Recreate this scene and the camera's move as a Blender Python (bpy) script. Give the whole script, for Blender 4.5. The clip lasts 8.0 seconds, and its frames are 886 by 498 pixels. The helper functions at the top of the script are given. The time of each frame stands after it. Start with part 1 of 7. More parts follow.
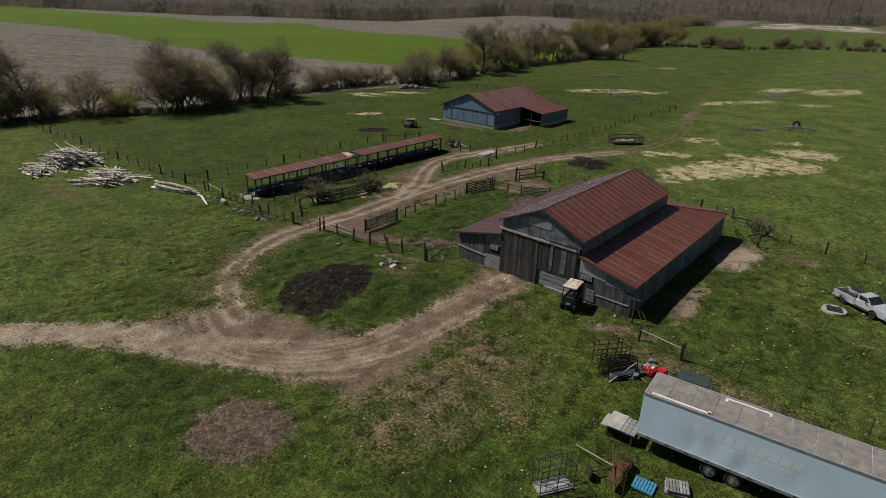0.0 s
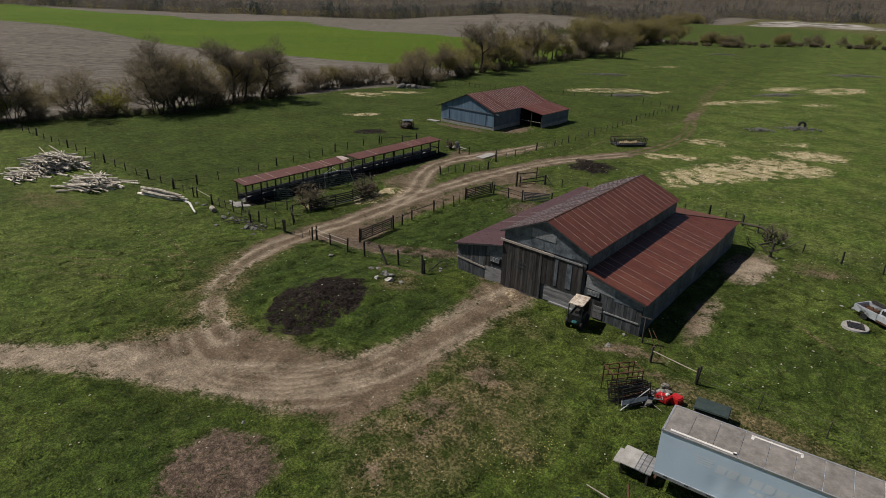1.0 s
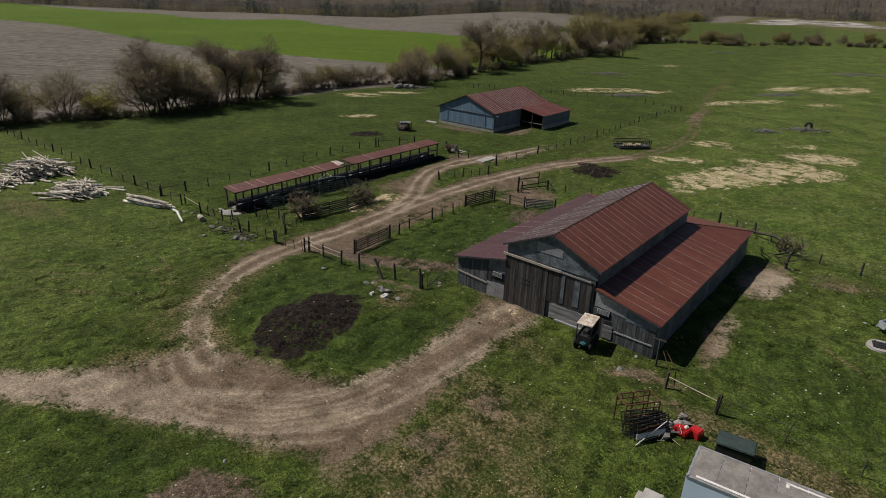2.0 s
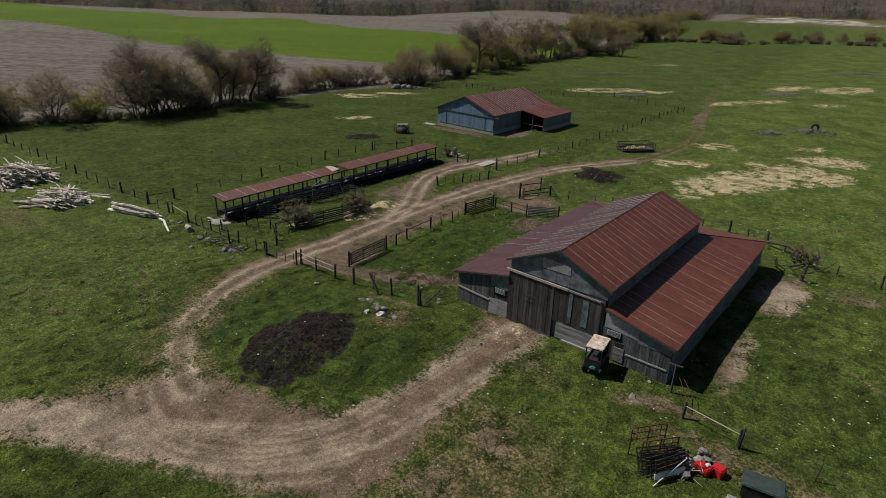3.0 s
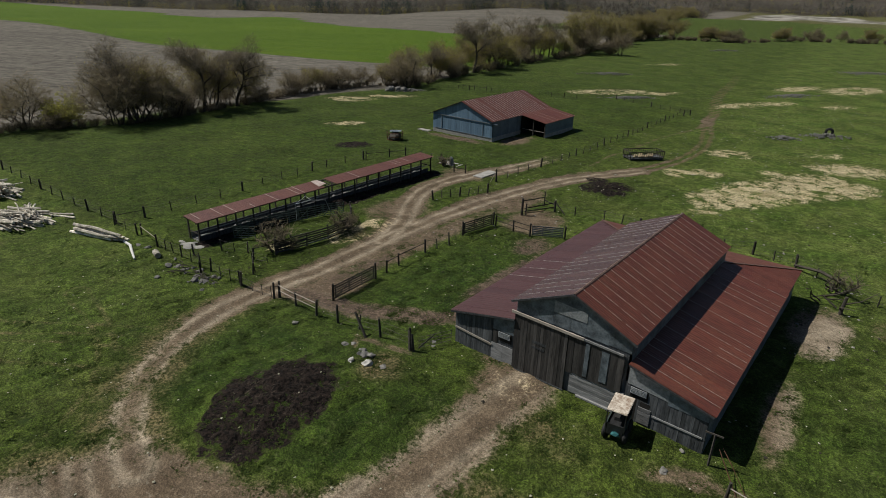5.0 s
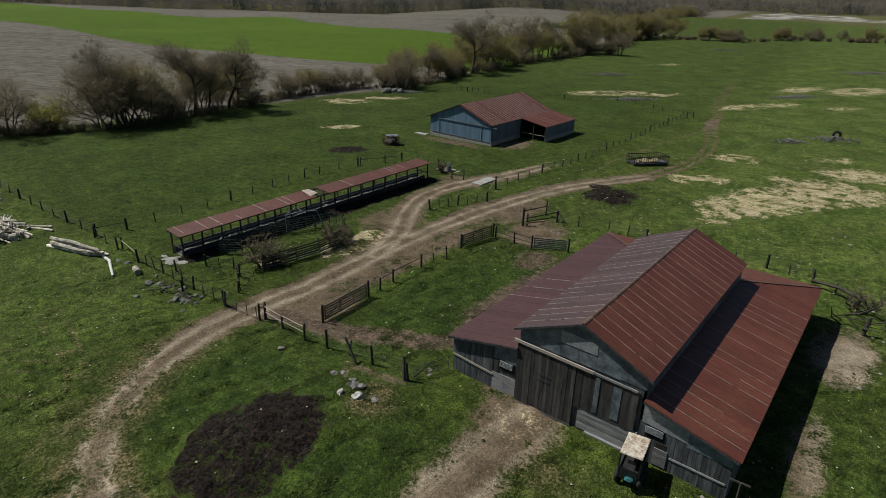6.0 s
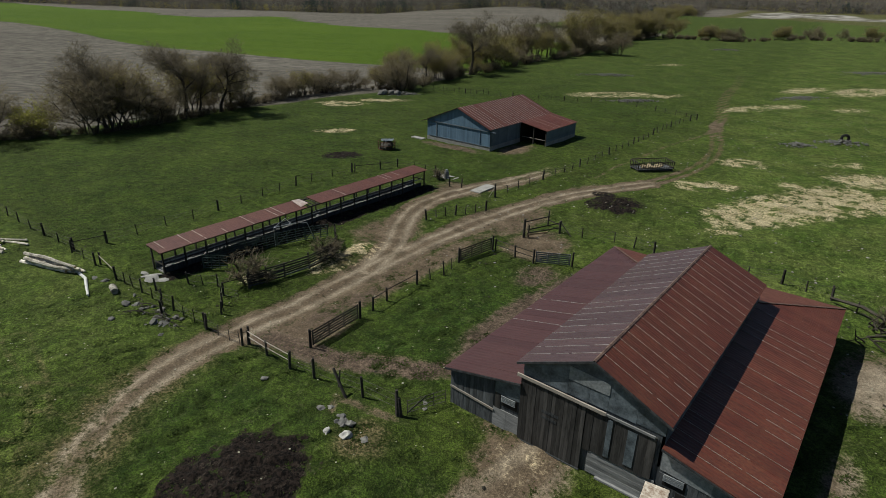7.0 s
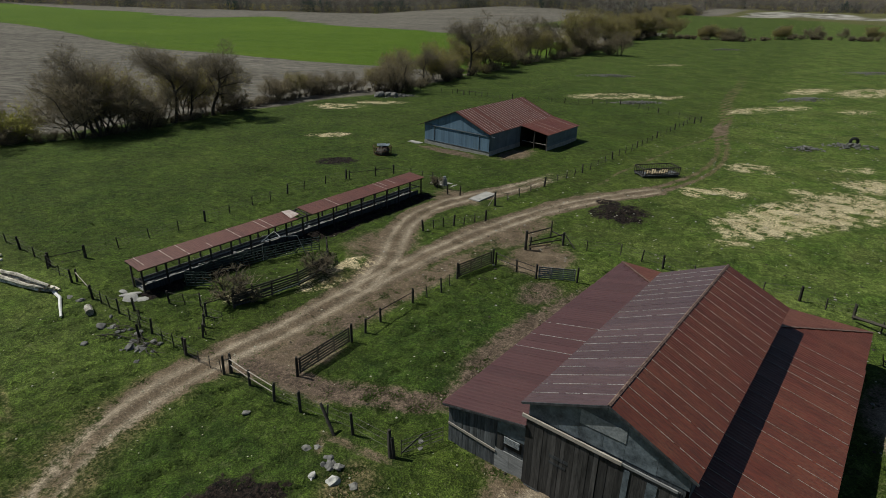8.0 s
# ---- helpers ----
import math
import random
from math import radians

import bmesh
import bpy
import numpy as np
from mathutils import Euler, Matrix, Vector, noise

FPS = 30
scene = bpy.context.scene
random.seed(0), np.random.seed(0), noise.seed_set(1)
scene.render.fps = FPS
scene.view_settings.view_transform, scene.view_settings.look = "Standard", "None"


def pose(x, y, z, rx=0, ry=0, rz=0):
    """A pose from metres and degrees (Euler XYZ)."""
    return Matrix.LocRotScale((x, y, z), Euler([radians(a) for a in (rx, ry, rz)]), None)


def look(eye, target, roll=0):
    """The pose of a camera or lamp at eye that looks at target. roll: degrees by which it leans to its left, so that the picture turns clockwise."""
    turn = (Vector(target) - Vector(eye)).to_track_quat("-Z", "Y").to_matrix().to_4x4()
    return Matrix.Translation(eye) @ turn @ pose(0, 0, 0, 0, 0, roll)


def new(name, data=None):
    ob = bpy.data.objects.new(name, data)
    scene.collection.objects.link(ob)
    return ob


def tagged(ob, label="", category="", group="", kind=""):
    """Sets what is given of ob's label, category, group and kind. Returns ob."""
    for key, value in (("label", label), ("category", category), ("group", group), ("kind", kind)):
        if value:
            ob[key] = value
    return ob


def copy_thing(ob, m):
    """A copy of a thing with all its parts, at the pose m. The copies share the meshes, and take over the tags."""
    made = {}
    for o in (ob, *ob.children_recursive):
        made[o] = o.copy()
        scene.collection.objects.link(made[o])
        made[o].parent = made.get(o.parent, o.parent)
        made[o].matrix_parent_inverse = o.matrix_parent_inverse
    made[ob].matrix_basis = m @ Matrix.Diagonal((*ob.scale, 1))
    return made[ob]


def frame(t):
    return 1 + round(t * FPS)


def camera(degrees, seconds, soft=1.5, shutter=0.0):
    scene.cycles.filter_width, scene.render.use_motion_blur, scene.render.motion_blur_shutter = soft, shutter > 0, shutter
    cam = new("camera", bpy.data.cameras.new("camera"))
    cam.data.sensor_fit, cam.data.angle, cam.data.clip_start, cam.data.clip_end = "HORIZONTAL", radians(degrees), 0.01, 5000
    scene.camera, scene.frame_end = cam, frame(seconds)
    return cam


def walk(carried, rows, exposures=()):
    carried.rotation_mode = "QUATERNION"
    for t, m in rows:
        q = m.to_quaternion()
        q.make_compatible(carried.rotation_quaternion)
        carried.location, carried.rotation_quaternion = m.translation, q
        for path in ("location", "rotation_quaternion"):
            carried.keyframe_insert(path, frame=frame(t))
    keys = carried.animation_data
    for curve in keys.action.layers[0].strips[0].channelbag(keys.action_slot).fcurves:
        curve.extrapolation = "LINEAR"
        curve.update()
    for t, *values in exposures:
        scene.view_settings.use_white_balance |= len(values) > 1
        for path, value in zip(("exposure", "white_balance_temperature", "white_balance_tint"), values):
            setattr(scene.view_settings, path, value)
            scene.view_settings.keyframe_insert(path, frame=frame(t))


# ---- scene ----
from math import sin, cos, pi, exp, hypot

# ------------------------------------------------------------ camera and its flight
cam = camera(73.7, 8.0, soft=0.5)
METRES, EYE, TILT, LEAN, TURN = 28.31, 24.75, 0.0, 0.0, 39.2
ROWS = [
    (0.0, 0.0, 0.0, 0.0, 0.64, -22.51, -1.54),
    (0.5, 0.0002, 0.0581, 0.0016, 0.54, -22.61, -1.53),
    (1.0, -0.0012, 0.1185, 0.0029, 0.45, -22.7, -1.51),
    (1.5, -0.0028, 0.1807, 0.0039, 0.35, -22.78, -1.48),
    (3.0, -0.0089, 0.3589, 0.0081, 0.04, -22.97, -1.42),
    (3.5, -0.0086, 0.4191, 0.0096, -0.06, -23.02, -1.39),
    (4.0, -0.0075, 0.4811, 0.0111, -0.14, -23.08, -1.38),
    (4.5, -0.0065, 0.545, 0.0126, -0.24, -23.11, -1.34),
    (6.0, 0.0008, 0.7383, 0.0186, -0.53, -23.19, -1.21),
    (6.5, 0.0042, 0.8046, 0.0208, -0.63, -23.22, -1.17),
    (7.0, 0.0077, 0.8705, 0.0227, -0.71, -23.25, -1.16),
    (7.5, 0.0111, 0.9357, 0.0238, -0.79, -23.26, -1.11),
    (8.0, 0.0135, 0.999, 0.0249, -0.88, -23.28, -1.08),
]
walk(cam, [(t, pose(0, 0, EYE, TILT, LEAN, TURN) @ pose(METRES * x, METRES * y, METRES * z, 90 + pitch, roll, yaw)) for t, x, y, z, yaw, pitch, roll in ROWS],
     [(0.0, 0.0, 6300, 13.0), (1.5, 0.0, 6300, 14.0), (4.5, -0.02, 6150, 9.0), (8.0, -0.04, 6000, 4.0)])

# ------------------------------------------------------------ daylight
SHADE = Vector((0.67, 0.26, -1.0)).normalized()      # the way the sunlight travels
world = bpy.data.worlds.new("sky")
scene.world = world
world.use_nodes = True
sky = world.node_tree.nodes.new("ShaderNodeTexSky")
sky.sky_type, sky.sun_disc = "NISHITA", False
sky.sun_elevation = math.asin(-SHADE.z)
sky.sun_rotation = math.atan2(-SHADE.x, -SHADE.y)
sky.air_density, sky.dust_density = 1.0, 0.6
world.node_tree.links.new(sky.outputs["Color"], world.node_tree.nodes["Background"].inputs["Color"])
world.node_tree.nodes["Background"].inputs["Strength"].default_value = 0.038
sun = new("sun", bpy.data.lights.new("sun", "SUN"))
sun.data.energy, sun.data.angle, sun.data.color = 4.5, radians(0.53), (1.0, 0.93, 0.81)
sun.matrix_world = look((0, 0, 80), Vector((0, 0, 80)) + SHADE)
scene.view_settings.exposure = 0.0

# ------------------------------------------------------------ materials
def shader(name, rough=0.85, metal=0.0, spec=0.3):
    m = bpy.data.materials.new(name)
    m.use_nodes = True
    nt = m.node_tree
    b = nt.nodes["Principled BSDF"]
    b.inputs["Roughness"].default_value = rough
    b.inputs["Metallic"].default_value = metal
    b.inputs["Specular IOR Level"].default_value = spec
    return m, nt, b


def node(nt, kind, **values):
    n = nt.nodes.new(kind)
    for k, v in values.items():
        n.inputs[k].default_value = v
    return n


def coords(nt, world_space=True):
    if world_space:
        return nt.nodes.new("ShaderNodeNewGeometry").outputs["Position"]
    return nt.nodes.new("ShaderNodeTexCoord").outputs["Object"]


def noise_fac(nt, vec, scale, detail=4.0, rough=0.6, lo=0.35, hi=0.65, stretch=None):
    """A noise between 0 and 1 with its contrast set by lo and hi."""
    if stretch:
        mp = nt.nodes.new("ShaderNodeMapping")
        mp.inputs["Scale"].default_value = stretch
        nt.links.new(vec, mp.inputs["Vector"])
        vec = mp.outputs["Vector"]
    n = node(nt, "ShaderNodeTexNoise", Scale=scale, Detail=detail, Roughness=rough)
    nt.links.new(vec, n.inputs["Vector"])
    r = nt.nodes.new("ShaderNodeMapRange")
    r.inputs["From Min"].default_value, r.inputs["From Max"].default_value = lo, hi
    nt.links.new(n.outputs["Fac"], r.inputs["Value"])
    return r.outputs["Result"]


def mix(nt, fac, a, b):
    """Mix two colours; each may be a tuple or a socket, fac a number or a socket."""
    m = nt.nodes.new("ShaderNodeMix")
    m.data_type = "RGBA"
    for sock, v in ((m.inputs[0], fac), (m.inputs[6], a), (m.inputs[7], b)):
        if isinstance(v, (int, float)):
            sock.default_value = v
        elif isinstance(v, tuple):
            sock.default_value = (*v, 1.0)
        else:
            nt.links.new(v, sock)
    return m.outputs[2]


def maths(nt, op, a, b=0.0):
    n = nt.nodes.new("ShaderNodeMath")
    n.operation = op
    for sock, v in ((n.inputs[0], a), (n.inputs[1], b)):
        if isinstance(v, (int, float)):
            sock.default_value = v
        else:
            nt.links.new(v, sock)
    return n.outputs[0]


def clamped(nt, v, lo, hi):
    r = nt.nodes.new("ShaderNodeMapRange")
    r.interpolation_type = "SMOOTHSTEP"
    r.inputs["From Min"].default_value, r.inputs["From Max"].default_value = lo, hi
    nt.links.new(v, r.inputs["Value"])
    return r.outputs["Result"]


def bump(nt, b, height, strength=0.4, distance=0.02):
    n = nt.nodes.new("ShaderNodeBump")
    n.inputs["Strength"].default_value, n.inputs["Distance"].default_value = strength, distance
    nt.links.new(height, n.inputs["Height"])
    nt.links.new(n.outputs["Normal"], b.inputs["Normal"])


def attribute(nt, name):
    n = nt.nodes.new("ShaderNodeAttribute")
    n.attribute_name = name
    return n.outputs["Fac"]


def simple(name, dark, light, scale=3.0, rough=0.85, metal=0.0, spec=0.3, stretch=None, each=0.0, fine=9.0, relief=0.3, soften=False):
    """A two-tone surface: broad stains, fine grain, and a tone of its own for each piece."""
    m, nt, b = shader(name, rough, metal, spec)
    v = coords(nt)
    broad = noise_fac(nt, v, scale, 5, 0.65, 0.36, 0.64, stretch)
    grain = noise_fac(nt, v, fine, 3, 0.6, 0.25, 0.75, stretch)
    f = maths(nt, "ADD", maths(nt, "MULTIPLY", broad, 0.6), maths(nt, "MULTIPLY", grain, 0.4))
    c = mix(nt, f, dark, light)
    if each:
        rnd = nt.nodes.new("ShaderNodeObjectInfo").outputs["Random"]
        h = nt.nodes.new("ShaderNodeHueSaturation")
        nt.links.new(c, h.inputs["Color"])
        nt.links.new(maths(nt, "ADD", maths(nt, "MULTIPLY", rnd, 2 * each), 1 - each), h.inputs["Value"])
        c = h.outputs["Color"]
    nt.links.new(c, b.inputs["Base Color"])
    if soften:
        see_through(nt, b)
    else:
        bump(nt, b, grain, relief, 0.01)
    return m


def see_through(nt, b):
    """Thin blades and twigs let light round and through them."""
    t = nt.nodes.new("ShaderNodeBsdfTranslucent")
    nt.links.new(b.inputs["Base Color"].links[0].from_socket, t.inputs["Color"])
    mx = nt.nodes.new("ShaderNodeMixShader")
    mx.inputs[0].default_value = 0.5
    nt.links.new(b.outputs[0], mx.inputs[1])
    nt.links.new(t.outputs[0], mx.inputs[2])
    nt.links.new(mx.outputs[0], nt.nodes["Material Output"].inputs["Surface"])


def worn_by(nt, name, ragged, k):
    """A painted-on ground cover, its density broken up by a ragged noise."""
    return maths(nt, "MULTIPLY", attribute(nt, name), maths(nt, "ADD", maths(nt, "MULTIPLY", ragged, k), 1.0))


def scaled(nt, colour, fac):
    n = nt.nodes.new("ShaderNodeVectorMath")
    n.operation = "SCALE"
    nt.links.new(colour, n.inputs[0])
    nt.links.new(fac, n.inputs["Scale"])
    return n.outputs["Vector"]


def ramp(nt, v, lo, span):
    return maths(nt, "ADD", maths(nt, "MULTIPLY", v, span), lo)


def ground_material():
    m, nt, b = shader("pasture", 0.95, 0, 0.15)
    v = coords(nt)
    wide = noise_fac(nt, v, 0.06, 4, 0.55, 0.36, 0.64)
    mid = noise_fac(nt, v, 0.45, 4, 0.55, 0.36, 0.64)
    tuft = noise_fac(nt, v, 1.5, 4, 0.6, 0.42, 0.60)
    fine = noise_fac(nt, v, 4.6, 3, 0.65, 0.42, 0.59)
    blade = noise_fac(nt, v, 12.0, 2, 0.6, 0.40, 0.62)
    drift = noise_fac(nt, v, 0.17, 5, 0.65, 0.38, 0.62)
    clump = noise_fac(nt, v, 0.75, 5, 0.65, 0.42, 0.60)
    speck = noise_fac(nt, v, 3.7, 2, 0.5, 0.64, 0.70)
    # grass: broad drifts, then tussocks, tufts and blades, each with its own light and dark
    # lighter grass colour standing in for sunlight the blades throw back
    sun_side = attribute(nt, "sunlit_tone")
    grass = mix(nt, mid, (0.054, 0.083, 0.0105), (0.080, 0.111, 0.0160))
    grass = mix(nt, maths(nt, "MULTIPLY", drift, 0.55), grass, mix(nt, wide, (0.046, 0.078, 0.010), (0.114, 0.137, 0.030)))
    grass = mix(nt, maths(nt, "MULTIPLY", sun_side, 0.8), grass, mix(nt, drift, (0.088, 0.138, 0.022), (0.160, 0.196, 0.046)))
    grass = mix(nt, maths(nt, "MULTIPLY", attribute(nt, "lush"), 0.85), grass, mix(nt, mid, (0.030, 0.060, 0.008), (0.054, 0.088, 0.012)))
    uneven = maths(nt, "MULTIPLY", maths(nt, "MULTIPLY", ramp(nt, tuft, 0.68, 0.20), ramp(nt, fine, 0.74, 0.52)), maths(nt, "MULTIPLY", ramp(nt, blade, 0.58, 0.84), ramp(nt, clump, 0.84, 0.32)))
    grass = scaled(nt, grass, maths(nt, "MULTIPLY", uneven, ramp(nt, noise_fac(nt, v, 0.11, 6, 0.72, 0.38, 0.62), 0.78, 0.44)))
    tussock = noise_fac(nt, v, 0.95, 3, 0.55, 0.60, 0.66)
    grass = mix(nt, maths(nt, "MULTIPLY", tussock, 0.45), grass, (0.018, 0.034, 0.006))
    straw_tip = noise_fac(nt, v, 1.1, 4, 0.65, 0.57, 0.67)
    grass = mix(nt, maths(nt, "MULTIPLY", maths(nt, "MULTIPLY", straw_tip, fine), 0.35), grass, (0.150, 0.166, 0.060))
    daisy = noise_fac(nt, v, 0.62, 5, 0.7, 0.63, 0.70)
    grass = mix(nt, maths(nt, "MULTIPLY", daisy, 0.3), grass, (0.17, 0.18, 0.075))
    grass = mix(nt, maths(nt, "MULTIPLY", speck, 0.2), grass, (0.24, 0.23, 0.11))
    # worn, dry grass
    thatch = scaled(nt, mix(nt, mid, (0.106, 0.086, 0.040), (0.180, 0.140, 0.072)), maths(nt, "MULTIPLY", ramp(nt, fine, 0.5, 1.0), ramp(nt, blade, 0.75, 0.5)))
    thatch = mix(nt, maths(nt, "MULTIPLY", tuft, 0.5), thatch, (0.040, 0.054, 0.014))
    ragged = maths(nt, "MULTIPLY", maths(nt, "SUBTRACT", maths(nt, "ADD", maths(nt, "ADD", tuft, fine), maths(nt, "MULTIPLY", mid, 1.4)), 1.7), 0.24)
    dry = clamped(nt, worn_by(nt, "dry", ragged, 1.9), 0.18, 0.85)
    c = mix(nt, dry, grass, thatch)
    # packed earth of the tracks
    earth = mix(nt, mid, (0.122, 0.088, 0.057), (0.184, 0.138, 0.092))
    pale = maths(nt, "MULTIPLY", attribute(nt, "pack"), ramp(nt, mid, 0.45, 0.5))
    earth = mix(nt, pale, earth, (0.440, 0.365, 0.268))
    earth = scaled(nt, earth, maths(nt, "MULTIPLY", maths(nt, "MULTIPLY", ramp(nt, fine, 0.72, 0.30), ramp(nt, blade, 0.74, 0.52)), ramp(nt, clump, 0.86, 0.28)))
    earth = mix(nt, maths(nt, "MULTIPLY", speck, 0.25), earth, (0.44, 0.39, 0.30))
    dirt = clamped(nt, worn_by(nt, "dirt", ragged, 1.3), 0.28, 0.70)
    c = mix(nt, dirt, c, earth)
    # dark muck and manure, and the shade painted beside the feed shed
    muck = mix(nt, fine, (0.004, 0.003, 0.0026), (0.026, 0.018, 0.014))
    stalk = noise_fac(nt, v, 2.2, 5, 0.8, 0.57, 0.62, (1.0, 0.35, 1.0))
    muck = mix(nt, maths(nt, "MULTIPLY", maths(nt, "MULTIPLY", stalk, blade), 0.45), muck, (0.16, 0.13, 0.10))
    soil_and_shade = clamped(nt, worn_by(nt, "soil_and_shade", maths(nt, "ADD", ragged, maths(nt, "MULTIPLY", maths(nt, "SUBTRACT", clump, 0.5), 0.22)), 2.0), 0.26, 0.5)
    c = mix(nt, soil_and_shade, c, muck)
    red = scaled(nt, mix(nt, tuft, (0.086, 0.062, 0.045), (0.140, 0.102, 0.074)), maths(nt, "MULTIPLY", ramp(nt, fine, 0.7, 0.6), ramp(nt, blade, 0.7, 0.6)))
    clay = clamped(nt, worn_by(nt, "clay", ragged, 1.5), 0.22, 0.62)
    c = mix(nt, clay, c, red)
    # spilled straw
    hay = scaled(nt, mix(nt, mid, (0.44, 0.350, 0.205), (0.66, 0.545, 0.350)), maths(nt, "MULTIPLY", ramp(nt, fine, 0.68, 0.62), ramp(nt, blade, 0.75, 0.5)))
    patchy = maths(nt, "ADD", maths(nt, "SUBTRACT", noise_fac(nt, v, 0.5, 6, 0.75, 0.34, 0.66), 0.55), maths(nt, "MULTIPLY", ragged, 1.5))
    straw = maths(nt, "MULTIPLY", clamped(nt, worn_by(nt, "straw", patchy, 1.5), 0.26, 0.74), ramp(nt, blade, 0.55, 0.45))
    c = mix(nt, straw, c, hay)
    # far ploughed land and young crop
    mp = nt.nodes.new("ShaderNodeMapping")
    mp.inputs["Rotation"].default_value = (0, 0, radians(-27))
    nt.links.new(v, mp.inputs["Vector"])
    far = noise_fac(nt, v, 0.010, 6, 0.65, 0.32, 0.68)
    furrow = noise_fac(nt, mp.outputs["Vector"], 0.10, 5, 0.8, 0.42, 0.58, (0.05, 1.0, 1.0))
    lines = noise_fac(nt, mp.outputs["Vector"], 0.5, 3, 0.7, 0.40, 0.60, (0.02, 1.0, 1.0))
    clod = noise_fac(nt, mp.outputs["Vector"], 0.45, 5, 0.75, 0.40, 0.60, (0.4, 1.0, 1.0))
    plough = mix(nt, far, (0.108, 0.096, 0.079), (0.168, 0.150, 0.124))
    plough = mix(nt, maths(nt, "MULTIPLY", furrow, 0.5), plough, (0.064, 0.055, 0.043))
    plough = mix(nt, maths(nt, "MULTIPLY", lines, 0.45), plough, (0.190, 0.172, 0.142))
    plough = scaled(nt, plough, ramp(nt, clod, 0.66, 0.68))
    c = mix(nt, clamped(nt, attribute(nt, "plough"), 0.3, 0.7), c, plough)
    crop = mix(nt, far, (0.062, 0.106, 0.006), (0.094, 0.142, 0.010))
    crop = mix(nt, maths(nt, "MULTIPLY", furrow, 0.32), crop, (0.045, 0.080, 0.005))
    crop = scaled(nt, crop, ramp(nt, clod, 0.86, 0.28))
    c = mix(nt, clamped(nt, attribute(nt, "crop"), 0.3, 0.7), c, crop)
    gravel = mix(nt, noise_fac(nt, v, 0.03, 5, 0.7, 0.4, 0.6), (0.10, 0.09, 0.07), (0.40, 0.375, 0.335))
    c = mix(nt, clamped(nt, attribute(nt, "gravel"), 0.3, 0.7), c, gravel)
    floor = mix(nt, far, (0.050, 0.042, 0.032), (0.088, 0.075, 0.057))
    c = mix(nt, clamped(nt, attribute(nt, "forest"), 0.2, 0.8), c, floor)
    nt.links.new(c, b.inputs["Base Color"])
    turf = maths(nt, "SUBTRACT", 1.0, maths(nt, "MULTIPLY", dirt, 0.75))
    h = maths(nt, "MULTIPLY", maths(nt, "ADD", tuft, maths(nt, "ADD", fine, maths(nt, "MULTIPLY", clump, 1.2))), turf)
    bump(nt, b, maths(nt, "ADD", h, maths(nt, "MULTIPLY", blade, 0.4)), 0.55, 0.15)
    return m


def roof_material(name, base, dark, rust, gloss):
    """Painted, rusting sheet iron; each sheet has weathered to its own tone, streaks run down the slope."""
    m, nt, b = shader(name, gloss, 0.0, 0.5)
    v = coords(nt)
    streak = noise_fac(nt, v, 1.1, 5, 0.65, 0.35, 0.7, (1.0, 5.0, 1.0))
    blot = noise_fac(nt, v, 0.35, 4, 0.6, 0.35, 0.65)
    grain = noise_fac(nt, v, 6, 4, 0.65, 0.35, 0.65)
    c = mix(nt, streak, base, dark)
    c = mix(nt, maths(nt, "MULTIPLY", maths(nt, "MULTIPLY", blot, grain), 0.55), c, rust)
    h = nt.nodes.new("ShaderNodeHueSaturation")
    nt.links.new(c, h.inputs["Color"])
    rnd = nt.nodes.new("ShaderNodeObjectInfo").outputs["Random"]
    nt.links.new(maths(nt, "ADD", maths(nt, "MULTIPLY", rnd, 0.2), 0.9), h.inputs["Value"])
    nt.links.new(h.outputs["Color"], b.inputs["Base Color"])
    r = maths(nt, "ADD", maths(nt, "MULTIPLY", streak, 0.2), gloss - 0.1)
    nt.links.new(r, b.inputs["Roughness"])
    bump(nt, b, grain, 0.12, 0.01)
    return m


GROUND = ground_material()
ROOF = roof_material("rusty_red_roof_iron", (0.124, 0.035, 0.022), (0.062, 0.021, 0.015), (0.180, 0.074, 0.040), 0.48)
# maroon paint made paler and bluer, so the colour carries the sky's sheen
ROOF_SHEEN = roof_material("maroon_roof_iron_sky_sheen", (0.088, 0.053, 0.054), (0.060, 0.036, 0.037), (0.105, 0.060, 0.053), 0.24)
ROOF_MAROON = roof_material("maroon_aisle_iron", (0.082, 0.037, 0.034), (0.062, 0.028, 0.026), (0.100, 0.050, 0.042), 0.36)
ROOF_SHED = roof_material("thin_rusty_shed_iron", (0.112, 0.036, 0.025), (0.066, 0.024, 0.018), (0.16, 0.064, 0.037), 0.5)
SEAM = simple("bare_galvanised_seam", (0.17, 0.095, 0.070), (0.50, 0.42, 0.37), 2.2, 0.5, 0.2, 0.5)
SEAM_PALE = simple("chalky_pale_seam", (0.20, 0.165, 0.155), (0.56, 0.52, 0.50), 2.6, 0.5, 0.2, 0.5)
RIDGE = simple("worn_ridge_iron", (0.040, 0.020, 0.016), (0.26, 0.17, 0.13), 3.5, 0.5, 0.2, 0.5)
PALE_SHEET = simple("chalky_pale_sheet", (0.30, 0.19, 0.16), (0.56, 0.50, 0.46), 1.6, 0.55, 0.1, 0.5)
BOARD = simple("weathered_grey_boards", (0.020, 0.022, 0.025), (0.130, 0.136, 0.142), 1.3, 0.9, stretch=(4, 4, 0.5), each=0.4, fine=6)
BOARD_BROWN = simple("weathered_brown_boards", (0.017, 0.016, 0.015), (0.088, 0.082, 0.077), 1.3, 0.9, stretch=(4, 4, 0.5), each=0.4, fine=6)
BOARD_PALE = simple("silvery_boards", (0.12, 0.12, 0.122), (0.33, 0.325, 0.32), 1.3, 0.9, stretch=(0.6, 4, 4), each=0.3, fine=6)
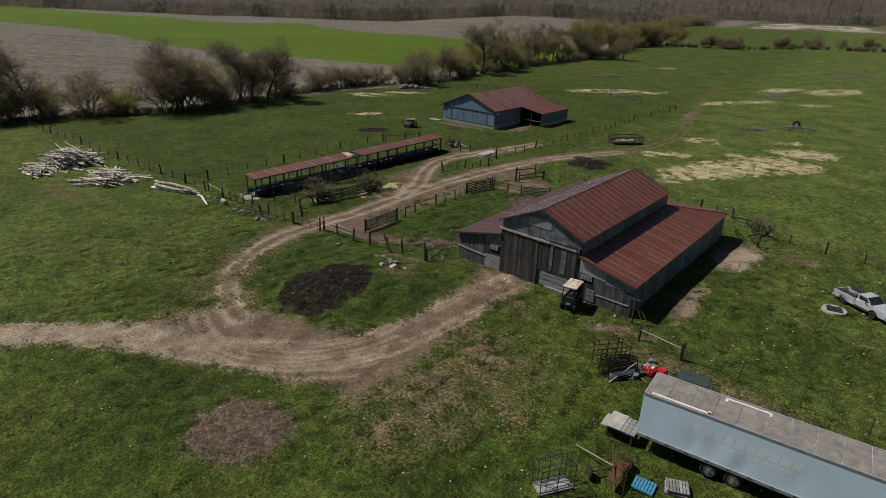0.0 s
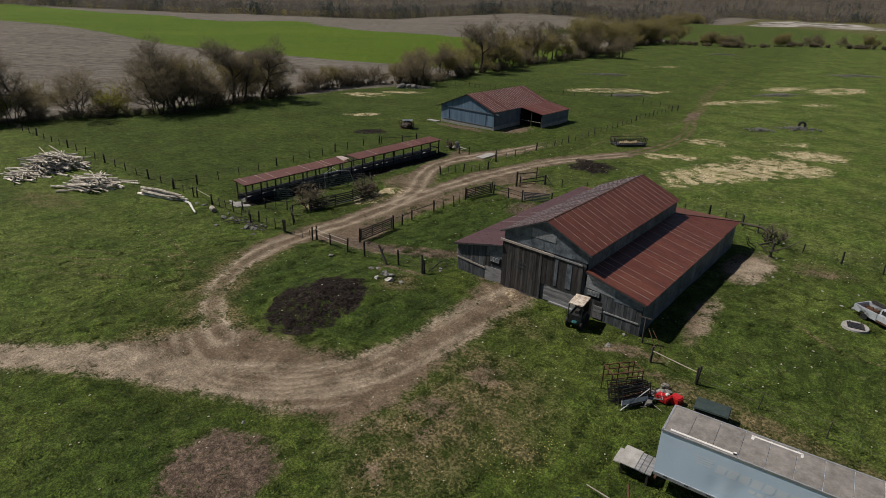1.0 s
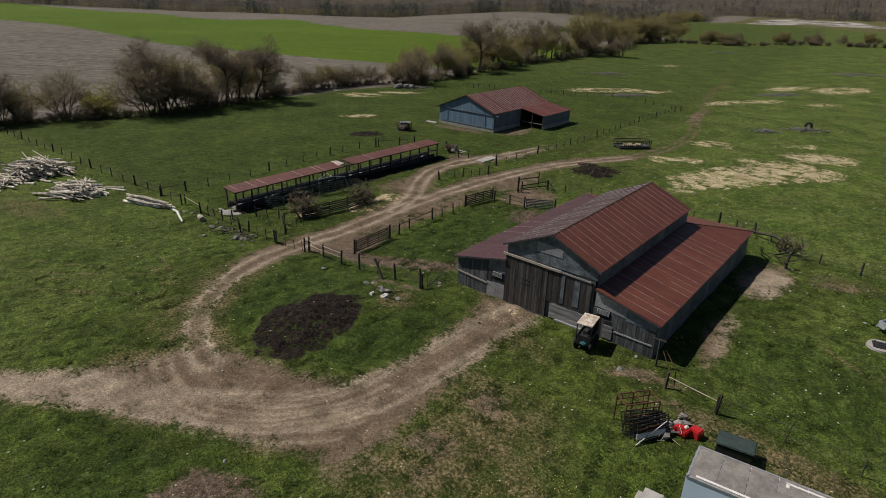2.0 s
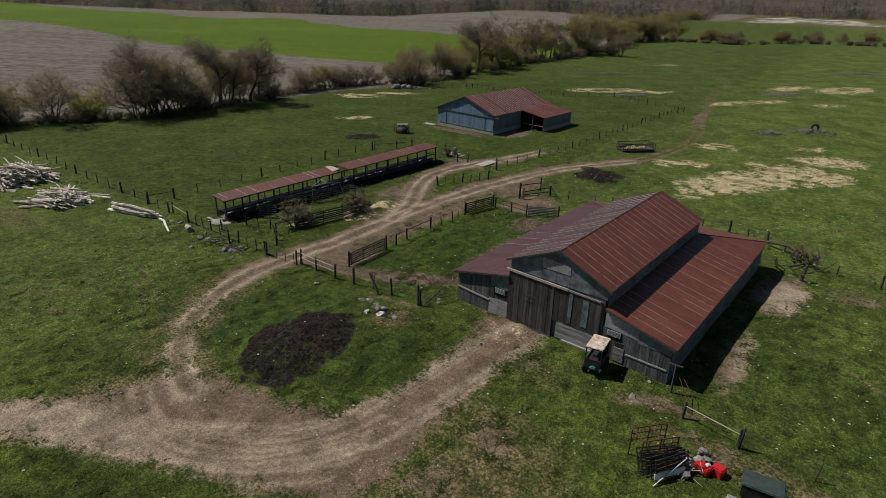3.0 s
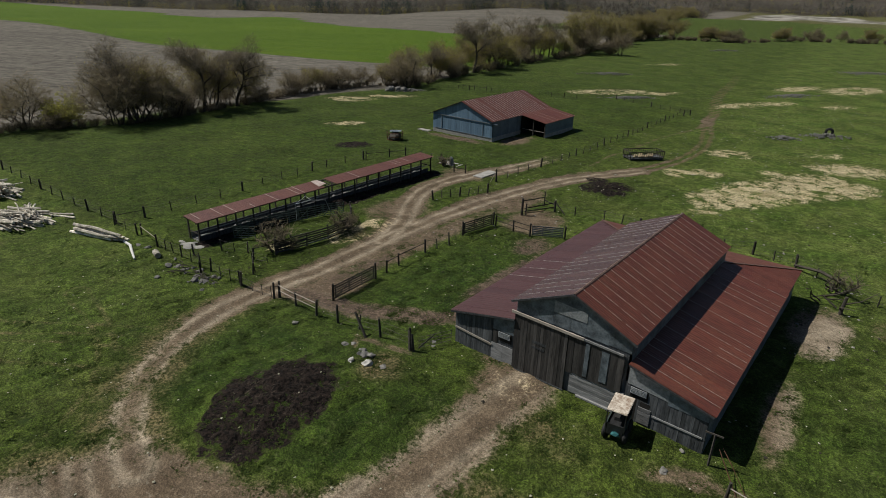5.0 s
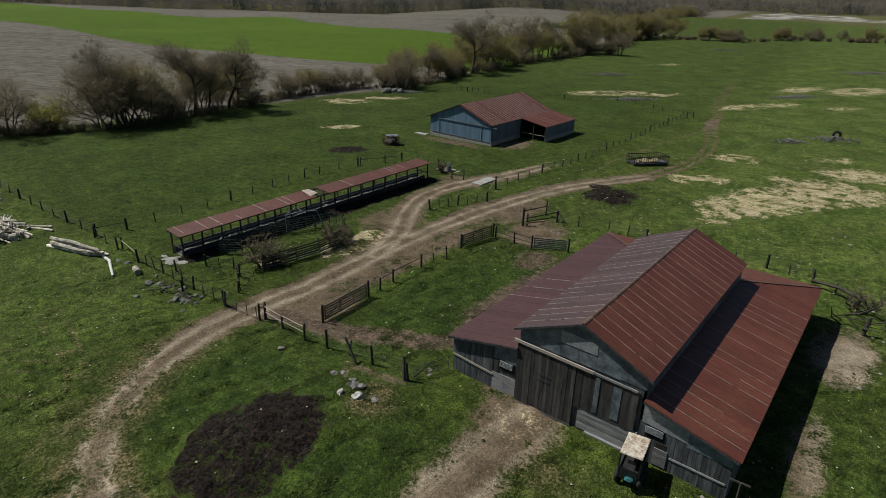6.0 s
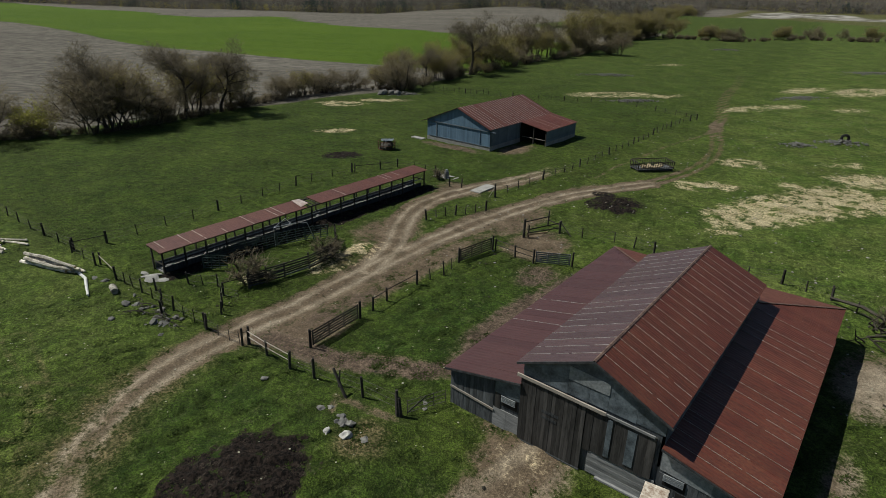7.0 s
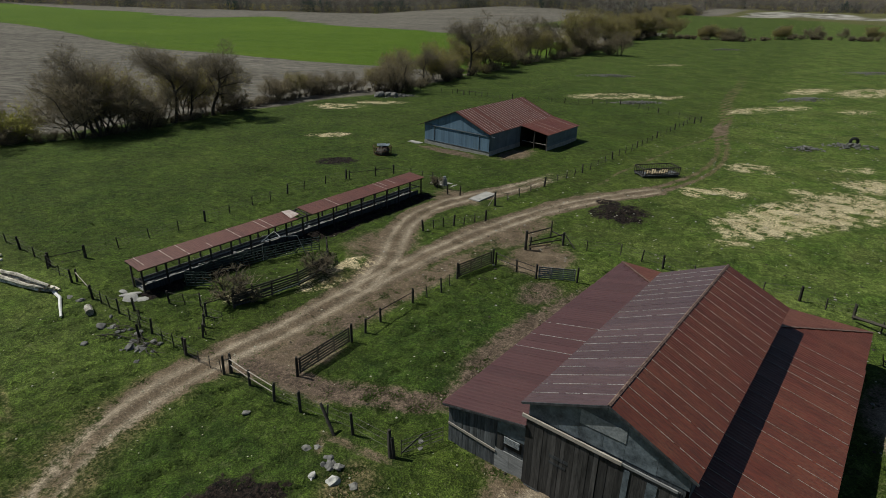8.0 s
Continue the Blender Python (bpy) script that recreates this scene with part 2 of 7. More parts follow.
TIN = simple("grey_weathered_tin", (0.030, 0.038, 0.047), (0.210, 0.245, 0.275), 1.6, 0.6, 0.15, 0.5, each=0.2)
TIN_PALE = simple("mottled_pale_tin", (0.14, 0.155, 0.165), (0.36, 0.375, 0.385), 5.0, 0.6, 0.15, 0.5)
RAIL_WOOD = simple("bleached_timber", (0.20, 0.17, 0.14), (0.42, 0.38, 0.33), 2.0, 0.85, stretch=(0.5, 3, 3), each=0.2)
POST = simple("old_fence_timber", (0.022, 0.019, 0.016), (0.075, 0.066, 0.056), 3.0, 0.95, each=0.4)
WIRE = simple("rusted_fence_wire", (0.05, 0.045, 0.04), (0.11, 0.10, 0.09), 2.0, 0.7, 0.3)
BLUE = simple("faded_blue_siding", (0.092, 0.155, 0.225), (0.150, 0.230, 0.315), 0.5, 0.7, 0.0, 0.4, stretch=(3, 3, 0.4), each=0.16)
BLUE_GREY = simple("grey_blue_siding", (0.095, 0.118, 0.142), (0.165, 0.195, 0.225), 0.6, 0.75, 0.0, 0.4, each=0.16)
CONCRETE = simple("stained_concrete", (0.20, 0.19, 0.175), (0.40, 0.385, 0.355), 1.2, 0.9)
# near-black colour in place of the shade inside openings
DARK = simple("dark_paint_for_unlit_inside", (0.012, 0.011, 0.010), (0.035, 0.031, 0.028), 1.0, 0.95)
IRON = simple("rusted_iron", (0.045, 0.024, 0.015), (0.15, 0.075, 0.042), 4.0, 0.8, 0.3)
GREEN_STEEL = simple("dark_green_painted_steel", (0.020, 0.034, 0.030), (0.050, 0.070, 0.062), 3.0, 0.55, 0.1, 0.5)
BLACK_STEEL = simple("blackened_steel", (0.012, 0.012, 0.013), (0.040, 0.040, 0.042), 3.0, 0.5, 0.2, 0.5)
TRAILER_SIDE = simple("pale_blue_trailer_panel", (0.62, 0.77, 0.91), (0.70, 0.82, 0.93), 0.5, 0.6, 0.0, 0.5)
TRAILER_GHOST = simple("faded_white_lettering", (0.76, 0.83, 0.90), (0.82, 0.87, 0.92), 1.2, 0.6, 0.0, 0.4)
TRAILER_ROOF = simple("grimy_trailer_roof", (0.115, 0.104, 0.092), (0.270, 0.250, 0.226), 1.6, 0.7, 0.0, 0.4)
TRIM = simple("dull_aluminium_trim", (0.30, 0.31, 0.32), (0.52, 0.53, 0.54), 3.0, 0.45, 0.5, 0.5)
RUBBER = simple("worn_tyre_rubber", (0.012, 0.012, 0.012), (0.035, 0.034, 0.033), 5.0, 0.85)
BARK = simple("dark_grey_brown_bark", (0.034, 0.029, 0.023), (0.090, 0.077, 0.061), 1.0, 0.95)
TWIG_DARK = simple("dark_bare_twigs", (0.110, 0.094, 0.070), (0.240, 0.205, 0.150), 0.9, 0.95, soften=True)
TWIG = simple("bare_grey_brown_twigs", (0.150, 0.126, 0.086), (0.340, 0.284, 0.190), 0.25, 0.95, soften=True)
WOODS = simple("distant_bare_woods", (0.060, 0.052, 0.042), (0.130, 0.116, 0.094), 0.012, 0.95, soften=True)
WOODS_GREY = simple("distant_grey_woods", (0.150, 0.140, 0.118), (0.250, 0.232, 0.195), 0.012, 0.95, soften=True)
BUD = simple("olive_yellow_buds", (0.250, 0.220, 0.055), (0.420, 0.370, 0.110), 0.2, 0.9, soften=True)
BUD_BRIGHT = simple("fresh_yellow_leaves", (0.270, 0.270, 0.055), (0.430, 0.420, 0.100), 0.4, 0.9, soften=True)
LOG_WOOD = simple("peeled_grey_logs", (0.070, 0.057, 0.042), (0.86, 0.79, 0.67), 1.6, 0.9, each=0.5)
LOG_END = simple("sawn_log_ends", (0.34, 0.23, 0.13), (0.55, 0.40, 0.25), 6.0, 0.9)
STONE = simple("grey_field_stones", (0.10, 0.096, 0.086), (0.31, 0.295, 0.265), 2.2, 0.9, each=0.3)
STONE_PALE = simple("pale_boulders", (0.24, 0.23, 0.21), (0.56, 0.54, 0.50), 2.0, 0.9)
STONE_DARK = simple("dark_field_stones", (0.075, 0.072, 0.067), (0.22, 0.21, 0.195), 1.2, 0.9)
WHITE_PAINT = simple("weathered_white_paint", (0.50, 0.49, 0.46), (0.78, 0.76, 0.72), 3.0, 0.6)

# ------------------------------------------------------------ building helpers
def part(name, bm, material, parent=None, label="", smooth=False):
    """Link a bmesh as one mesh object under a thing or a part."""
    me = bpy.data.meshes.new(name)
    bm.to_mesh(me)
    bm.free()
    me.materials.append(material)
    if smooth:
        me.polygons.foreach_set("use_smooth", [True] * len(me.polygons))
    ob = new(name, me)
    ob.parent = parent
    if label:
        ob["label"] = label
    return ob


def shared(name, mesh, parent, m):
    """One more piece on a mesh that others use too."""
    ob = new(name, mesh)
    ob.parent = parent
    ob.matrix_basis = m
    return ob


def mesh_of(bm, name, material):
    me = bpy.data.meshes.new(name)
    bm.to_mesh(me)
    bm.free()
    me.materials.append(material)
    return me


def thing(name, place=(0, 0, 0), turn=0.0, label="", category="", group="", kind=""):
    ob = new(name)
    ob.empty_display_size = 0.3
    ob.matrix_basis = pose(*place, 0, 0, turn)
    return tagged(ob, label, category, group, kind)


def box(bm, x0, x1, y0, y1, z0, z1):
    vs = [bm.verts.new((x, y, z)) for z in (z0, z1) for x, y in ((x0, y0), (x1, y0), (x1, y1), (x0, y1))]
    for f in ((3, 2, 1, 0), (4, 5, 6, 7), (0, 1, 5, 4), (1, 2, 6, 5), (2, 3, 7, 6), (3, 0, 4, 7)):
        bm.faces.new([vs[i] for i in f])
    return vs


def beam(bm, p, q, w, h=None):
    """A squared timber from p to q, w wide and h high."""
    h = h or w
    p, q = Vector(p), Vector(q)
    d = (q - p).normalized()
    up = Vector((0, 0, 1)) if abs(d.z) < 0.95 else Vector((0, 1, 0))
    s = d.cross(up).normalized()
    u = s.cross(d)
    vs = [bm.verts.new(c + s * a * w / 2 + u * b * h / 2) for c in (p, q) for a, b in ((-1, -1), (1, -1), (1, 1), (-1, 1))]
    for f in ((3, 2, 1, 0), (4, 5, 6, 7), (0, 1, 5, 4), (1, 2, 6, 5), (2, 3, 7, 6), (3, 0, 4, 7)):
        bm.faces.new([vs[i] for i in f])


def rod(bm, p, q, r0, r1=None, sides=6, caps=True):
    """A round, tapered bar from p to q."""
    r1 = r0 if r1 is None else r1
    p, q = Vector(p), Vector(q)
    d = (q - p).normalized()
    up = Vector((0, 0, 1)) if abs(d.z) < 0.9 else Vector((1, 0, 0))
    s = d.cross(up).normalized()
    u = s.cross(d)
    rings = []
    for c, r in ((p, r0), (q, r1)):
        rings.append([bm.verts.new(c + (s * cos(2 * pi * k / sides) + u * sin(2 * pi * k / sides)) * r) for k in range(sides)])
    for k in range(sides):
        bm.faces.new((rings[0][k], rings[1][k], rings[1][(k + 1) % sides], rings[0][(k + 1) % sides]))
    if caps:
        bm.faces.new(rings[0])
        bm.faces.new(rings[1][::-1])


def path_rod(bm, pts, radii, sides=6):
    """A bent, tapered limb along a line of points, with its ends closed."""
    rings, s = [], None
    for i, p in enumerate(pts):
        d = (Vector(pts[min(i + 1, len(pts) - 1)]) - Vector(pts[max(i - 1, 0)])).normalized()
        if s is None:
            s = d.cross(Vector((0, 0, 1)) if abs(d.z) < 0.9 else Vector((1, 0, 0))).normalized()
        s = (s - d * s.dot(d)).normalized()
        u = s.cross(d)
        rings.append([bm.verts.new(Vector(p) + (s * cos(2 * pi * k / sides) + u * sin(2 * pi * k / sides)) * radii[i]) for k in range(sides)])
    for a, b in zip(rings, rings[1:]):
        for k in range(sides):
            bm.faces.new((a[k], b[k], b[(k + 1) % sides], a[(k + 1) % sides]))
    bm.faces.new(rings[0])
    bm.faces.new(rings[-1][::-1])


def torus(bm, centre, axis, R, r, n=20, k=8, flat=1.0):
    axis = Vector(axis).normalized()
    s = axis.cross(Vector((0, 0, 1)) if abs(axis.z) < 0.9 else Vector((1, 0, 0))).normalized()
    u = axis.cross(s)
    grid = []
    for i in range(n):
        a = 2 * pi * i / n
        d = s * cos(a) + u * sin(a)
        grid.append([bm.verts.new(Vector(centre) + d * (R + r * cos(2 * pi * j / k)) + axis * r * flat * sin(2 * pi * j / k)) for j in range(k)])
    for i in range(n):
        for j in range(k):
            bm.faces.new((grid[i][j], grid[(i + 1) % n][j], grid[(i + 1) % n][(j + 1) % k], grid[i][(j + 1) % k]))


def sheet(bm, corners, thick=0.03):
    """A thin slab whose upper face has the four corners given, anticlockwise from above."""
    c = [Vector(p) for p in corners]
    n = (c[1] - c[0]).cross(c[3] - c[0]).normalized() * thick
    top = [bm.verts.new(p) for p in c]
    low = [bm.verts.new(p - n) for p in c]
    bm.faces.new(top)
    bm.faces.new(low[::-1])
    for i in range(4):
        j = (i + 1) % 4
        bm.faces.new((top[j], top[i], low[i], low[j]))


def lump(bm, centre, size, seed, squash=0.6, rough=0.35, level=1):
    """An uneven stone or clod."""
    rng = random.Random(seed)
    r = bmesh.ops.create_icosphere(bm, subdivisions=level, radius=1.0)
    off = Vector((rng.uniform(-50, 50), rng.uniform(-50, 50), 0))
    turn = Euler((rng.uniform(-0.4, 0.4), rng.uniform(-0.4, 0.4), rng.uniform(0, 6))).to_matrix()
    stretch = rng.uniform(0.7, 1.3)
    for v in r["verts"]:
        p = v.co * (1 + rough * noise.noise(v.co * 1.3 + off))
        p = Vector((p.x * stretch, p.y, p.z * squash))
        v.co = turn @ (p * size) + Vector(centre)


# ------------------------------------------------------------ the lie of the land
def hill(x, y, cx, cy, sx, sy, h):
    return h * np.exp(-((x - cx) / sx) ** 2 - ((y - cy) / sy) ** 2)


def gz(x, y):
    """Height of the ground."""
    z = hill(x, y, -37.5, 37.5, 8.0, 6.5, 0.62) + hill(x, y, -25, 56, 15, 17, 0.48)
    z = z + hill(x, y, -34, 18, 9, 6, -0.5) + hill(x, y, -28, 15, 3.2, 3.0, 0.35)
    z = z + hill(x, y, -40, 32.3, 3.2, 4.6, 0.45) + hill(x, y, -43.5, 92.5, 3.5, 4.0, 0.45)
    z = z + 0.10 * np.sin(x * 0.31 + 1.0) * np.sin(y * 0.27) + 0.05 * np.sin(x * 0.9) * np.cos(y * 0.8 + x * 0.3)
    far = np.hypot(x, y)
    z = z + np.clip((far - 250) / 500, 0, 1) * 2.0 * np.sin(x * 0.011) * np.sin(y * 0.009 + 1.3)
    z = z + hill(x, y, -480, 860, 200, 200, 13.0)
    return z + np.clip((far - 1250) / 2500, 0, 1) ** 1.2 * 150


def wood_start(deg):
    """How far off the woods begin, by bearing."""
    return np.interp(deg, (-8, 16, 17, 20, 21, 27, 34, 41, 44, 51, 57, 60, 63.5, 68, 75, 84), (1480, 1480, 1130, 1050, 720, 860, 930, 900, 830, 933, 985, 970, 1100, 1200, 1290, 1380)) + 12 * np.sin(deg * 3.1)


def at(x, y, up=0.0):
    return Vector((x, y, float(gz(x, y)) + up))


def along(line, x, y):
    """Distance from a polyline, and how far along it."""
    best = np.full(np.shape(x), 1e9)
    for (ax, ay), (bx, by) in zip(line, line[1:]):
        dx, dy = bx - ax, by - ay
        t = np.clip(((x - ax) * dx + (y - ay) * dy) / (dx * dx + dy * dy), 0, 1)
        best = np.minimum(best, np.hypot(x - ax - t * dx, y - ay - t * dy))
    return best


def beside(line, x, y):
    """Signed distance to the side of a polyline, and the length run along it."""
    best, side, run, total = np.full(np.shape(x), 1e9), np.zeros(np.shape(x)), np.zeros(np.shape(x)), 0.0
    for (ax, ay), (bx, by) in zip(line, line[1:]):
        dx, dy = bx - ax, by - ay
        L = math.hypot(dx, dy)
        t = np.clip(((x - ax) * dx + (y - ay) * dy) / (L * L), 0, 1)
        d = np.hypot(x - ax - t * dx, y - ay - t * dy)
        near = d < best
        best = np.where(near, d, best)
        side = np.where(near, np.sign((x - ax) * dy - (y - ay) * dx) * d, side)
        run = np.where(near, total + t * L, run)
        total += L
    return side, run


def curve_line(pts, n=8):
    """A smooth line through a few points."""
    out = []
    P = [Vector((*p, 0)) for p in pts]
    P = [P[0] * 2 - P[1], *P, P[-1] * 2 - P[-2]]
    for a, b, c, d in zip(P, P[1:], P[2:], P[3:]):
        for i in range(n):
            t = i / n
            v = 0.5 * (2 * b + (c - a) * t + (2 * a - 5 * b + 4 * c - d) * t * t + (3 * b - a - 3 * c + d) * t ** 3)
            out.append((v.x, v.y))
    return out + [tuple(pts[-1])]


def blob(x, y, cx, cy, sx, sy, turn=0.0):
    """1 in the middle of an oval patch, falling to 0 outside it."""
    a = radians(turn)
    u, w = (x - cx) * cos(a) + (y - cy) * sin(a), -(x - cx) * sin(a) + (y - cy) * cos(a)
    return np.clip(1.5 - np.hypot(u / sx, w / sy), 0, 1)


def inside(poly, x, y, soft):
    """1 inside an outline, 0 outside, with a soft edge that many metres wide."""
    ring = [*poly, poly[0]]
    odd = np.zeros(np.shape(x), dtype=bool)
    for (ax, ay), (bx, by) in zip(ring, ring[1:]):
        if ay != by:
            odd ^= ((ay > y) != (by > y)) & (x < (bx - ax) * (y - ay) / (by - ay) + ax)
    return np.clip(0.5 + np.where(odd, 1, -1) * along(ring, x, y) / soft, 0, 1)


FARM_ROAD = curve_line([(-70, -10), (-51.7, 9.0), (-47.4, 13.5), (-41.1, 17.6), (-36.0, 20.5), (-31.5, 23.5), (-29.2, 27.5), (-28.3, 33.0), (-27.8, 39.0), (-27.0, 45.5)])
LOOP_ROAD = curve_line([(-40.6, 23.0), (-43.4, 23.7), (-46.2, 25.2), (-48.9, 27.4), (-51.2, 30.3), (-52.8, 33.8), (-53.6, 37.6), (-53.6, 42.1), (-53.4, 48.7), (-53.9, 58.0), (-54.0, 68.1), (-53.4, 77.9), (-51.4, 88.3), (-48.0, 98.0), (-44.0, 105.0)])
FAR_TRACK = curve_line([(-44.0, 105.0), (-41.3, 119.0), (-42.0, 132.0), (-45.0, 145.0), (-48.6, 157.0), (-51.2, 172.0), (-58.4, 200.8), (-64.7, 241.0), (-71.8, 277.5)])
COW_PATH = curve_line([(-51.4, 103.1), (-51.5, 114.1), (-50.6, 130.1), (-48.6, 146.5), (-48.4, 156.8)])
FOOT_PATH = curve_line([(-6.4, 56.2), (-4.8, 55.1), (-2.9, 53.8), (-0.8, 53.7), (1.7, 54.0), (8.0, 55.0)])
YARD = ((-70, -8), (-53.7, 9.6), (-50.4, 12.6), (-47.2, 15.6), (-44.6, 19.2), (-43.4, 22.0), (-43.2, 24.6), (-38.0, 25.5), (-34.2, 26.5), (-31.3, 28.2), (-30.1, 31.0), (-29.7, 34.8), (-30.0, 40.8), (-30.2, 45.6),
        (-26.4, 46.2), (-25.9, 42.4), (-25.6, 37.6), (-25.4, 32.8), (-25.0, 28.3), (-24.8, 25.2), (-25.6, 22.4), (-29.0, 20.9), (-32.2, 19.8), (-35.5, 18.5), (-37.9, 17.3), (-40.8, 15.7), (-43.5, 14.0), (-47.1, 11.4), (-49.9, 8.5), (-66, -10))
MUCK = ((-41.5, 27.6), (-43.0, 31.0), (-42.3, 34.4), (-39.2, 36.6), (-36.7, 35.3), (-36.0, 31.0), (-36.8, 27.2), (-38.6, 26.2))
SCRAPE = ((-29.1, 11.7), (-31.3, 13.6), (-31.6, 17.0), (-28.5, 18.3), (-25.8, 17.4), (-24.9, 14.7), (-25.8, 12.7))
WORN_YARD = ((-25.5, 22.5), (-22.5, 18.0), (-18.1, 18.5), (-17.4, 23.1), (-15.0, 29.4), (-17.6, 34.3), (-21.7, 35.6), (-25.4, 35.5), (-25.2, 28.0))
STRAW_FIELD = ((-34, 98), (-31.2, 93), (-27.4, 95.5), (-23.4, 101), (-18.6, 109), (-13.5, 114), (-12.5, 121), (-19.5, 123.5), (-25.5, 121), (-27.5, 113), (-31.2, 107))
STRAW_BACK = ((-24.5, 129), (-20.5, 124.5), (-12.5, 128), (-12.5, 135), (-18.5, 136))
YARD_TRACK = curve_line([(-54.0, 57.0), (-57.0, 63.5), (-60.3, 68.5), (-62.8, 74.0), (-63.3, 80.0), (-62.0, 86.5), (-59.0, 96.0), (-58.5, 108.0), (-60.5, 122.0)])
PEN_TRACK = curve_line([(-51.0, 42.5), (-46.5, 43.5), (-42.0, 45.0), (-37.0, 48.5), (-36.0, 56.0), (-36.5, 66.0)])
OLD_TRACK = curve_line([(-75, 14), (-66, 20), (-58, 26), (-52, 30)])
SWEEP = curve_line([(-45.5, 17.0), (-47.0, 21.5), (-51.0, 25.5), (-57.5, 28.5), (-66, 30.0)])
FIELD_EDGE = ((-3000, 500), (-1096, 392), (-976, 394), (-803, 371), (-683, 352), (-612, 330), (-592, 400), (-589, 459), (-502, 426), (-428, 412), (-370, 410), (-317, 386), (-100, 340))
CROP_EDGE = ((-3000, 250), (-663, 182), (-413, 182), (-311, 162), (-218, 173), (-160, 195))


def axis_steps(lo, hi, fine_lo, fine_hi, step, grow=1.07):
    a = list(np.arange(fine_lo, fine_hi + step / 2, step))
    s, v = step, fine_hi
    while v < hi:
        s = min(s * grow, 90)
        v += s
        a.append(v)
    s, v = step, fine_lo
    while v > lo:
        s = min(s * grow, 90)
        v -= s
        a.insert(0, v)
    return np.array(a)


def build_ground():
    xs = axis_steps(-4200, 4200, -74, 6, 0.25)
    ys = axis_steps(-4200, 4400, 9, 96, 0.25, 1.05)
    X, Y = np.meshgrid(xs, ys)
    x, y = X.ravel(), Y.ravel()
    z = gz(x, y)
    near = np.hypot(x + 30, y - 50) < 130
    lumps = np.zeros_like(z)
    rng = np.random.default_rng(4)
    for i in range(14):
        a, k = rng.uniform(0, 6.28), rng.uniform(0.8, 4.5)
        lumps += np.sin((x * cos(a) + y * sin(a)) * k + rng.uniform(0, 6.28)) / 14
    z = z + np.where(near, lumps * 0.16, 0)
    mask = {}
    # tracks
    d1, d2, d3, d4, d5, d6 = (along(l, x, y) for l in (FARM_ROAD, LOOP_ROAD, FAR_TRACK, YARD_TRACK, PEN_TRACK, OLD_TRACK))
    road = inside(YARD, x, y, 3.0)
    loop_w = np.interp(y, (24, 29, 36, 46), (0.75, 0.95, 1.15, 1.5)) + 0.25 * np.sin(y * 0.35)
    road = np.maximum(road, np.clip(1.0 - (d2 - loop_w) / 1.3, 0, 1) * np.interp(y, (23, 28, 33, 38), (0.52, 0.50, 0.74, 1.0)))
    d7 = along(COW_PATH, x, y)
    road = np.maximum(road, (0.30 + 0.50 * np.exp(-((y - 158) / 11) ** 2) + 0.5 * np.clip((122 - y) / 16, 0, 1)) * np.clip(1.0 - (np.abs(d3 - 0.8) - 0.25) / 0.7, 0, 1) * np.clip((290 - y) / 60, 0, 1))
    road = np.maximum(road, 0.8 * blob(x, y, -48.6, 157.5, 1.6, 6.0, 15))
    road = np.maximum(road, 0.46 * np.clip(1.0 - (d7 - 0.15) / 0.5, 0, 1))
    road = np.maximum(road, 0.95 * np.clip(1.0 - (d4 - 1.5) / 1.1, 0, 1) * np.clip((112 - y) / 25, 0.0, 1))
    road = np.maximum(road, 0.6 * np.clip(1.0 - (d5 - 0.7) / 1.2, 0, 1))
    worn = np.maximum.reduce([blob(x, y, -28.0, 43.5, 2.8, 3.0), 0.55 * blob(x, y, -30.6, 44.9, 2.4, 1.4), 0.42 * blob(x, y, -25.5, 22.6, 3.5, 2.4, 30)])
    gate_mud = np.maximum.reduce([0.85 * blob(x, y, -49.6, 45.5, 2.6, 4.5, 0), 0.8 * blob(x, y, -46.3, 43.2, 3.4, 1.3, 0), 0.6 * blob(x, y, -42.0, 46.0, 4.0, 1.0, 25), 0.75 * blob(x, y, -36.8, 60, 2.2, 8, 0), 0.9 * blob(x, y, -44.5, 73.5, 3.5, 4.5, 0),
                                  0.85 * blob(x, y, -50, 79, 2.5, 6), 0.9 * blob(x, y, -63.5, 84, 3.5, 3.0), 0.75 * blob(x, y, -60, 66, 4.0, 5.0),
                                  0.75 * blob(x, y, -48.5, 97, 3, 5, -20), 0.8 * blob(x, y, -50.5, 60, 1.8, 14), 0.7 * blob(x, y, -80, 103.6, 7.5, 1.7), 0.75 * blob(x, y, -70, 110, 2.6, 5)])
    barn_side = np.maximum.reduce([0.95 * blob(x, y, -12.8, 66.5, 2.3, 5.0, 0), 0.65 * blob(x, y, -13.0, 52, 1.3, 6, 4), 0.6 * blob(x, y, -15.5, 42.5, 3, 1.0, 8), 0.5 * blob(x, y, -8, 70, 2.5, 2)])
    bare = np.maximum.reduce([0.62 * blob(x, y, -22.2, 32.6, 2.0, 1.7), 0.64 * blob(x, y, -22.6, 27.2, 2.2, 1.3, 20), 0.5 * blob(x, y, -21.3, 24.8, 0.9, 1.5), 0.52 * blob(x, y, -21.5, 20.5, 1.2, 1.0), 0.6 * blob(x, y, -16.4, 42.4, 2.4, 0.7, 35), 0.55 * blob(x, y, -12.0, 40.8, 1.6, 0.8),
                              0.5 * blob(x, y, -6.5, 70.0, 2.6, 1.1, 35), 0.6 * blob(x, y, -38.4, 41.0, 3.4, 0.5, 8), 0.5 * blob(x, y, -40.2, 39.6, 1.4, 0.4, -50)])
    mask["dirt"] = np.maximum.reduce([road, worn, gate_mud, barn_side, bare])
    ruts = np.maximum(0.9 * blob(x, y, -12.0, 65.5, 1.8, 4.6, 0), 0.6 * blob(x, y, -12.6, 54, 0.7, 5, 4))
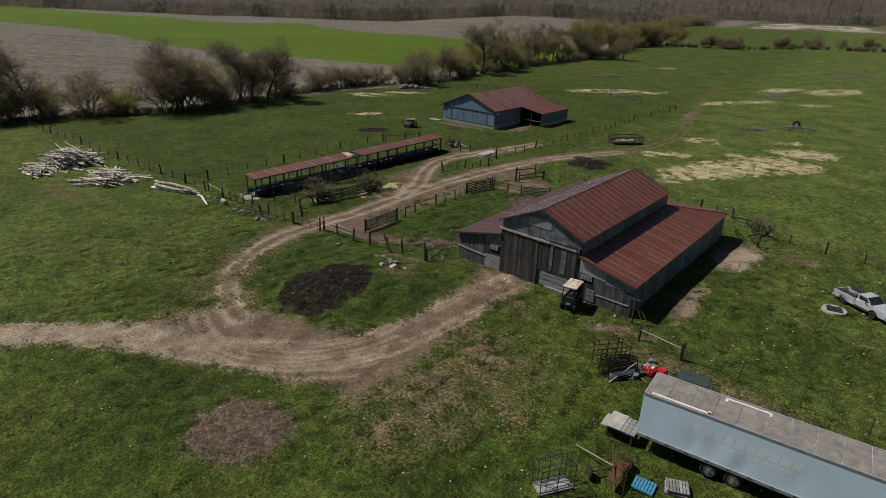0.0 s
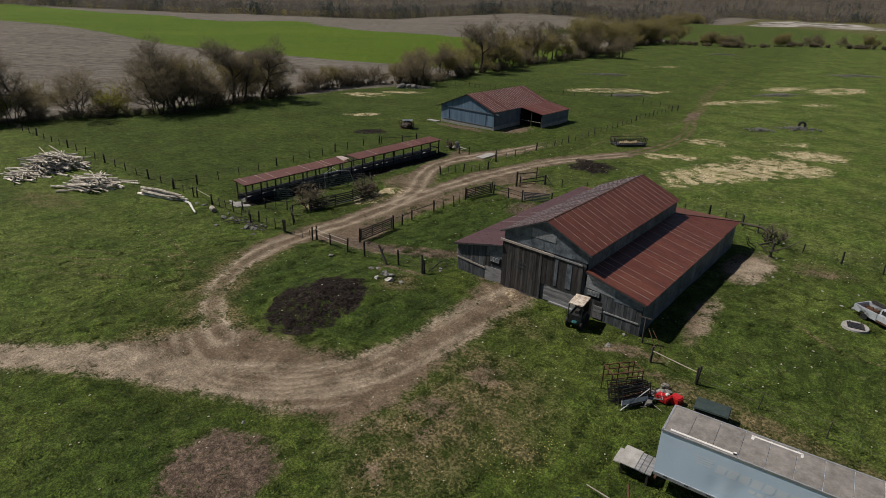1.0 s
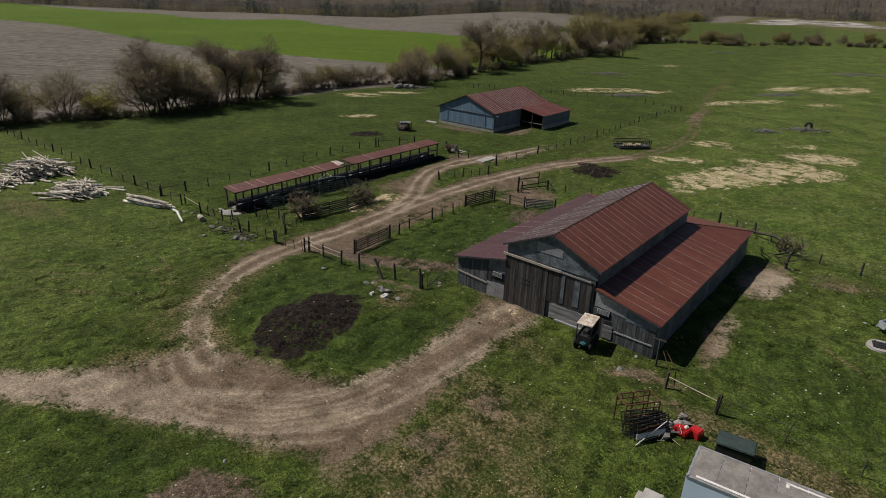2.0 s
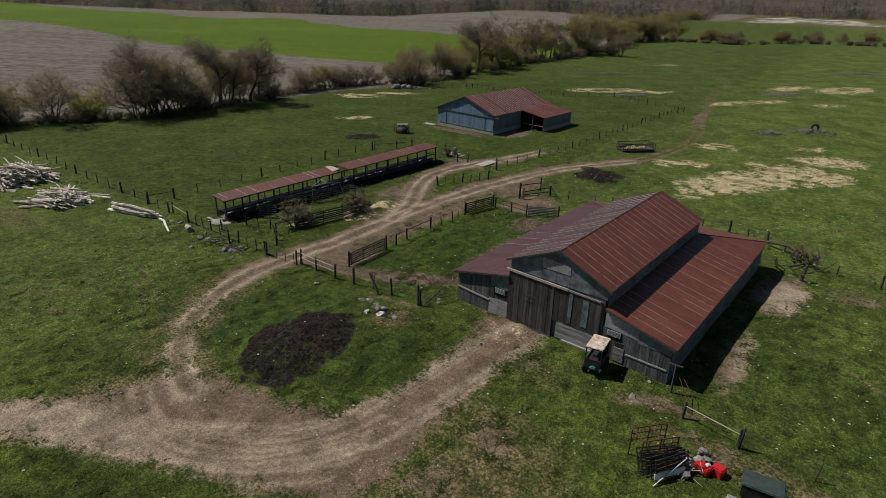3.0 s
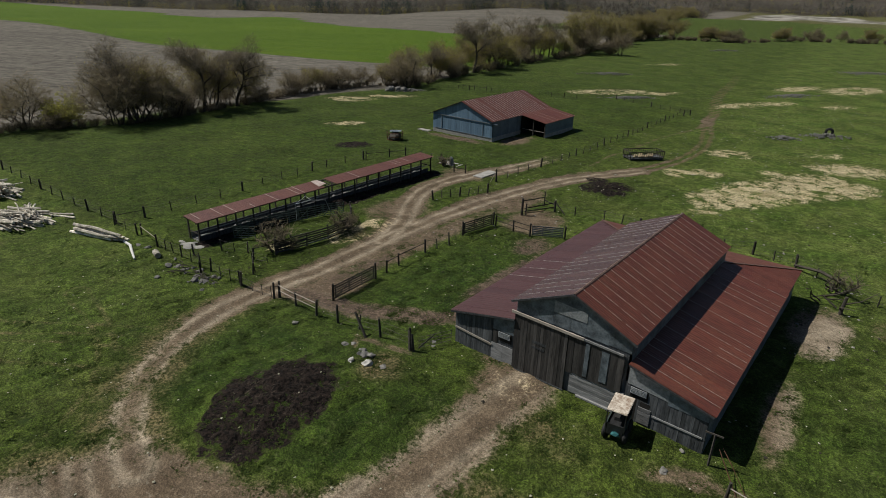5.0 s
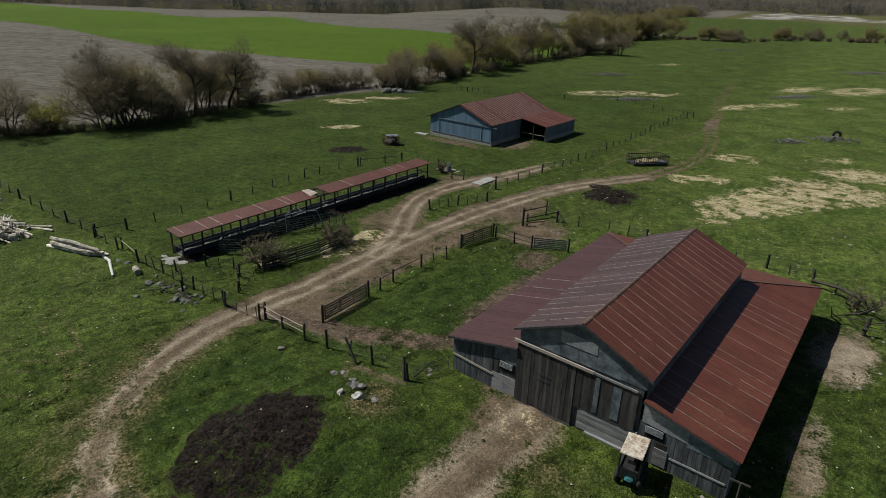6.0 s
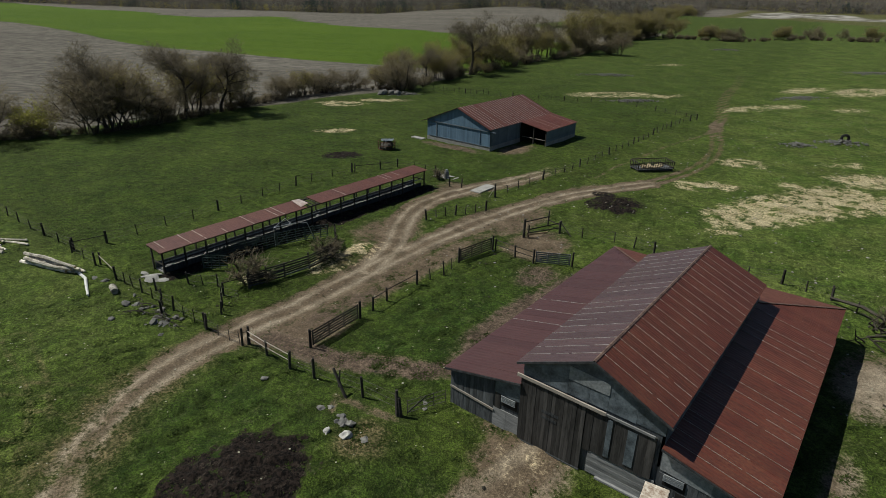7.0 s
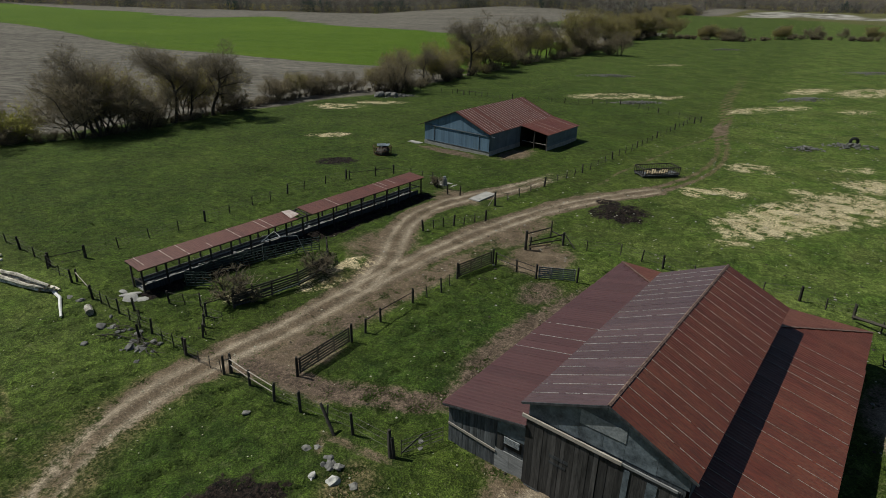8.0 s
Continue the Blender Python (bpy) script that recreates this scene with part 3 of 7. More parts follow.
    prng = np.random.default_rng(21)
    for line, spread, count, thin in ((FARM_ROAD, 1.9, 9, 0.22), (LOOP_ROAD, 1.25, 6, 0.20), (YARD_TRACK, 1.1, 4, 0.2), (PEN_TRACK, 0.9, 2, 0.22)):
        side, run = beside(line, x, y)
        for k in range(count):
            o = (1 if k % 2 else -1) * prng.uniform(0.35, 1.0) * spread
            lane = o + prng.uniform(0.1, 0.5) * np.sin(run * prng.uniform(0.08, 0.25) + prng.uniform(0, 6.28))
            ruts = np.maximum(ruts, (1.0 if line is FARM_ROAD else 0.42) * prng.uniform(0.55, 1.0) * np.exp(-((side - lane) / (thin * prng.uniform(0.7, 1.7))) ** 2) * (0.75 + 0.25 * np.sin(run * 0.7 + k)))
    for line in (LOOP_ROAD, YARD_TRACK):
        side, run = beside(line, x, y)
        for o in (-0.85, 0.85):
            ruts = np.maximum(ruts, (0.85 + 0.15 * np.sin(run * 0.5)) * np.exp(-((side - o - 0.2 * np.sin(run * 0.11)) / 0.34) ** 2))
    arc = np.hypot(x + 39.5, y - 32.0)
    for R in (11.4, 12.2, 13.1, 13.8, 14.6):
        ruts = np.maximum(ruts, 0.6 * np.exp(-((arc - R - 0.4 * np.sin(np.arctan2(y - 32, x + 39.5) * 3 + R)) / 0.22) ** 2) * (y < 30) * (x < -27))
    mask["pack"] = np.clip(np.maximum(ruts, 0.75 * np.clip((-36 - x) / 6, 0, 1) * np.clip(1.6 - d1 / 1.6, 0, 1)), 0, 1)
    z = z - 0.03 * np.clip(ruts, 0, 1) * np.clip(mask["dirt"], 0, 1)
    # muck heaps; the last outline paints the feed shed's shadow along with its manure
    heap = np.maximum.reduce([inside(MUCK, x, y, 2.4) + 0.24 * np.sin(x * 1.5 + 1.6 * np.sin(y * 1.1)) * np.sin(y * 1.4 + 1.5 * np.sin(x * 1.2)) * (np.hypot(x + 39.5, y - 31.5) < 9), blob(x, y, -43.6, 92.4, 3.2, 3.4, -30), 0.9 * blob(x, y, -46.6, 95.8, 1.6, 1.4),
                              0.95 * blob(x, y, -89.7, 86.0, 2.0, 3.0, -40), 0.9 * inside(((-68.4, 42.6), (-68.4, 82.4), (-66.0, 83.0), (-65.6, 62.0), (-66.4, 50.0), (-66.4, 42.2)), x, y, 1.2)])
    heap = heap - 0.10 * np.clip(np.sin(x * 1.7 + 1) * np.sin(y * 1.3), 0, 1)
    mask["soil_and_shade"] = heap
    z = z + np.where(heap > 0.2, (np.sin(x * 5.1 + np.sin(y * 4)) * np.sin(y * 4.7 + x) * 0.16 + 0.10 * np.sin(x * 2.3) * np.sin(y * 1.9 + 2) + 0.05) * np.clip(heap, 0, 1), 0)
    mask["clay"] = np.maximum.reduce([0.92 * inside(SCRAPE, x, y, 2.2), 0.8 * blob(x, y, -37.4, 59, 2.0, 10.0), 0.6 * blob(x, y, -40.5, 66.5, 2.2, 3.0), 0.75 * np.clip(1.4 - d5 / 1.3, 0, 1), 0.5 * blob(x, y, -50.2, 50, 1.4, 7), 0.6 * blob(x, y, -80, 103.8, 7, 1.3)])
    swirl = np.zeros_like(x)
    for line, offs in ((OLD_TRACK, (-2.6, -0.8, 0.7, 2.9)), (SWEEP, (-0.8, 0.8))):
        side, run = beside(line, x, y)
        for o in offs:
            swirl = np.maximum(swirl, 0.46 * np.exp(-((side - o - 0.3 * np.sin(run * 0.2 + o)) / 0.35) ** 2))
    far_ruts = np.exp(-((d3 - 0.8) / 0.45) ** 2) * np.clip((300 - y) / 80, 0, 1)
    mask["dry"] = np.maximum.reduce([1.0 * far_ruts, 0.7 * np.exp(-(along(FOOT_PATH, x, y) / 0.22) ** 2), 0.72 * inside(WORN_YARD, x, y, 7.0), 0.42 * inside(SCRAPE, x, y, 6.0), 0.4 * np.exp(-((d7 - 0.1) / 0.6) ** 2), 0.5 * blob(x, y, -25, 40.5, 4.5, 2.2), swirl,
                                     0.75 * blob(x, y, -36.6, 38.8, 2.0, 1.8), 0.85 * blob(x, y, -5, 39.6, 9, 1.5, -6), 0.62 * inside(YARD, x, y, 6.5), 0.6 * np.clip(1 - (d2 - 1.6) / 2.4, 0, 1) * (y < 45),
                                     0.6 * blob(x, y, -57.5, 57, 2.4, 4), 0.55 * blob(x, y, -6.5, 71, 3, 2), 0.6 * blob(x, y, -16.4, 27.6, 2.0, 1.5), 0.7 * blob(x, y, -21.5, 31.5, 2.6, 2.2), 0.5 * blob(x, y, -87, 26.5, 7, 3, 10), 0.7 * blob(x, y, -44.3, 19.0, 2.4, 2.4)])
    mask["lush"] = np.maximum.reduce([0.35 * np.clip((-57 - x) / 8, 0, 1) * np.clip((y - 41) / 3, 0, 1), 0.95 * blob(x, y, -42, 54, 5, 12), 0.85 * blob(x, y, -44.0, 34, 8, 7), 0.6 * blob(x, y, -32, 11, 6, 6),
                                      0.9 * blob(x, y, -33.5, 33, 3, 6, -20), 0.5 * blob(x, y, -17, 20, 7, 4), 0.6 * blob(x, y, -6, 50, 9, 7)])
    # where the pasture is painted lighter for the way it reflects the sun
    mask["sunlit_tone"] = np.clip(np.maximum.reduce([np.clip((x + 48 + 0.12 * (y - 60)) / 22, 0, 1) * np.clip((y - 66) / 14, 0, 1), np.clip((x + 16) / 8, 0, 1) * np.clip((y - 30) / 12, 0, 1) * 0.4, np.clip((y - 150 + 0.55 * (x + 60)) / 60, 0, 1) * 0.5, 0.6 * np.clip((-46 - x - 0.3 * (y - 20)) / 14, 0, 1) * np.clip((41 - y) / 3, 0, 1)]), 0, 1)
    mask["lush"] *= 1 - 0.7 * mask["sunlit_tone"]
    # straw fed out on the pasture
    st = np.zeros_like(x)
    for cx, cy, sx, sy, a, k in ((-37.1, 110.4, 4.2, 2.7, 32, 0.9), (-30.2, 91.6, 2.4, 1.0, 30, 0.6), (-27.2, 120.0, 2.4, 2.0, 30, 0.6), (-36.2, 128.4, 3.8, 3.2, 35, 0.9), (-31.0, 115.5, 2.4, 1.2, 30, 0.42), (-22.5, 139.0, 5.0, 2.0, 30, 0.45), (-49.4, 189.0, 3.2, 9.0, -25, 0.9), (-43.0, 200.0, 3.0, 8.0, -30, 0.7), (-29.0, 206.0, 3.2, 7.0, -30, 0.6),
                                 (-44.5, 240.0, 4.0, 11, -20, 0.85), (-30.0, 250.0, 6.0, 14, -20, 0.95), (-86.0, 186.0, 4.5, 12, -40, 0.95), (-73.5, 194.0, 2.6, 7, -40, 0.8), (-128.6, 121.5, 3.6, 5.5, -50, 0.95),
                                 (-124.2, 132.5, 2.2, 7.0, -40, 0.75), (-105.7, 98.6, 2.0, 4.0, -40, 0.8), (-102.8, 283.0, 3.0, 10, -40, 0.7), (-58.0, 57.5, 1.9, 4.6, 5, 0.85), (-61.0, 48.5, 1.2, 1.8, 0, 0.8), (-22.0, 140, 2.0, 3.5, -40, 0.5)):
        st = np.maximum(st, k * blob(x, y, cx, cy, sx, sy, a))
    st = np.maximum.reduce([st, 0.28 * blob(x, y, -28.4, 42.6, 2.6, 3.2), 0.8 * inside(STRAW_FIELD, x, y, 4.0), 0.8 * inside(STRAW_BACK, x, y, 4.0)])
    for cx, cy, sx, sy, a in ((-36.2, 109.4, 1.9, 1.0, 32), (-35.2, 128.0, 1.6, 1.6, 35), (-19.5, 113.0, 1.6, 1.2, 30), (-48.0, 190.0, 1.4, 4.5, -25), (-86.0, 186.0, 2.0, 6.0, -40), (-30.0, 250.0, 2.6, 6.0, -20), (-128.6, 121.5, 1.5, 2.4, -50), (-57.4, 57.0, 0.8, 2.2, 5)):
        st = st - 0.75 * blob(x, y, cx, cy, sx, sy, a)
    mask["straw"] = st
    # fields beyond the hedge
    edge = np.interp(y, (-400, 35, 100, 145, 200, 290, 380, 460, 600), (-150, -146, -139, -133, -142, -160, -172, -178, -190))
    beyond = np.clip((edge - x) / 3.0, 0, 1)
    crop_y = np.interp(x, *zip(*CROP_EDGE)) + 6 * np.sin(x * 0.02)
    back_y = np.interp(x, *zip(*FIELD_EDGE)) + 8 * np.sin(x * 0.017)
    green = np.clip((y - crop_y) / 4, 0, 1) * np.clip((back_y - y) / 6, 0, 1) * beyond
    mask["crop"] = green
    mask["plough"] = beyond * (1 - green) * np.clip((1500 - np.hypot(x, y)) / 60, 0, 1) * np.where((y > 520) & (x > -330), 0, 1)
    far_az, far_r = np.degrees(np.arctan2(-x, y)), np.hypot(x, y)
    mask["dry"] = np.maximum(mask["dry"], 0.6 * np.clip((y - np.interp(x, (-300, -80), (1090, 930))) / 20, 0, 1))
    mask["forest"] = np.clip((far_r - wood_start(far_az)) / 15 + 0.5, 0, 1)
    mask["gravel"] = np.clip(1.3 - np.abs(far_r - 1320 - 60 * np.sin(far_az * 0.9)) / 130 - 0.35 * np.sin(x * 0.05), 0, 1) * ((far_az > -8) & (far_az < 13.5))
    nx, ny = len(xs), len(ys)
    me = bpy.data.meshes.new("ground")
    i = (np.arange(ny - 1)[:, None] * nx + np.arange(nx - 1)[None, :]).ravel()
    quads = np.stack((i, i + 1, i + 1 + nx, i + nx), 1)
    me.vertices.add(nx * ny)
    me.vertices.foreach_set("co", np.stack((x, y, z), 1).astype(np.float32).ravel())
    me.loops.add(quads.size)
    me.loops.foreach_set("vertex_index", quads.ravel().astype(np.int32))
    me.polygons.add(len(quads))
    me.polygons.foreach_set("loop_start", (np.arange(len(quads)) * 4).astype(np.int32))
    me.polygons.foreach_set("use_smooth", np.ones(len(quads), dtype=bool))
    me.update()
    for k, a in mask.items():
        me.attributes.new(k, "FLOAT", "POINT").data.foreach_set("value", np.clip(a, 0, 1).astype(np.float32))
    me.materials.append(GROUND)
    return tagged(new("ground", me), "green spring pasture with worn dirt tracks, straw and muck", "ground", kind="structure")


ground = build_ground()

# ------------------------------------------------------------ roofs in sheets
def iron_sheet_mesh(width, length, ribs, material, name="roof_sheet", rise=0.009):
    """One ribbed roof sheet: width along x, running down along y from 0 to length, ribs standing proud along z."""
    bm = bmesh.new()
    prof = []
    for k in range(ribs):
        c = (k + 0.5) * width / ribs
        q = width / ribs * 0.16
        prof += [(c - 2 * q, 0.0), (c - q, rise), (c + q, rise), (c + 2 * q, 0.0)]
    prof = [(0.0, 0.0), *prof, (width, 0.0)]
    a = [bm.verts.new((x, 0, z)) for x, z in prof]
    b = [bm.verts.new((x, length, z)) for x, z in prof]
    c = [bm.verts.new((x, length, z - 0.012)) for x, z in prof]
    for k in range(len(prof) - 1):
        bm.faces.new((a[k], a[k + 1], b[k + 1], b[k]))
        bm.faces.new((b[k], b[k + 1], c[k + 1], c[k]))
    return mesh_of(bm, name, material)


def slope_frame(p, q, down):
    """The matrix that lays x along p to q, y down the slope and z out of the roof."""
    X = (Vector(q) - Vector(p)).normalized()
    Yv = Vector(down).normalized()
    Z = X.cross(Yv).normalized()
    if Z.z < 0:
        Z = -Z
    m = Matrix((X, Yv, Z)).transposed().to_4x4()
    m.translation = Vector(p)
    return m


def sheet_roof(parent, top_a, top_b, low_a, width, ribs, material, seam=None, seam_share=0.0, seed=1, courses=1, pale=0.0, lift=0.0, seam_w=0.034, seam_runs=(0.5, 1.2)):
    """Lay a slope with sheets from the top edge (top_a to top_b) down to low_a's edge; seams and a few pale sheets."""
    rng = random.Random(seed)
    top_a, top_b, low_a = Vector(top_a), Vector(top_b), Vector(low_a)
    run = (top_b - top_a).length
    down = low_a - top_a
    L = down.length
    n = max(1, round(run / width))
    w = run / n
    m = slope_frame(top_a, top_b, down)
    cl = L / courses
    me = iron_sheet_mesh(w - 0.004, cl + 0.06, ribs, material)
    me_pale = iron_sheet_mesh(w - 0.004, cl + 0.06, ribs, PALE_SHEET) if pale else None
    for i in range(n):
        for c in range(courses):
            use = me_pale if pale and rng.random() < pale else me
            local = Matrix.Translation((i * w, c * cl, lift + 0.012 * (courses - c) + 0.004 * (i % 2) + rng.uniform(-0.002, 0.002))) @ pose(0, 0, 0, 0, 0, rng.uniform(-0.08, 0.08))
            shared("roof_sheet", use, parent, m @ local)
    if seam:
        bm = bmesh.new()
        for i in range(1, n):
            if rng.random() > seam_share:
                continue
            pos = 0.0
            while pos < L:
                seg = rng.uniform(*seam_runs) * L
                if rng.random() < 0.92:
                    u = i * w + rng.uniform(-0.01, 0.01)
                    e = min(L, pos + seg)
                    box(bm, u - seam_w / 2, u + seam_w / 2, pos, e, 0.005, lift + 0.034 + 0.012 * courses)
                pos += seg + rng.uniform(0.01, 0.08) * L
        for v in bm.verts:
            v.co = m @ v.co
        tagged(part("lap_seam", bm, seam, parent, "pale bare-metal sheet laps"), kind="stuff")


def boards(parent, x0, x1, low, high, y, material, width=0.24, seed=0, proud=0.0, name="board", gap=0.012):
    """Upright boards on a front wall facing -y; low and high give the ends at any x."""
    rng = random.Random(seed)
    n = max(1, round((x1 - x0) / width))
    w = (x1 - x0) / n
    for i in range(n):
        a, b = x0 + i * w + gap / 2, x0 + (i + 1) * w - gap / 2
        bm = bmesh.new()
        drop = rng.uniform(0, 0.10)
        d = proud + rng.uniform(0, 0.018)
        pts = [(a, low(a) - drop), (b, low(b) - drop + rng.uniform(-0.04, 0.04)), (b, high(b)), (a, high(a))]
        front = [bm.verts.new((px, y - 0.028 - d, pz)) for px, pz in pts]
        back = [bm.verts.new((px, y, pz)) for px, pz in pts]
        bm.faces.new(front)
        for k in range(4):
            bm.faces.new((front[(k + 1) % 4], front[k], back[k], back[(k + 1) % 4]))
        part(name, bm, material, parent)


def tin(parent, x0, x1, z00, z01, z10, z11, y, material, name="tin_sheet", label=""):
    """A flat metal sheet nailed on a front wall: lower and upper edge heights at x0 and at x1."""
    bm = bmesh.new()
    f = [bm.verts.new(p) for p in ((x0, y - 0.012, z00), (x1, y - 0.012, z10), (x1, y - 0.012, z11), (x0, y - 0.012, z01))]
    b = [bm.verts.new((v.co.x, y, v.co.z)) for v in f]
    bm.faces.new(f)
    for k in range(4):
        bm.faces.new((f[(k + 1) % 4], f[k], b[k], b[(k + 1) % 4]))
    return part(name, bm, material, parent, label)


def build_barn():
    barn = thing("barn", (0, 0, 0), label="weathered grey timber barn with rusty red iron roof", category="barn")
    F, BK, LB = 45.2, 65.4, 71.3                     # front, back of the hall, back of the aisles
    XL, X0, XR, X1, XE = -34.75, -29.45, -25.2, -21.05, -15.95
    ridge, eave, lean_top, lean_low, base = 7.85, 5.95, 4.42, 3.22, -0.2
    # walls, with thickness
    def wall(name, bm, mat=BOARD):
        return part(name, bm, mat, barn)
    bm = bmesh.new()
    box(bm, XL, XL + 0.14, F, LB, base, lean_low - 0.02)
    wall("wall", bm)
    bm = bmesh.new()
    box(bm, XE - 0.14, XE, F, LB, base, lean_low - 0.05)
    side = wall("wall", bm, TIN)
    bm = bmesh.new()
    box(bm, X1 - 0.14, X1, F, BK, 3.0, eave - 0.05)
    box(bm, X0, X0 + 0.14, F, BK, 3.0, eave - 0.05)
    wall("wall", bm, TIN)
    def gable(y, t):
        b = bmesh.new()
        pts = ((XL, base), (XE, base), (XE, lean_low - 0.06), (X1, lean_top - 0.08), (X1, eave - 0.08), (XR, ridge - 0.1), (X0, eave - 0.08), (X0, lean_top - 0.08), (XL, lean_low - 0.06))
        f = [b.verts.new((px, y, pz)) for px, pz in pts]
        k = [b.verts.new((px, y + t, pz)) for px, pz in pts]
        b.faces.new(f)
        b.faces.new(k[::-1])
        for i in range(len(pts)):
            j = (i + 1) % len(pts)
            b.faces.new((f[j], f[i], k[i], k[j]))
        bmesh.ops.triangulate(b, faces=b.faces[:])
        return b
    part("front_wall", gable(F, 0.12), BOARD, barn)
    bm = bmesh.new()
    box(bm, XL, X0, LB - 0.12, LB, base, 3.08)
    wall("back_wall", bm)
    bm = bmesh.new()
    box(bm, X0, XE, LB - 0.12, LB, base, 3.08)
    wall("back_wall", bm)
    bm = bmesh.new()
    box(bm, X0, X1, BK - 0.12, BK, base, 6.0)
    wall("back_wall", bm)
    bm = bmesh.new()
    f = [bm.verts.new((px, BK - d, pz)) for d in (0.12, 0) for px, pz in ((X0, 6.0), (X1, 6.0), (XR, ridge - 0.1))]
    bm.faces.new(f[:3]); bm.faces.new(f[3:])
    wall("back_wall", bm)
    # front cladding
    lo = lambda x: 0.15
    lean_l = lambda x: lean_low - 0.12 + (x - XL) / (X0 - XL) * (lean_top - lean_low)
    lean_r = lambda x: lean_top - 0.14 - (x - X1) / (XE - X1) * (lean_top - lean_low)
    boards(barn, XL, -31.4, lo, lambda x: lean_l(x) - 0.02, F, BOARD, 0.25, 1)
    boards(barn, -31.4, X0 - 0.02, lo, lambda x: 1.75, F, BOARD_PALE, 0.9, 2, name="plank")
    tin(barn, -31.3, -29.5, 2.9, lean_l(-31.3), 2.9, lean_l(-29.5), F - 0.03, TIN)
    tin(barn, -31.3, -30.9, 1.75, 2.9, 1.75, 2.9, F - 0.03, BOARD_BROWN, "board")
    boards(barn, X1 + 0.02, XE, lo, lambda x: min(lean_r(x), 2.75), F, BOARD, 0.25, 3)
    tin(barn, -21.0, -18.4, 2.95, lean_r(-21.0), 2.72, lean_r(-18.4), F - 0.045, TIN_PALE, label="pale tin patch")
    tin(barn, -18.4, XE, 2.5, lean_r(-18.4), 2.45, lean_r(XE), F - 0.045, TIN)
    # gable tins
    g = lambda x: eave - 0.12 + (x - X0) / (XR - X0) * (ridge - eave) if x < XR else ridge - 0.12 - (x - XR) / (X1 - XR) * (ridge - eave)
    for a, b in ((X0, -27.7), (-27.7, -26.6), (-26.6, -25.3), (-25.3, -24.2), (-24.2, -22.6), (-22.6, X1)):
        tin(barn, a + 0.008, b - 0.008, 5.05, g(a), 5.0, g(b), F - 0.016 - 0.004 * (int(abs(a) * 10) % 3), TIN)
    tin(barn, -26.6, -24.2, 6.02, 6.88, 6.0, 6.72, F - 0.05, TIN_PALE, "gable_panel", "mottled pale gable panel")
    # sliding doors and their rail
    door = part("sliding_door", bm_box(-29.5, -25.35, F - 0.10, F - 0.05, 0.35, 4.85), BOARD_BROWN, barn, "tall closed board sliding door")
    boards(door, -29.5, -25.35, lambda x: 0.35, lambda x: 4.85, F - 0.10, BOARD_BROWN, 0.26, 5)
    part("patch", bm_box(-28.0, -26.9, F - 0.155, F - 0.145, 3.1, 3.3), BOARD, door)
    part("patch", bm_box(-28.0, -27.0, F - 0.155, F - 0.145, 2.7, 2.86), BOARD, door)
    door2 = part("sliding_door", bm_box(-25.3, -21.4, F - 0.075, F - 0.03, 2.0, 4.75), BOARD_BROWN, barn, "dark board sliding door patched with tin")
    boards(door2, -25.3, -21.4, lambda x: 2.0, lambda x: 4.75, F - 0.075, BOARD_BROWN, 0.42, 6)
    tin(door2, -24.05, -23.75, 2.1, 4.6, 2.1, 4.6, F - 0.135, TIN)
    tin(door2, -22.9, -22.4, 2.2, 4.5, 2.2, 4.5, F - 0.135, TIN)
    for k in range(7):
        z0 = 0.45 + k * 0.225
        part("plank", bm_box(-24.95, -21.15, F - 0.07 - 0.01 * (k % 2), F - 0.03, z0, z0 + 0.212), BOARD_PALE, barn)
    part("sill", bm_box(-24.3, -21.6, F - 0.26, F - 0.1, 0.38, 0.50), BOARD_PALE, barn, "long grey timber sill")
    part("sill", bm_box(-29.55, -25.3, F - 0.2, F - 0.13, 0.12, 0.40), BOARD, barn, "weathered plank below the sliding door")
    bm = bmesh.new()
    beam(bm, (-29.75, F - 0.17, 4.98), (-24.2, F - 0.17, 4.86), 0.10, 0.20)
    part("door_rail", bm, RAIL_WOOD, barn, "bleached timber door rail")
    bm = bmesh.new()
    beam(bm, (-24.2, F - 0.14, 4.84), (-21.5, F - 0.14, 4.76), 0.08, 0.14)
    part("door_rail", bm, BOARD_PALE, barn)
    bm = bmesh.new()
    beam(bm, (XL - 0.02, F - 0.06, 1.75), (-31.35, F - 0.06, 1.48), 0.06, 0.16)
    part("rail", bm, RAIL_WOOD, barn, "bleached timber rail")
    bm = bmesh.new()
    beam(bm, (-19.2, F - 0.06, 1.25), (-16.1, F - 0.06, 1.2), 0.05, 0.12)
    part("rail", bm, BOARD_PALE, barn)
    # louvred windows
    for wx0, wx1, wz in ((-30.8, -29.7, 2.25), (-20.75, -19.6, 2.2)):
        # no hole in the wall: a thin dark sheet paints the shade behind the slats
        part("window_dark_sheet", bm_box(wx0, wx1, F - 0.05, F - 0.035, wz - 0.15, wz + 0.62), DARK, barn, "dark sheet painted as the unlit inside of a window")
        for k in range(5):
            bm = bmesh.new()
            beam(bm, (wx0, F - 0.1, wz + 0.2 + k * 0.095), (wx1 - 0.1, F - 0.1, wz + 0.2 + k * 0.095), 0.06, 0.05)
            part("slat", bm, TIN_PALE, barn)
    # stall door of the aisle behind the tractor: a dark sheet painted as its shaded inside
    part("doorway_dark_sheet", bm_box(-20.75, -19.4, F - 0.045, F - 0.032, 0.3, 1.95), DARK, barn, "dark sheet painted as the unlit inside of a doorway")
    for k in range(4):
        part("plank", bm_box(-20.1, -19.3, F - 0.10, F - 0.05, 0.42 + k * 0.3, 0.68 + k * 0.3), BOARD_PALE, barn)
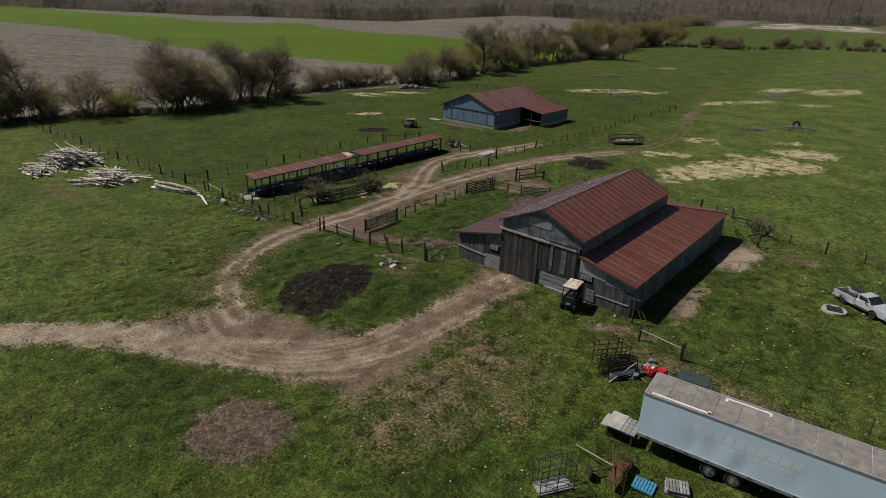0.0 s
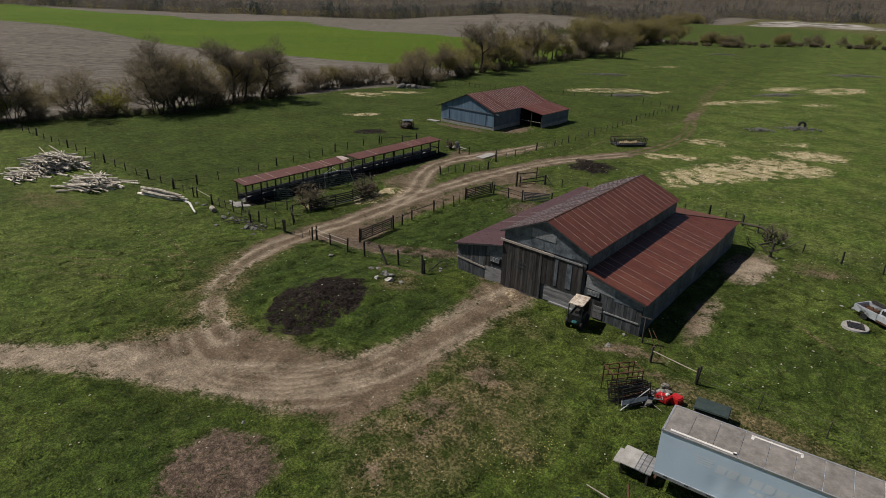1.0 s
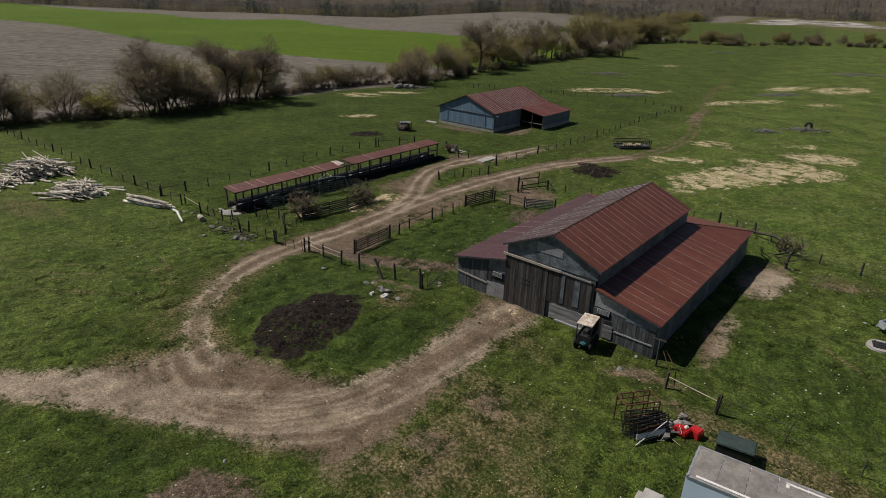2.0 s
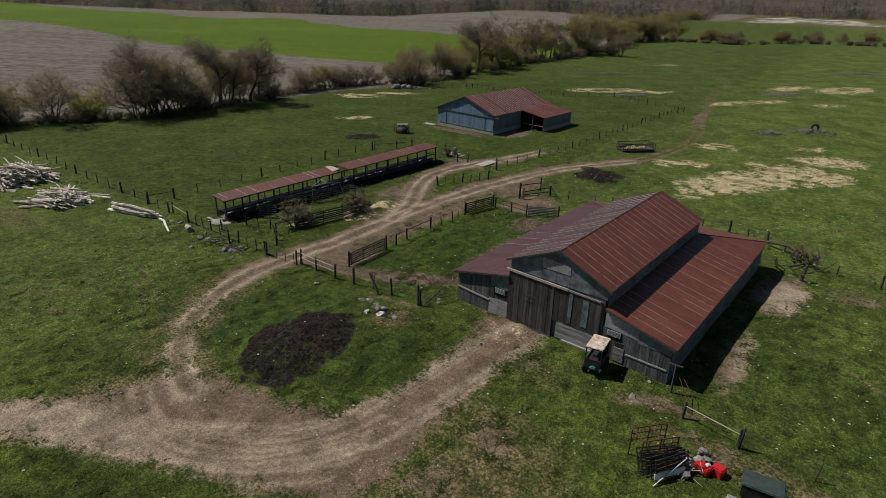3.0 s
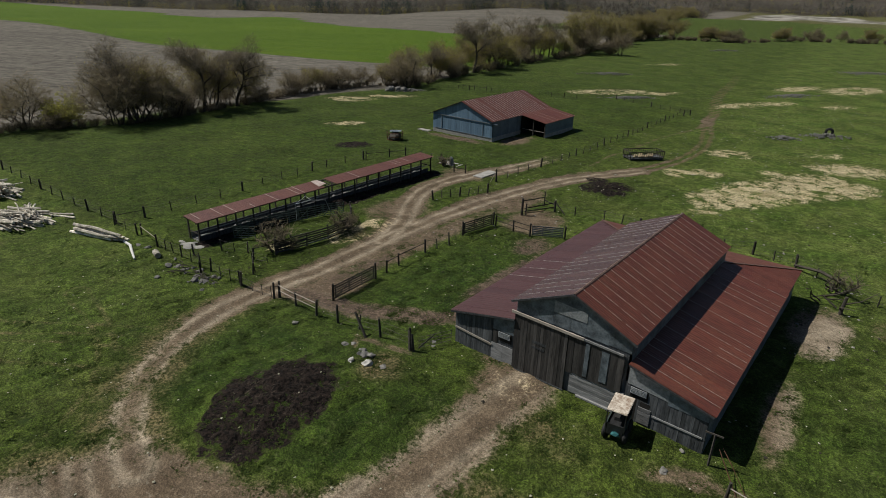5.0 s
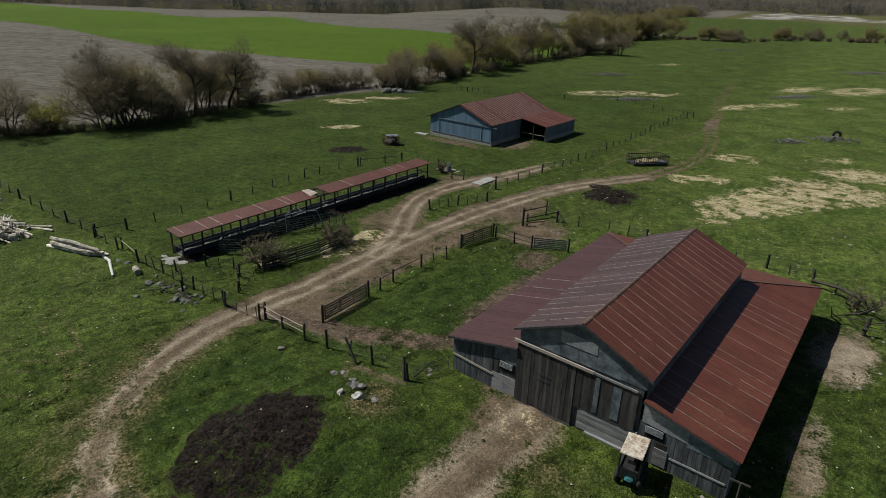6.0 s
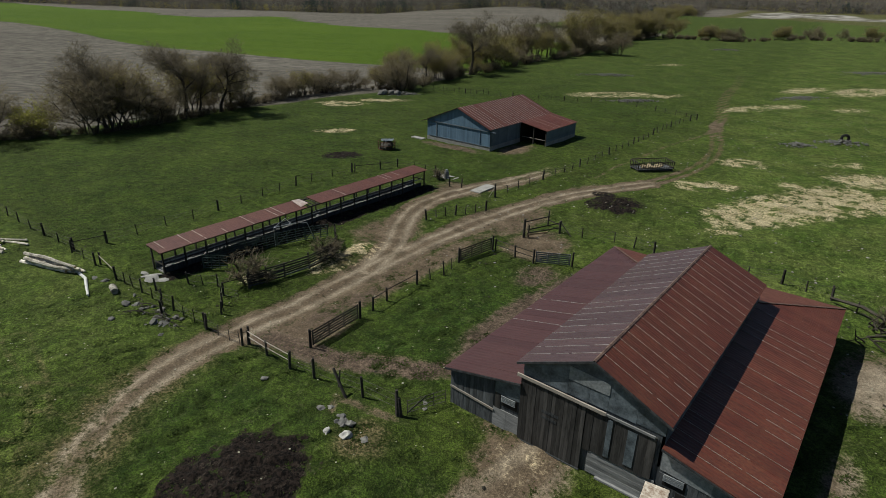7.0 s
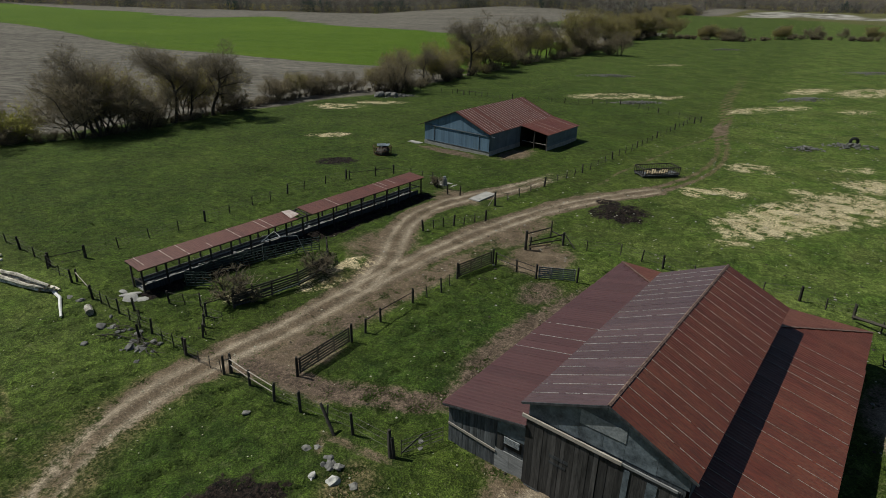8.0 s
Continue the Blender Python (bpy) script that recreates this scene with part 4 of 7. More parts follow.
    # side wall boards towards the paddock and the open field
    for i in range(20):
        y0 = F + 0.05 + i * 1.3
        part("siding_sheet", bm_box(XE, XE + 0.02 + 0.006 * (i % 2), y0, y0 + 1.292, base, lean_low - 0.14), TIN, barn)
    for i in range(16):
        y0 = F + 0.05 + i * 1.28
        part("siding_sheet", bm_box(X1, X1 + 0.018 + 0.006 * (i % 2), y0, y0 + 1.272, 4.0, eave - 0.12), TIN, barn)
    # bargeboards
    O = 0.28
    bm = bmesh.new()
    for p, q in (((X0 - 0.35, eave - 0.18), (XR, ridge - 0.05)), ((XR, ridge - 0.05), (X1 + 0.35, eave - 0.18)), ((XL - 0.3, lean_low - 0.15), (X0, lean_top - 0.05)), ((X1, lean_top - 0.08), (XE + 0.25, lean_low - 0.16))):
        beam(bm, (p[0], F - O, p[1]), (q[0], F - O, q[1]), 0.05, 0.13)
    part("bargeboard", bm, BOARD, barn, "grey bargeboards")
    # roof deck and sheets
    s = (ridge - eave) / (XR - X0)
    t = (lean_top - lean_low) / (X0 - XL)
    main_r = part("roof", slope_bm((XR, F - O, ridge), (XR, BK + 0.25, ridge), (X1 + 0.22, F - O, ridge - s * (X1 + 0.22 - XR))), ROOF, barn, "rusty red iron roof slope")
    sheet_roof(main_r, (XR, F - O, ridge + 0.02), (XR, BK + 0.25, ridge + 0.02), (X1 + 0.24, F - O, ridge + 0.02 - s * (X1 + 0.24 - XR)), 1.05, 5, ROOF, SEAM, 1.0, 11, seam_w=0.028)
    main_l = part("roof", slope_bm((XR, F - O, ridge), (XR, BK + 0.25, ridge), (X0 - 0.3, F - O, ridge - s * (XR - X0 + 0.3))), ROOF_SHEEN, barn, "dark maroon iron roof slope, paled by painted sky sheen")
    sheet_roof(main_l, (XR, F - O, ridge + 0.02), (XR, BK + 0.25, ridge + 0.02), (X0 - 0.32, F - O, ridge + 0.02 - s * (XR - X0 + 0.32)), 1.05, 4, ROOF_SHEEN, SEAM_PALE, 0.9, 12, seam_w=0.024, seam_runs=(0.15, 0.7))
    # the aisle roof runs round three sides of the hall, with hips at its back corners
    ye, zt, ze = LB + 0.3, lean_top, lean_low - 0.07
    for xt, xe, mat, ribs, seam, share, seed, label in ((X1, XE + 0.3, ROOF, 4, SEAM, 0.8, 13, "rusty red iron aisle roof"), (X0, XL - 0.3, ROOF_MAROON, 3, SEAM_PALE, 0.12, 14, "faded maroon iron aisle roof")):
        deck = bmesh.new()
        quad = ((xt, F - O, zt), (xt, BK, zt), (xe, ye, ze), (xe, F - O, ze))
        sheet(deck, quad if xe < xt else quad[::-1], 0.05)
        aisle = part("roof", deck, mat, barn, label)
        sheet_roof(aisle, (xt, F - O, zt + 0.02), (xt, BK, zt + 0.02), (xe, F - O, ze + 0.02), 1.05, ribs, mat, seam, share, seed, seam_w=0.024)
        m = slope_frame((xt, BK, zt + 0.02), (xt, ye, zt + 0.02), (xe - xt, 0, ze - zt))
        L = hypot(xe - xt, ze - zt)
        for k in range(8):
            w = (ye - BK) / 8
            cut_at = L * (k + 1) / 8
            if k < 7:
                shared("roof_sheet", iron_sheet_mesh(w - 0.004, L - cut_at, ribs, mat), aisle, m @ Matrix.Translation((k * w, cut_at, 0.012 + 0.004 * (k % 2))))
        bm = bmesh.new()
        beam(bm, (xt, BK, zt + 0.05), (xe, ye, ze + 0.05), 0.16, 0.03)
        part("hip_cap", bm, RIDGE, barn, "rust-flecked iron hip capping")
    deck = bmesh.new()
    sheet(deck, ((X0, BK, zt), (XL - 0.3, ye, ze), (XE + 0.3, ye, ze), (X1, BK, zt)), 0.05)
    rear = part("roof", deck, ROOF, barn, "dull red iron roof of the back aisle")
    m = slope_frame((XL - 0.3, BK, zt + 0.02), (XE + 0.3, BK, zt + 0.02), (0, ye - BK, ze - zt))
    L, w = hypot(ye - BK, ze - zt), (XE - XL + 0.6) / 25
    for k in range(25):
        xa, xb = XL - 0.3 + k * w, XL - 0.3 + (k + 1) * w
        cut_at = L * max(0.0, (X0 - xa) / (X0 - XL + 0.3), (xb - X1) / (XE + 0.3 - X1))
        if cut_at < L - 0.2:
            shared("roof_sheet", iron_sheet_mesh(w - 0.004, L - cut_at, 4, ROOF), rear, m @ Matrix.Translation((k * w, cut_at, 0.012 + 0.004 * (k % 2))))
    # ridge cap
    bm = bmesh.new()
    for sx in (-1, 1):
        p0, p1 = Vector((XR, F - O - 0.03, ridge + 0.075)), Vector((XR, BK + 0.28, ridge + 0.075))
        d = Vector((sx * 0.09, 0, -0.09 * s))
        f = [p0, p1, p1 + d, p0 + d] if sx > 0 else [p1, p0, p0 + d, p1 + d]
        sheet(bm, f, 0.012)
    part("ridge_cap", bm, RIDGE, barn, "worn iron ridge capping")
    return barn


def bm_box(x0, x1, y0, y1, z0, z1):
    b = bmesh.new()
    box(b, x0, x1, y0, y1, z0, z1)
    return b


def slope_bm(a, b, c, thick=0.05):
    """A roof deck: ridge from a to b, c the eave below a."""
    a, b, c = Vector(a), Vector(b), Vector(c)
    d = b + (c - a)
    bm = bmesh.new()
    n = (b - a).cross(c - a)
    sheet(bm, (a, b, d, c) if n.z > 0 else (b, a, c, d), thick)
    return bm


barn = build_barn()

# ------------------------------------------------------------ the blue machinery barn
def build_blue_barn():
    b = thing("machinery_barn", label="faded blue barn with red iron roof and open wing", category="barn")
    F, BK, W0, W1 = 105.8, 127.6, 115.9, 127.6
    X0, XR, X1, XW = -87.4, -80.2, -73.0, -67.4
    eave, ridge, wing_low = 3.85, 6.75, 2.85
    pts = ((X0, -0.3), (X1, -0.3), (X1, eave - 0.05), (XR, ridge - 0.08), (X0, eave - 0.05))
    for y, note in ((F, "faded blue gable wall"), (BK - 0.15, "")):
        bm = bmesh.new()
        f = [bm.verts.new((px, y, pz)) for px, pz in pts]
        k = [bm.verts.new((px, y + 0.15, pz)) for px, pz in pts]
        bm.faces.new(f); bm.faces.new(k[::-1])
        for i in range(5):
            bm.faces.new((f[(i + 1) % 5], f[i], k[i], k[(i + 1) % 5]))
        part("wall", bm, BLUE, b, note)
    bm = bmesh.new()
    box(bm, X0, X0 + 0.15, F, BK, -0.3, eave - 0.05)
    part("wall", bm, BLUE, b)
    bm = bmesh.new()
    box(bm, X1 - 0.15, X1, F, W0, -0.3, eave - 0.05)
    part("wall", bm, BLUE_GREY, b, "grey-blue side wall")
    part("wing_wall", bm_box(XW - 0.12, XW, W0, W1 - 0.12, -0.3, wing_low - 0.05), BLUE_GREY, b, "grey wing wall")
    part("wing_wall", bm_box(X1, XW, W1 - 0.12, W1, -0.3, wing_low), BLUE_GREY, b, "grey wing wall")
    part("footing", bm_box(X0 - 0.03, X1 + 0.03, F - 0.04, F, -0.3, 0.75), CONCRETE, b, "pale concrete footing")
    part("footing", bm_box(X1, X1 + 0.04, F, W0, -0.3, 0.8), CONCRETE, b, "pale concrete footing")
    part("footing", bm_box(XW, XW + 0.03, W0, W1, -0.3, 0.7), CONCRETE, b, "pale concrete footing")
    # battened siding of the gable end
    g = lambda x: eave - 0.12 + (ridge - eave) * (1 - abs(x - XR) / (XR - X0))
    n = 34
    w = (X1 - X0) / n
    for i in range(n):
        a, c = X0 + i * w, X0 + (i + 1) * w
        tin(b, a + 0.012, c - 0.012, 0.75, 3.42, 0.75, 3.42, F - 0.004 * (i % 2 + 1), BLUE, "siding_board")
        tin(b, a + 0.012, c - 0.012, 3.62, g(a), 3.62, g(c), F - 0.004 * (i % 2 + 1), BLUE, "siding_board")
    bm = bmesh.new()
    beam(bm, (X0, F - 0.09, 3.62), (X1 + 1.2, F - 0.09, 3.4), 0.09, 0.16)
    part("door_track", bm, BLUE_GREY, b, "long sliding-door track")
    bm = bmesh.new()
    beam(bm, (X0 + 0.5, F - 0.07, 0.9), (X1 - 0.1, F - 0.07, 0.72), 0.06, 0.10)
    part("door_track", bm, BLUE_GREY, b, "long sliding-door track")
    part("door_stile", bm_box(X0 + 2.2, X0 + 2.32, F - 0.09, F - 0.03, 0.8, 3.5), BLUE_GREY, b)
    part("door_stile", bm_box(X1 - 2.2, X1 - 2.1, F - 0.09, F - 0.03, 0.7, 3.4), BLUE_GREY, b)
    # siding of the side walls, in boards
    for i in range(18):
        y0 = F + 0.1 + i * 0.555
        part("siding_board", bm_box(X1, X1 + 0.02 + 0.006 * (i % 2), y0, y0 + 0.548, 0.8, eave - 0.1), BLUE_GREY, b)
    for i in range(6):
        z0 = 0.7 + i * 0.35
        part("siding_board", bm_box(XW, XW + 0.02 + 0.005 * (i % 2), W0 + 0.05, W1, z0, z0 + 0.342), BLUE_GREY, b)
    # dark sheet that paints the shade inside the open wing
    part("opening", bm_box(X1 - 0.02, X1 + 0.01, W0 + 0.2, W1 - 0.2, 0, eave - 0.3), DARK, b, "dark sheet painted as the unlit inside of the wing")
    bm = bmesh.new()
    beam(bm, (-72.6, W0 + 0.1, 1.15), (XW - 0.1, W0 + 0.1, 1.05), 0.08, 0.1)
    part("gate_rail", bm, RAIL_WOOD, b)
    part("post", bm_box(XW - 0.2, XW, W0 - 0.004, W0 + 0.2, -0.3, wing_low), POST, b)
    part("post", bm_box(-70.2, -70.0, W0, W0 + 0.2, -0.3, 3.3), POST, b)
    O = 0.35
    s = (ridge - eave) / (XR - X0)
    r1 = part("roof", slope_bm((XR, F - O, ridge), (XR, BK + 0.3, ridge), (X1 + 0.15, F - O, eave - 0.05)), ROOF, b, "red iron roof with pale streaks")
    sheet_roof(r1, (XR, F - O, ridge + 0.02), (XR, BK + 0.3, ridge + 0.02), (X1 + 0.17, F - O, eave - 0.04), 0.85, 3, ROOF, SEAM_PALE, 1.0, 21, lift=0.01, seam_w=0.10)
    r2 = part("roof", slope_bm((XR, F - O, ridge), (XR, BK + 0.3, ridge), (X0 - 1.4, F - O, ridge - s * (XR - X0 + 1.4))), ROOF_SHEEN, b)
    sheet_roof(r2, (XR, F - O, ridge + 0.02), (XR, BK + 0.3, ridge + 0.02), (X0 - 1.4, F - O, ridge + 0.02 - s * (XR - X0 + 1.4)), 0.85, 3, ROOF_SHEEN, SEAM, 0.3, 22)
    r3 = part("roof", slope_bm((X1 - 0.2, W0 - 0.2, eave + 0.06), (X1 - 0.2, W1 + 0.3, eave + 0.06), (XW + 0.2, W0 - 0.2, wing_low)), ROOF, b, "red iron wing roof")
    sheet_roof(r3, (X1 - 0.2, W0 - 0.2, eave + 0.09), (X1 - 0.2, W1 + 0.3, eave + 0.09), (XW + 0.22, W0 - 0.2, wing_low + 0.03), 0.85, 3, ROOF, SEAM, 0.25, 23, seam_w=0.05)
    return b


blue_barn = build_blue_barn()

# the slab and a flat stone at its corner
slab = part("concrete_slab", bm_box(-90.4, -87.6, 104.4, 105.6, -0.2, 0.16), CONCRETE)
tagged(slab, "broken pale concrete slab beside the blue barn", "slab")


# ------------------------------------------------------------ the long open feed shed
def build_feed_shed():
    s = thing("feed_shed", label="long low open feed shed with rusty red iron roof", category="shed")
    XB, XF, Y0, Y1 = -70.2, -67.7, 42.8, 82.0
    zb, zf = 2.72, 2.52
    n = 17
    for i in range(n + 1):
        y = Y0 + 0.3 + (Y1 - Y0 - 0.6) * i / n
        for x, z in ((XB + 0.25, zb), (XF - 0.2, zf)):
            part("post", bm_box(x - 0.07, x + 0.07, y - 0.07, y + 0.07, -0.3, z - 0.06), POST, s)
    bm = bmesh.new()
    beam(bm, (XF - 0.2, Y0, zf - 0.14), (XF - 0.2, Y1, zf - 0.14), 0.08, 0.18)
    part("plate", bm, POST, s)
    bm = bmesh.new()
    beam(bm, (XB + 0.25, Y0, zb - 0.14), (XB + 0.25, Y1, zb - 0.14), 0.08, 0.18)
    part("plate", bm, POST, s)
    # manger: board fronts, floor and a concrete kerb
    bm = bmesh.new()
    box(bm, XF - 0.75, XF - 0.67, Y0 + 0.4, Y1 - 0.4, -0.2, 0.62)
    part("manger_front", bm, BOARD, s, "grey board manger front")
    bm = bmesh.new()
    box(bm, XB + 0.32, XB + 0.40, Y0 + 0.4, Y1 - 0.4, -0.2, 0.80)
    part("manger_back", bm, BOARD, s)
    bm = bmesh.new()
    box(bm, XB + 0.4, XF - 0.75, Y0 + 0.4, Y1 - 0.4, -0.2, 0.22)
    part("manger_floor", bm, CONCRETE, s, "littered concrete manger floor")
    bm = bmesh.new()
    beam(bm, (XF - 0.66, Y0 + 0.4, 1.15), (XF - 0.66, Y1 - 0.4, 1.15), 0.05, 0.12)
    part("neck_rail", bm, BOARD_PALE, s, "silvery neck rail")
    # feed left in the manger
    rng = random.Random(8)
    bm = bmesh.new()
    for i in range(60):
        lump(bm, (rng.uniform(XB + 0.6, XF - 1.0), rng.uniform(Y0 + 1, Y1 - 1), 0.25), rng.uniform(0.15, 0.35), i, 0.5, 0.5)
    tagged(part("fodder", bm, BOARD_PALE, s, "scraps of fodder"), kind="stuff")
    for y0, y1, seed in ((Y0, 60.4, 31), (62.4, Y1, 32)):
        r = part("roof", slope_bm((XB, y0, zb), (XB, y1, zb), (XF + 0.1, y0, zf)), ROOF_SHED, s, "rusty red iron roof")
        sheet_roof(r, (XB, y0, zb + 0.02), (XB, y1, zb + 0.02), (XF + 0.12, y0, zf + 0.02), 0.8, 4, ROOF_SHED, SEAM, 0.34, seed, seam_w=0.10)
    # the gap where the sheets have blown off: bare rafters and a loose pale sheet
    for y in (60.9, 61.5, 62.1):
        bm = bmesh.new()
        beam(bm, (XB + 0.05, y, zb - 0.02), (XF, y, zf - 0.02), 0.06, 0.12)
        part("rafter", bm, POST, s)
    bm = bmesh.new()
    sheet(bm, ((XB + 0.3, 60.0, zb + 0.22), (XF - 0.3, 59.8, zf + 0.12), (XF - 0.4, 61.0, zf + 0.28), (XB + 0.25, 61.1, zb + 0.12)), 0.02)
    part("loose_sheet", bm, PALE_SHEET, s, "loose pale roof sheet")
    # tie of bracing at the end
    for y in (Y0 + 0.3, Y1 - 0.3):
        bm = bmesh.new()
        beam(bm, (XB + 0.25, y, 1.1), (XF - 0.2, y, 1.1), 0.05, 0.14)
        part("end_rail", bm, POST, s)
    return s


feed_shed = build_feed_shed()
bm = bmesh.new()
for i, (x, y, r) in enumerate(((-68.6, 42.1, 0.9), (-67.6, 41.6, 0.6), (-69.6, 42.0, 0.5), (-67.0, 42.4, 0.5))):
    lump(bm, (x, y, float(gz(x, y)) + 0.02), r, 70 + i, 0.16, 0.4, 2)
tagged(part("concrete_rubble", bm, CONCRETE), "broken pale concrete apron at the feed shed", "rubble")

# ------------------------------------------------------------ trees
def tree_parts(height, spread, seed, stems=1, twigs=900, buds=0.25, lean=0.12, first=1, haze=0.04, deep=2, bud=1.0):
    """A leafless spring tree: bent limbs, branchlets and sprays of fine twigs along them, with some buds."""
    rng = random.Random(seed)
    wood, fine, leaf = bmesh.new(), bmesh.new(), bmesh.new()
    segs = []

    def grow(p, d, length, r, level):
        steps = (6, 5, 3, 2)[level]
        pts, rad = [p.copy()], [r]
        for k in range(steps):
            wander = 0.24 if level == 0 else 0.30
            d = (d + Vector((rng.uniform(-1, 1), rng.uniform(-1, 1), rng.uniform(-0.35, 0.55) if level == 0 else rng.uniform(-0.75, 0.5))) * wander).normalized()
            q = p + d * length / steps
            pts.append(q.copy())
            rad.append(max((0.05, 0.024, 0.011, 0.008)[level], r * (1 - 0.75 * (k + 1) / steps)))
            if level >= 1:
                segs.extend([(p.copy(), q.copy(), d.copy())] * (1 + 2 * (level >= 2)))
            p = q
            if level < deep and k >= (first if level == 0 else 0):
                for j in range(2 if level == 0 or rng.random() < 0.6 else 1):
                    a = rng.uniform(0, 2 * pi)
                    out = Vector((cos(a), sin(a), rng.uniform(-0.25, 0.5))).normalized()
                    nd = (d * 0.7 + out * spread).normalized()
                    grow(p, nd, length * rng.uniform(0.38, 0.64) * (1.2 - 0.11 * k), rad[-1] * 0.72, level + 1)
        path_rod(wood if level < 2 else fine, pts, rad, 6 if level == 0 else (4 if level == 1 else 3))

    for s in range(stems):
        a = 2 * pi * (s + rng.uniform(-0.4, 0.4)) / stems
        many = stems > 1
        off = Vector((cos(a), sin(a), 0)) * height * 0.05 * many * rng.uniform(0.5, 1.5)
        tilt = lean * (2.2 if many else 1) * rng.uniform(0.4, 1.4)
        d = Vector((cos(a) * tilt, sin(a) * tilt, 1)).normalized()
        grow(off - Vector((0, 0, 0.25)), d, height * 0.72 * rng.uniform(0.7, 1.0), height * 0.020 / stems ** 0.6 + 0.04, 0)
    size = height * haze
    for i in range(twigs):
        p, q, d = rng.choice(segs)
        p = p.lerp(q, rng.random()) + Vector((rng.gauss(0, 1), rng.gauss(0, 1), rng.gauss(0, 0.8))) * size * 0.22
        if p.z < 0.1:
            p.z = rng.uniform(0.1, 0.6)
        v = (d * 0.6 + Vector((rng.uniform(-1, 1), rng.uniform(-1, 1), rng.uniform(-0.8, 0.9)))).normalized() * rng.uniform(0.8, 2.4) * size
        w = v.cross(Vector((rng.uniform(-1, 1), rng.uniform(-1, 1), rng.uniform(-1, 1)))).normalized() * rng.uniform(0.015, 0.032)
        fine.faces.new((fine.verts.new(p - w), fine.verts.new(p + w), fine.verts.new(p + v)))
        u = (v + Vector((rng.uniform(-1, 1), rng.uniform(-1, 1), rng.uniform(-0.6, 0.8))) * v.length * 0.8) * 0.55
        o = p + v * rng.uniform(0.2, 0.5)
        fine.faces.new((fine.verts.new(o - w * 0.7), fine.verts.new(o + w * 0.7), fine.verts.new(o + u)))
        if rng.random() < buds:
            for j in range(2):
                c = p + v * rng.uniform(0.3, 1.0) if j else o + u * rng.uniform(0.3, 1.0)
                e = Vector((rng.gauss(0, 1), rng.gauss(0, 1), rng.gauss(0, 1))).normalized() * rng.uniform(0.05, 0.11) * bud
                f = e.cross(Vector((rng.gauss(0, 1), rng.gauss(0, 1), rng.gauss(0, 1)))).normalized() * rng.uniform(0.04, 0.08) * bud
                leaf.faces.new((leaf.verts.new(c - e), leaf.verts.new(c + f), leaf.verts.new(c + e), leaf.verts.new(c - f)))
    k = height / max(v.co.z for v in fine.verts)
    for b in (wood, fine, leaf):
        for v in b.verts:
            v.co *= k
    return wood, fine, leaf


def build_tree(name, label, height, spread, seed, **kw):
    bud_mat, twig_mat = kw.pop("bud_mat", BUD), kw.pop("twig_mat", TWIG)
    t = thing(name, label=label, category="tree" if name != "shrub" else "shrub", group="hedgerow")
    wood, fine, leaf = tree_parts(height, spread, seed, **kw)
    part("trunk", wood, BARK, t)
    crown = part("crown", fine, twig_mat, t, "bare twigs")
    if len(leaf.verts):
        tagged(part("bud_haze", leaf, bud_mat, crown, "opening yellow-green buds"), kind="stuff")
    else:
        leaf.free()
    return t


